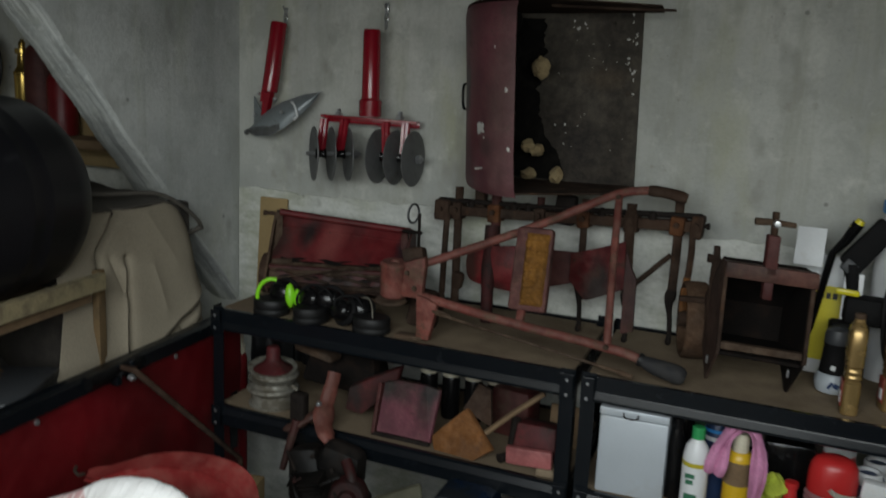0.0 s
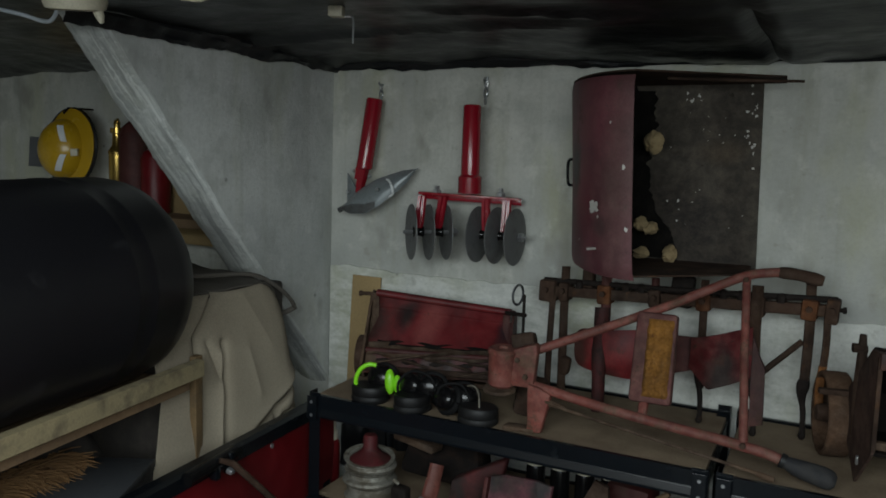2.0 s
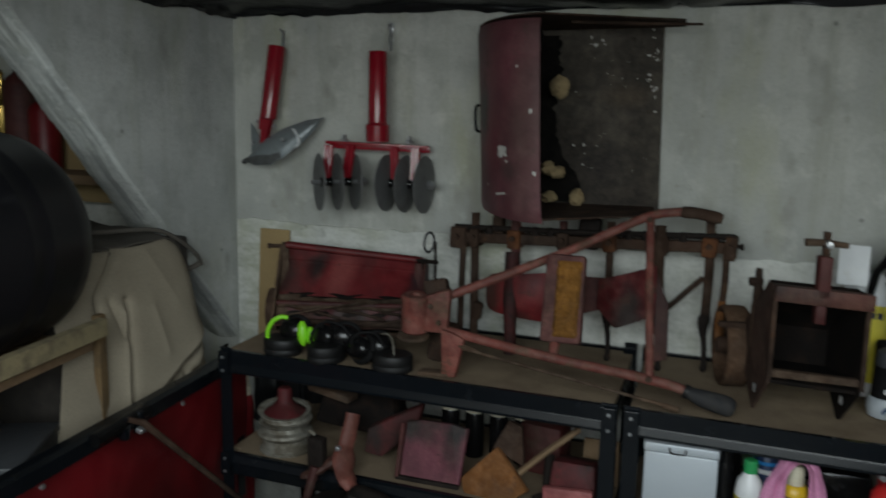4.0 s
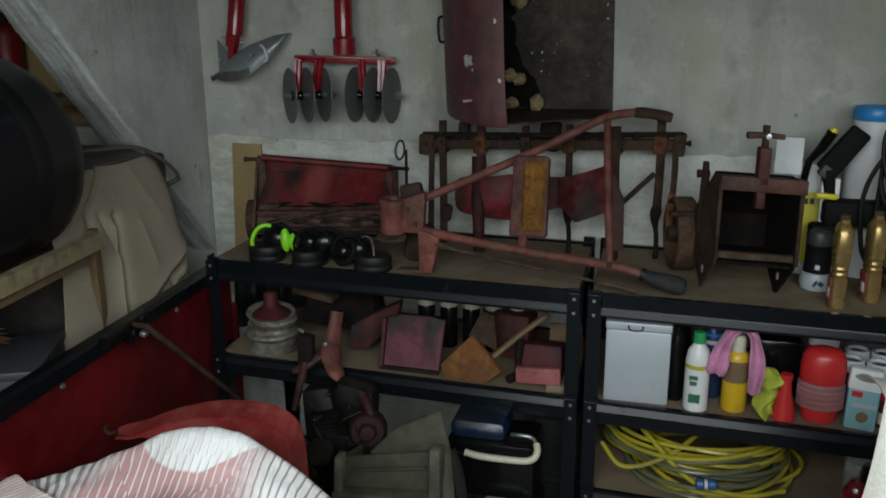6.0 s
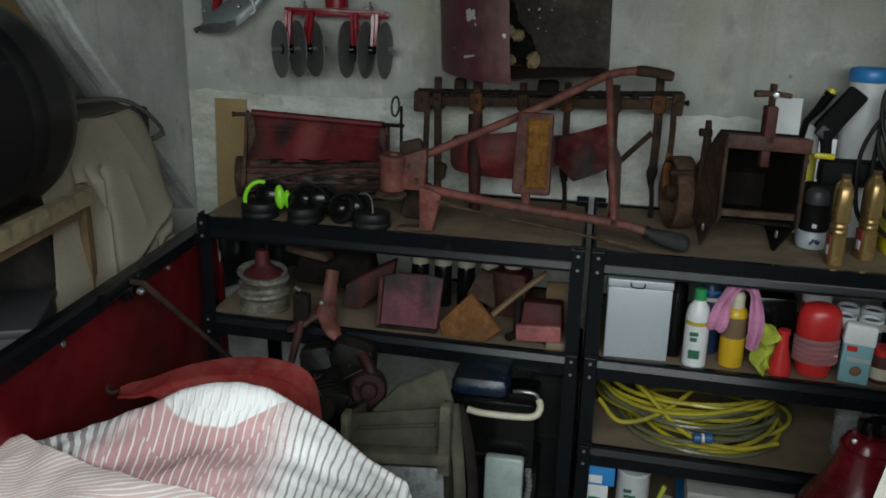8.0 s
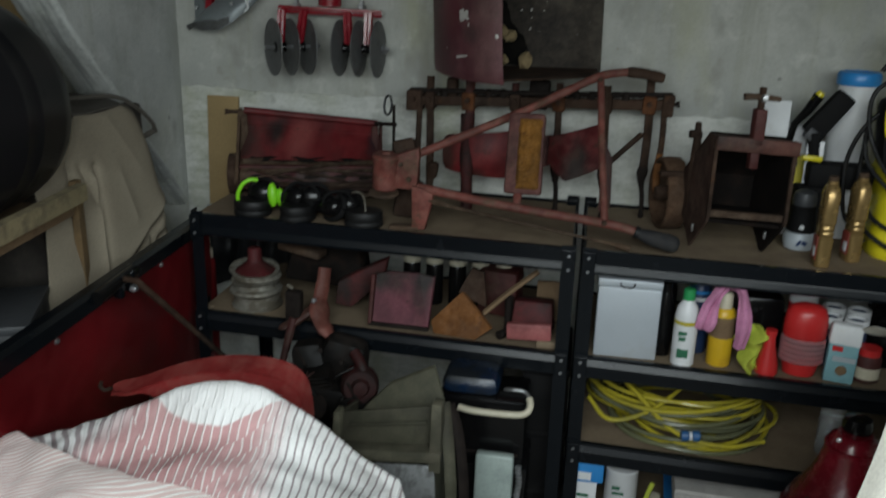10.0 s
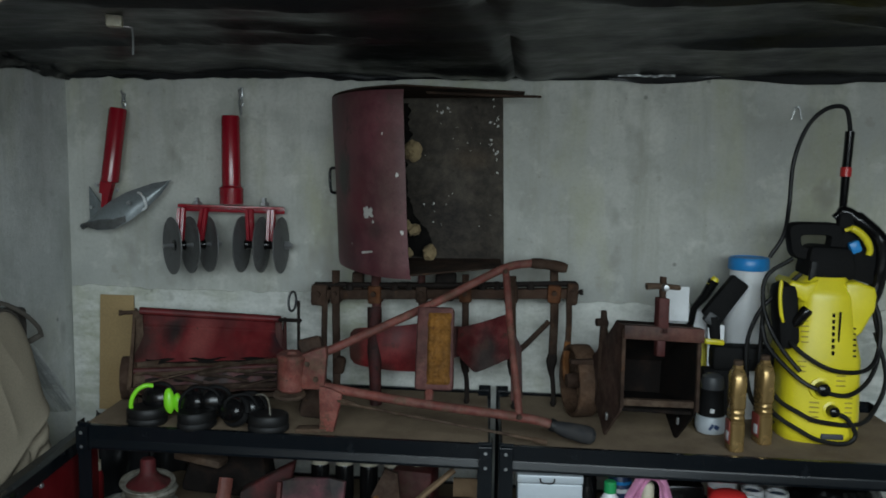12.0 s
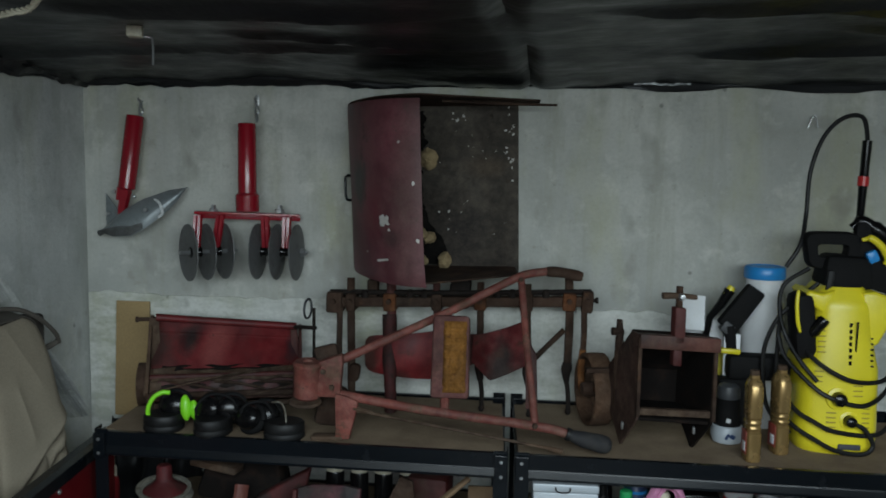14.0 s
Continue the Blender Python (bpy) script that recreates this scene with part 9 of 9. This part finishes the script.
def olive_tub():
    t = thing("olive_crate", (0.95, -0.78, 0.0), "dusty olive plastic crate with its lid standing open", "crate")

    def plate(name, outline, shift, m="olive", label="", bevel=0.003):
        bm = B()
        slab(bm, outline, shift)
        bmesh.ops.recalc_face_normals(bm, faces=bm.faces)
        bmesh.ops.bevel(bm, geom=list(bm.edges), offset=bevel, segments=2, profile=0.5, affect="EDGES")
        return part(name, bm, M[m], t, label)

    plate("front_panel", [(0.828, -0.835, 0.530), (1.046, -0.835, 0.555), (1.046, -0.830, 0.668), (0.828, -0.830, 0.620)], (0.0, 0.010, 0.0))
    plate("panel_rib", [(0.850, -0.842, 0.592), (1.030, -0.842, 0.626), (1.030, -0.842, 0.634), (0.850, -0.842, 0.599)], (0.0, 0.008, 0.0))
    plate("corner_post", [(0.812, -0.860, 0.490), (0.836, -0.862, 0.490), (0.834, -0.858, 0.634), (0.818, -0.856, 0.632)], (0.0, 0.034, 0.0), "olive_pale", "paler worn corner post")
    plate("corner_post", [(1.040, -0.864, 0.520), (1.068, -0.862, 0.520), (1.066, -0.856, 0.684), (1.044, -0.858, 0.686)], (0.0, 0.036, 0.0), "olive_pale", "paler worn corner post")
    plate("lower_rim", [(0.812, -0.868, 0.520), (1.068, -0.868, 0.548), (1.068, -0.866, 0.573), (0.812, -0.866, 0.545)], (0.0, 0.034, 0.004), "olive_pale", "paler worn lower rim")
    plate("end_wall", [(0.818, -0.83, 0.50), (0.818, -0.72, 0.50), (0.822, -0.72, 0.595), (0.822, -0.83, 0.622)], (0.010, 0.0, 0.0))
    plate("end_wall", [(1.052, -0.83, 0.52), (1.052, -0.70, 0.52), (1.050, -0.70, 0.60), (1.050, -0.83, 0.670)], (0.010, 0.0, 0.0))
    plate("lid", [(0.835, -0.70, 0.560), (1.020, -0.70, 0.575), (1.036, -0.69, 0.600), (0.999, -0.645, 0.668), (0.985, -0.645, 0.663), (0.892, -0.665, 0.618)], (0.0, 0.012, 0.004))
    bm = B()
    box(bm, (0.935, -0.765, 0.26), (0.22, 0.15, 0.52), None, 0.006)
    part("lower_crate", bm, M["olive"], t)
    bm = B()
    box(bm, (0.990, -0.872, 0.458), (0.140, 0.008, 0.150), turn(-8, -4, 4), 0.003)
    part("metal_panel", bm, M["tape_silver"], t, "dull silver panel on the front")
    for pts, w, m, label in (
        ([(1.060, -0.80, 0.665), (1.076, -0.83, 0.60), (1.090, -0.86, 0.53), (1.096, -0.87, 0.44), (1.098, -0.87, 0.0)], 0.013, "olive", "olive bent side strip"),
        ([(1.070, -0.79, 0.655), (1.092, -0.80, 0.60), (1.112, -0.82, 0.50), (1.118, -0.83, 0.40), (1.120, -0.83, 0.0)], 0.013, "iron_dark", "dark rusty bent side strip"),
    ):
        bm = B()
        tube(bm, curve_pts(pts, 6), w, 8, True, 0.3)
        part("strap", bm, M[m], t, label)


olive_tub()


M["tin_green"] = painted("pale_green_tin", (0.40, 0.47, 0.44), (0.24, 0.29, 0.27), 0.35, 0.1, (0.45, 0.7), 14)


def tool_chest():
    t = thing("blue_toolbox", (1.12, -0.55, 0.0), "dark blue toolbox with a cream carrying bar", "toolbox")
    bm = B()
    box(bm, (1.072, -0.52, 0.600), (0.15, 0.14, 0.052), turn(0, 0, 3), 0.022, (0.9, 0.9))
    part("lid", bm, M["blue_case"], t, "blue lid")
    bm = B()
    box(bm, (1.105, -0.52, 0.488), (0.22, 0.15, 0.176), turn(0, 0, 3), 0.010)
    part("body", bm, M["plastic_black"], t)
    for z in (0.545, 0.430):
        bm = B()
        box(bm, (1.105, -0.598, z), (0.20, 0.008, 0.007), turn(0, 0, 3), 0.002)
        part("moulded_rib", bm, M["iron_dark"], t)
    bm = B()
    tube(bm, curve_pts([(1.058, -0.630, 0.564), (1.10, -0.635, 0.562), (1.19, -0.633, 0.564), (1.222, -0.628, 0.570), (1.231, -0.615, 0.584), (1.226, -0.600, 0.596)], 6), 0.0085, 10)
    part("carry_bar", bm, M["cream"], t, "cream plastic carrying bar")
    bm = B()
    tube(bm, curve_pts([(1.165, -0.60, 0.612), (1.185, -0.612, 0.620), (1.215, -0.61, 0.617), (1.225, -0.60, 0.595), (1.22, -0.60, 0.56)], 6), 0.0045, 10)
    part("chrome_handle", bm, M["zinc"], t, "thin chromed wire handle")
    bm = B()
    box(bm, (1.11, -0.53, 0.20), (0.23, 0.16, 0.40), turn(0, 0, 3), 0.006)
    part("lower_case", bm, M["plastic_black"], t)
    bm = B()
    box(bm, (1.152, -0.625, 0.36), (0.095, 0.03, 0.17), turn(-5, 0, 3), 0.008)
    part("tin_front", bm, M["tin_green"], t, "pale greenish tin front panel")
    bm = B()
    for k in range(12):
        lathe(bm, [(0.003, 0.0), (0.008, 0.003), (0.008, 0.009), (0.003, 0.012)], at(1.214 + 0.002 * math.sin(k), -0.628, 0.27 + 0.013 * k), 8)
    part("chain", bm, M["zinc"], t, "hanging steel chain")


M["blue_case"] = painted("worn_blue_plastic", (0.005, 0.017, 0.044), (0.004, 0.007, 0.010), 0.25, 0, (0.42, 0.58), 12)
tool_chest()


def dark_crate():
    t = thing("plastic_crate", (1.235, -0.28, 0.0), "dark grey plastic crate on the floor under the shelf", "crate")
    bm = B()
    box(bm, (1.235, -0.27, 0.30), (0.12, 0.30, 0.60), turn(0, 0, 4), 0.012)
    part("body", bm, M["nozzle"], t)
    for z in (0.22, 0.40, 0.585):
        bm = B()
        box(bm, (1.235, -0.27, z), (0.128, 0.308, 0.022), turn(0, 0, 4), 0.006)
        part("rib", bm, M["nozzle"], t)


dark_crate()


def red_hopper():
    t = thing("metal_hopper", (1.945, -0.64, 0.0), "deep red flared metal hopper with a black knob", "hopper")
    bm = B()
    lathe(bm, [(0.115, 0.0), (0.124, 0.015), (0.126, 0.42), (0.121, 0.452), (0.109, 0.475), (0.093, 0.5), (0.078, 0.528), (0.067, 0.556), (0.057, 0.595), (0.05, 0.625), (0.036, 0.638), (0.0, 0.641)], at(1.945, -0.64, 0), 40)
    part("body", bm, M["red_deep"], t)
    for z, r in ((0.43, 0.1262), (0.606, 0.055)):
        bm = B()
        lathe(bm, [(r - 0.003, -0.006), (r + 0.003, -0.004), (r + 0.004, 0.0), (r + 0.003, 0.004), (r - 0.003, 0.006)], at(1.945, -0.64, z), 40)
        part("rim_band", bm, M["red_deep"], t)
    bm = B()
    tube(bm, curve_pts([(1.845, -0.70, 0.36), (1.815, -0.72, 0.40), (1.815, -0.72, 0.47), (1.862, -0.69, 0.49)], 5), 0.006, 8)
    part("bail", bm, M["red_dull"], t, "red wire bail")
    bm = B()
    lathe(bm, [(0.03, 0.636), (0.032, 0.65), (0.028, 0.668), (0.014, 0.674), (0.0, 0.675)], at(1.95, -0.625, 0), 18)
    knob = part("knob", bm, M["plastic_black"], t, "black knob")
    bm = B()
    lathe(bm, [(0.0, 0.006), (0.005, 0.005), (0.006, 0.0)][::-1], axis_m((1.906, -0.672, 0.634), (-0.4, -1, 0.3)), 8)
    part("screw", bm, M["zinc"], knob, "bright screw")


M["red_deep"] = aged("deep_red_enamel", (0.2, 0.006, 0.016), (0.07, 0.014, 0.014), 0.35, 0.15, 0.05, 1.4, 0.22, 0.5, 0.06)
red_hopper()


def dust_sheet():
    t = thing("dust_sheet", (2.1, -1.3, 0.0), "white dust sheet hung over a chair", "cloth")
    bm = B()

    def fn(u, v):
        a = math.pi * (0.02 + 0.96 * u)
        x = 2.118 - 0.34 * math.cos(a) * (0.88 + 0.26 * v)
        top = 1.15 - 0.07 * abs(math.cos(a)) ** 2.2
        z = top - 0.75 * v**1.1
        y = -1.22 - 0.05 * math.sin(a) - 0.10 * v + 0.016 * math.sin(u * 31 + v * 2) * v
        x += 0.010 * math.sin(v * 11 + u * 5) * (0.3 + v)
        return x, y, z

    surface(bm, fn, 50, 30, 0.003)
    part("front_drop", bm, M["sheet_white"], t)
    bm = B()
    surface(bm, lambda u, v: (Vector(fn(u, 0)) + Vector((0.0, 0.22 * v, -0.06 * v * v - 0.02 * math.sin(u * 6) * v)))[:], 40, 8, 0.003)
    part("top_fold", bm, M["sheet_white"], t)
    bm = B()
    box(bm, (2.14, -1.12, 0.45), (0.5, 0.14, 0.9), None, 0.02)
    part("chair_block", bm, M["wood"], t, "wooden chair back under the sheet")


dust_sheet()
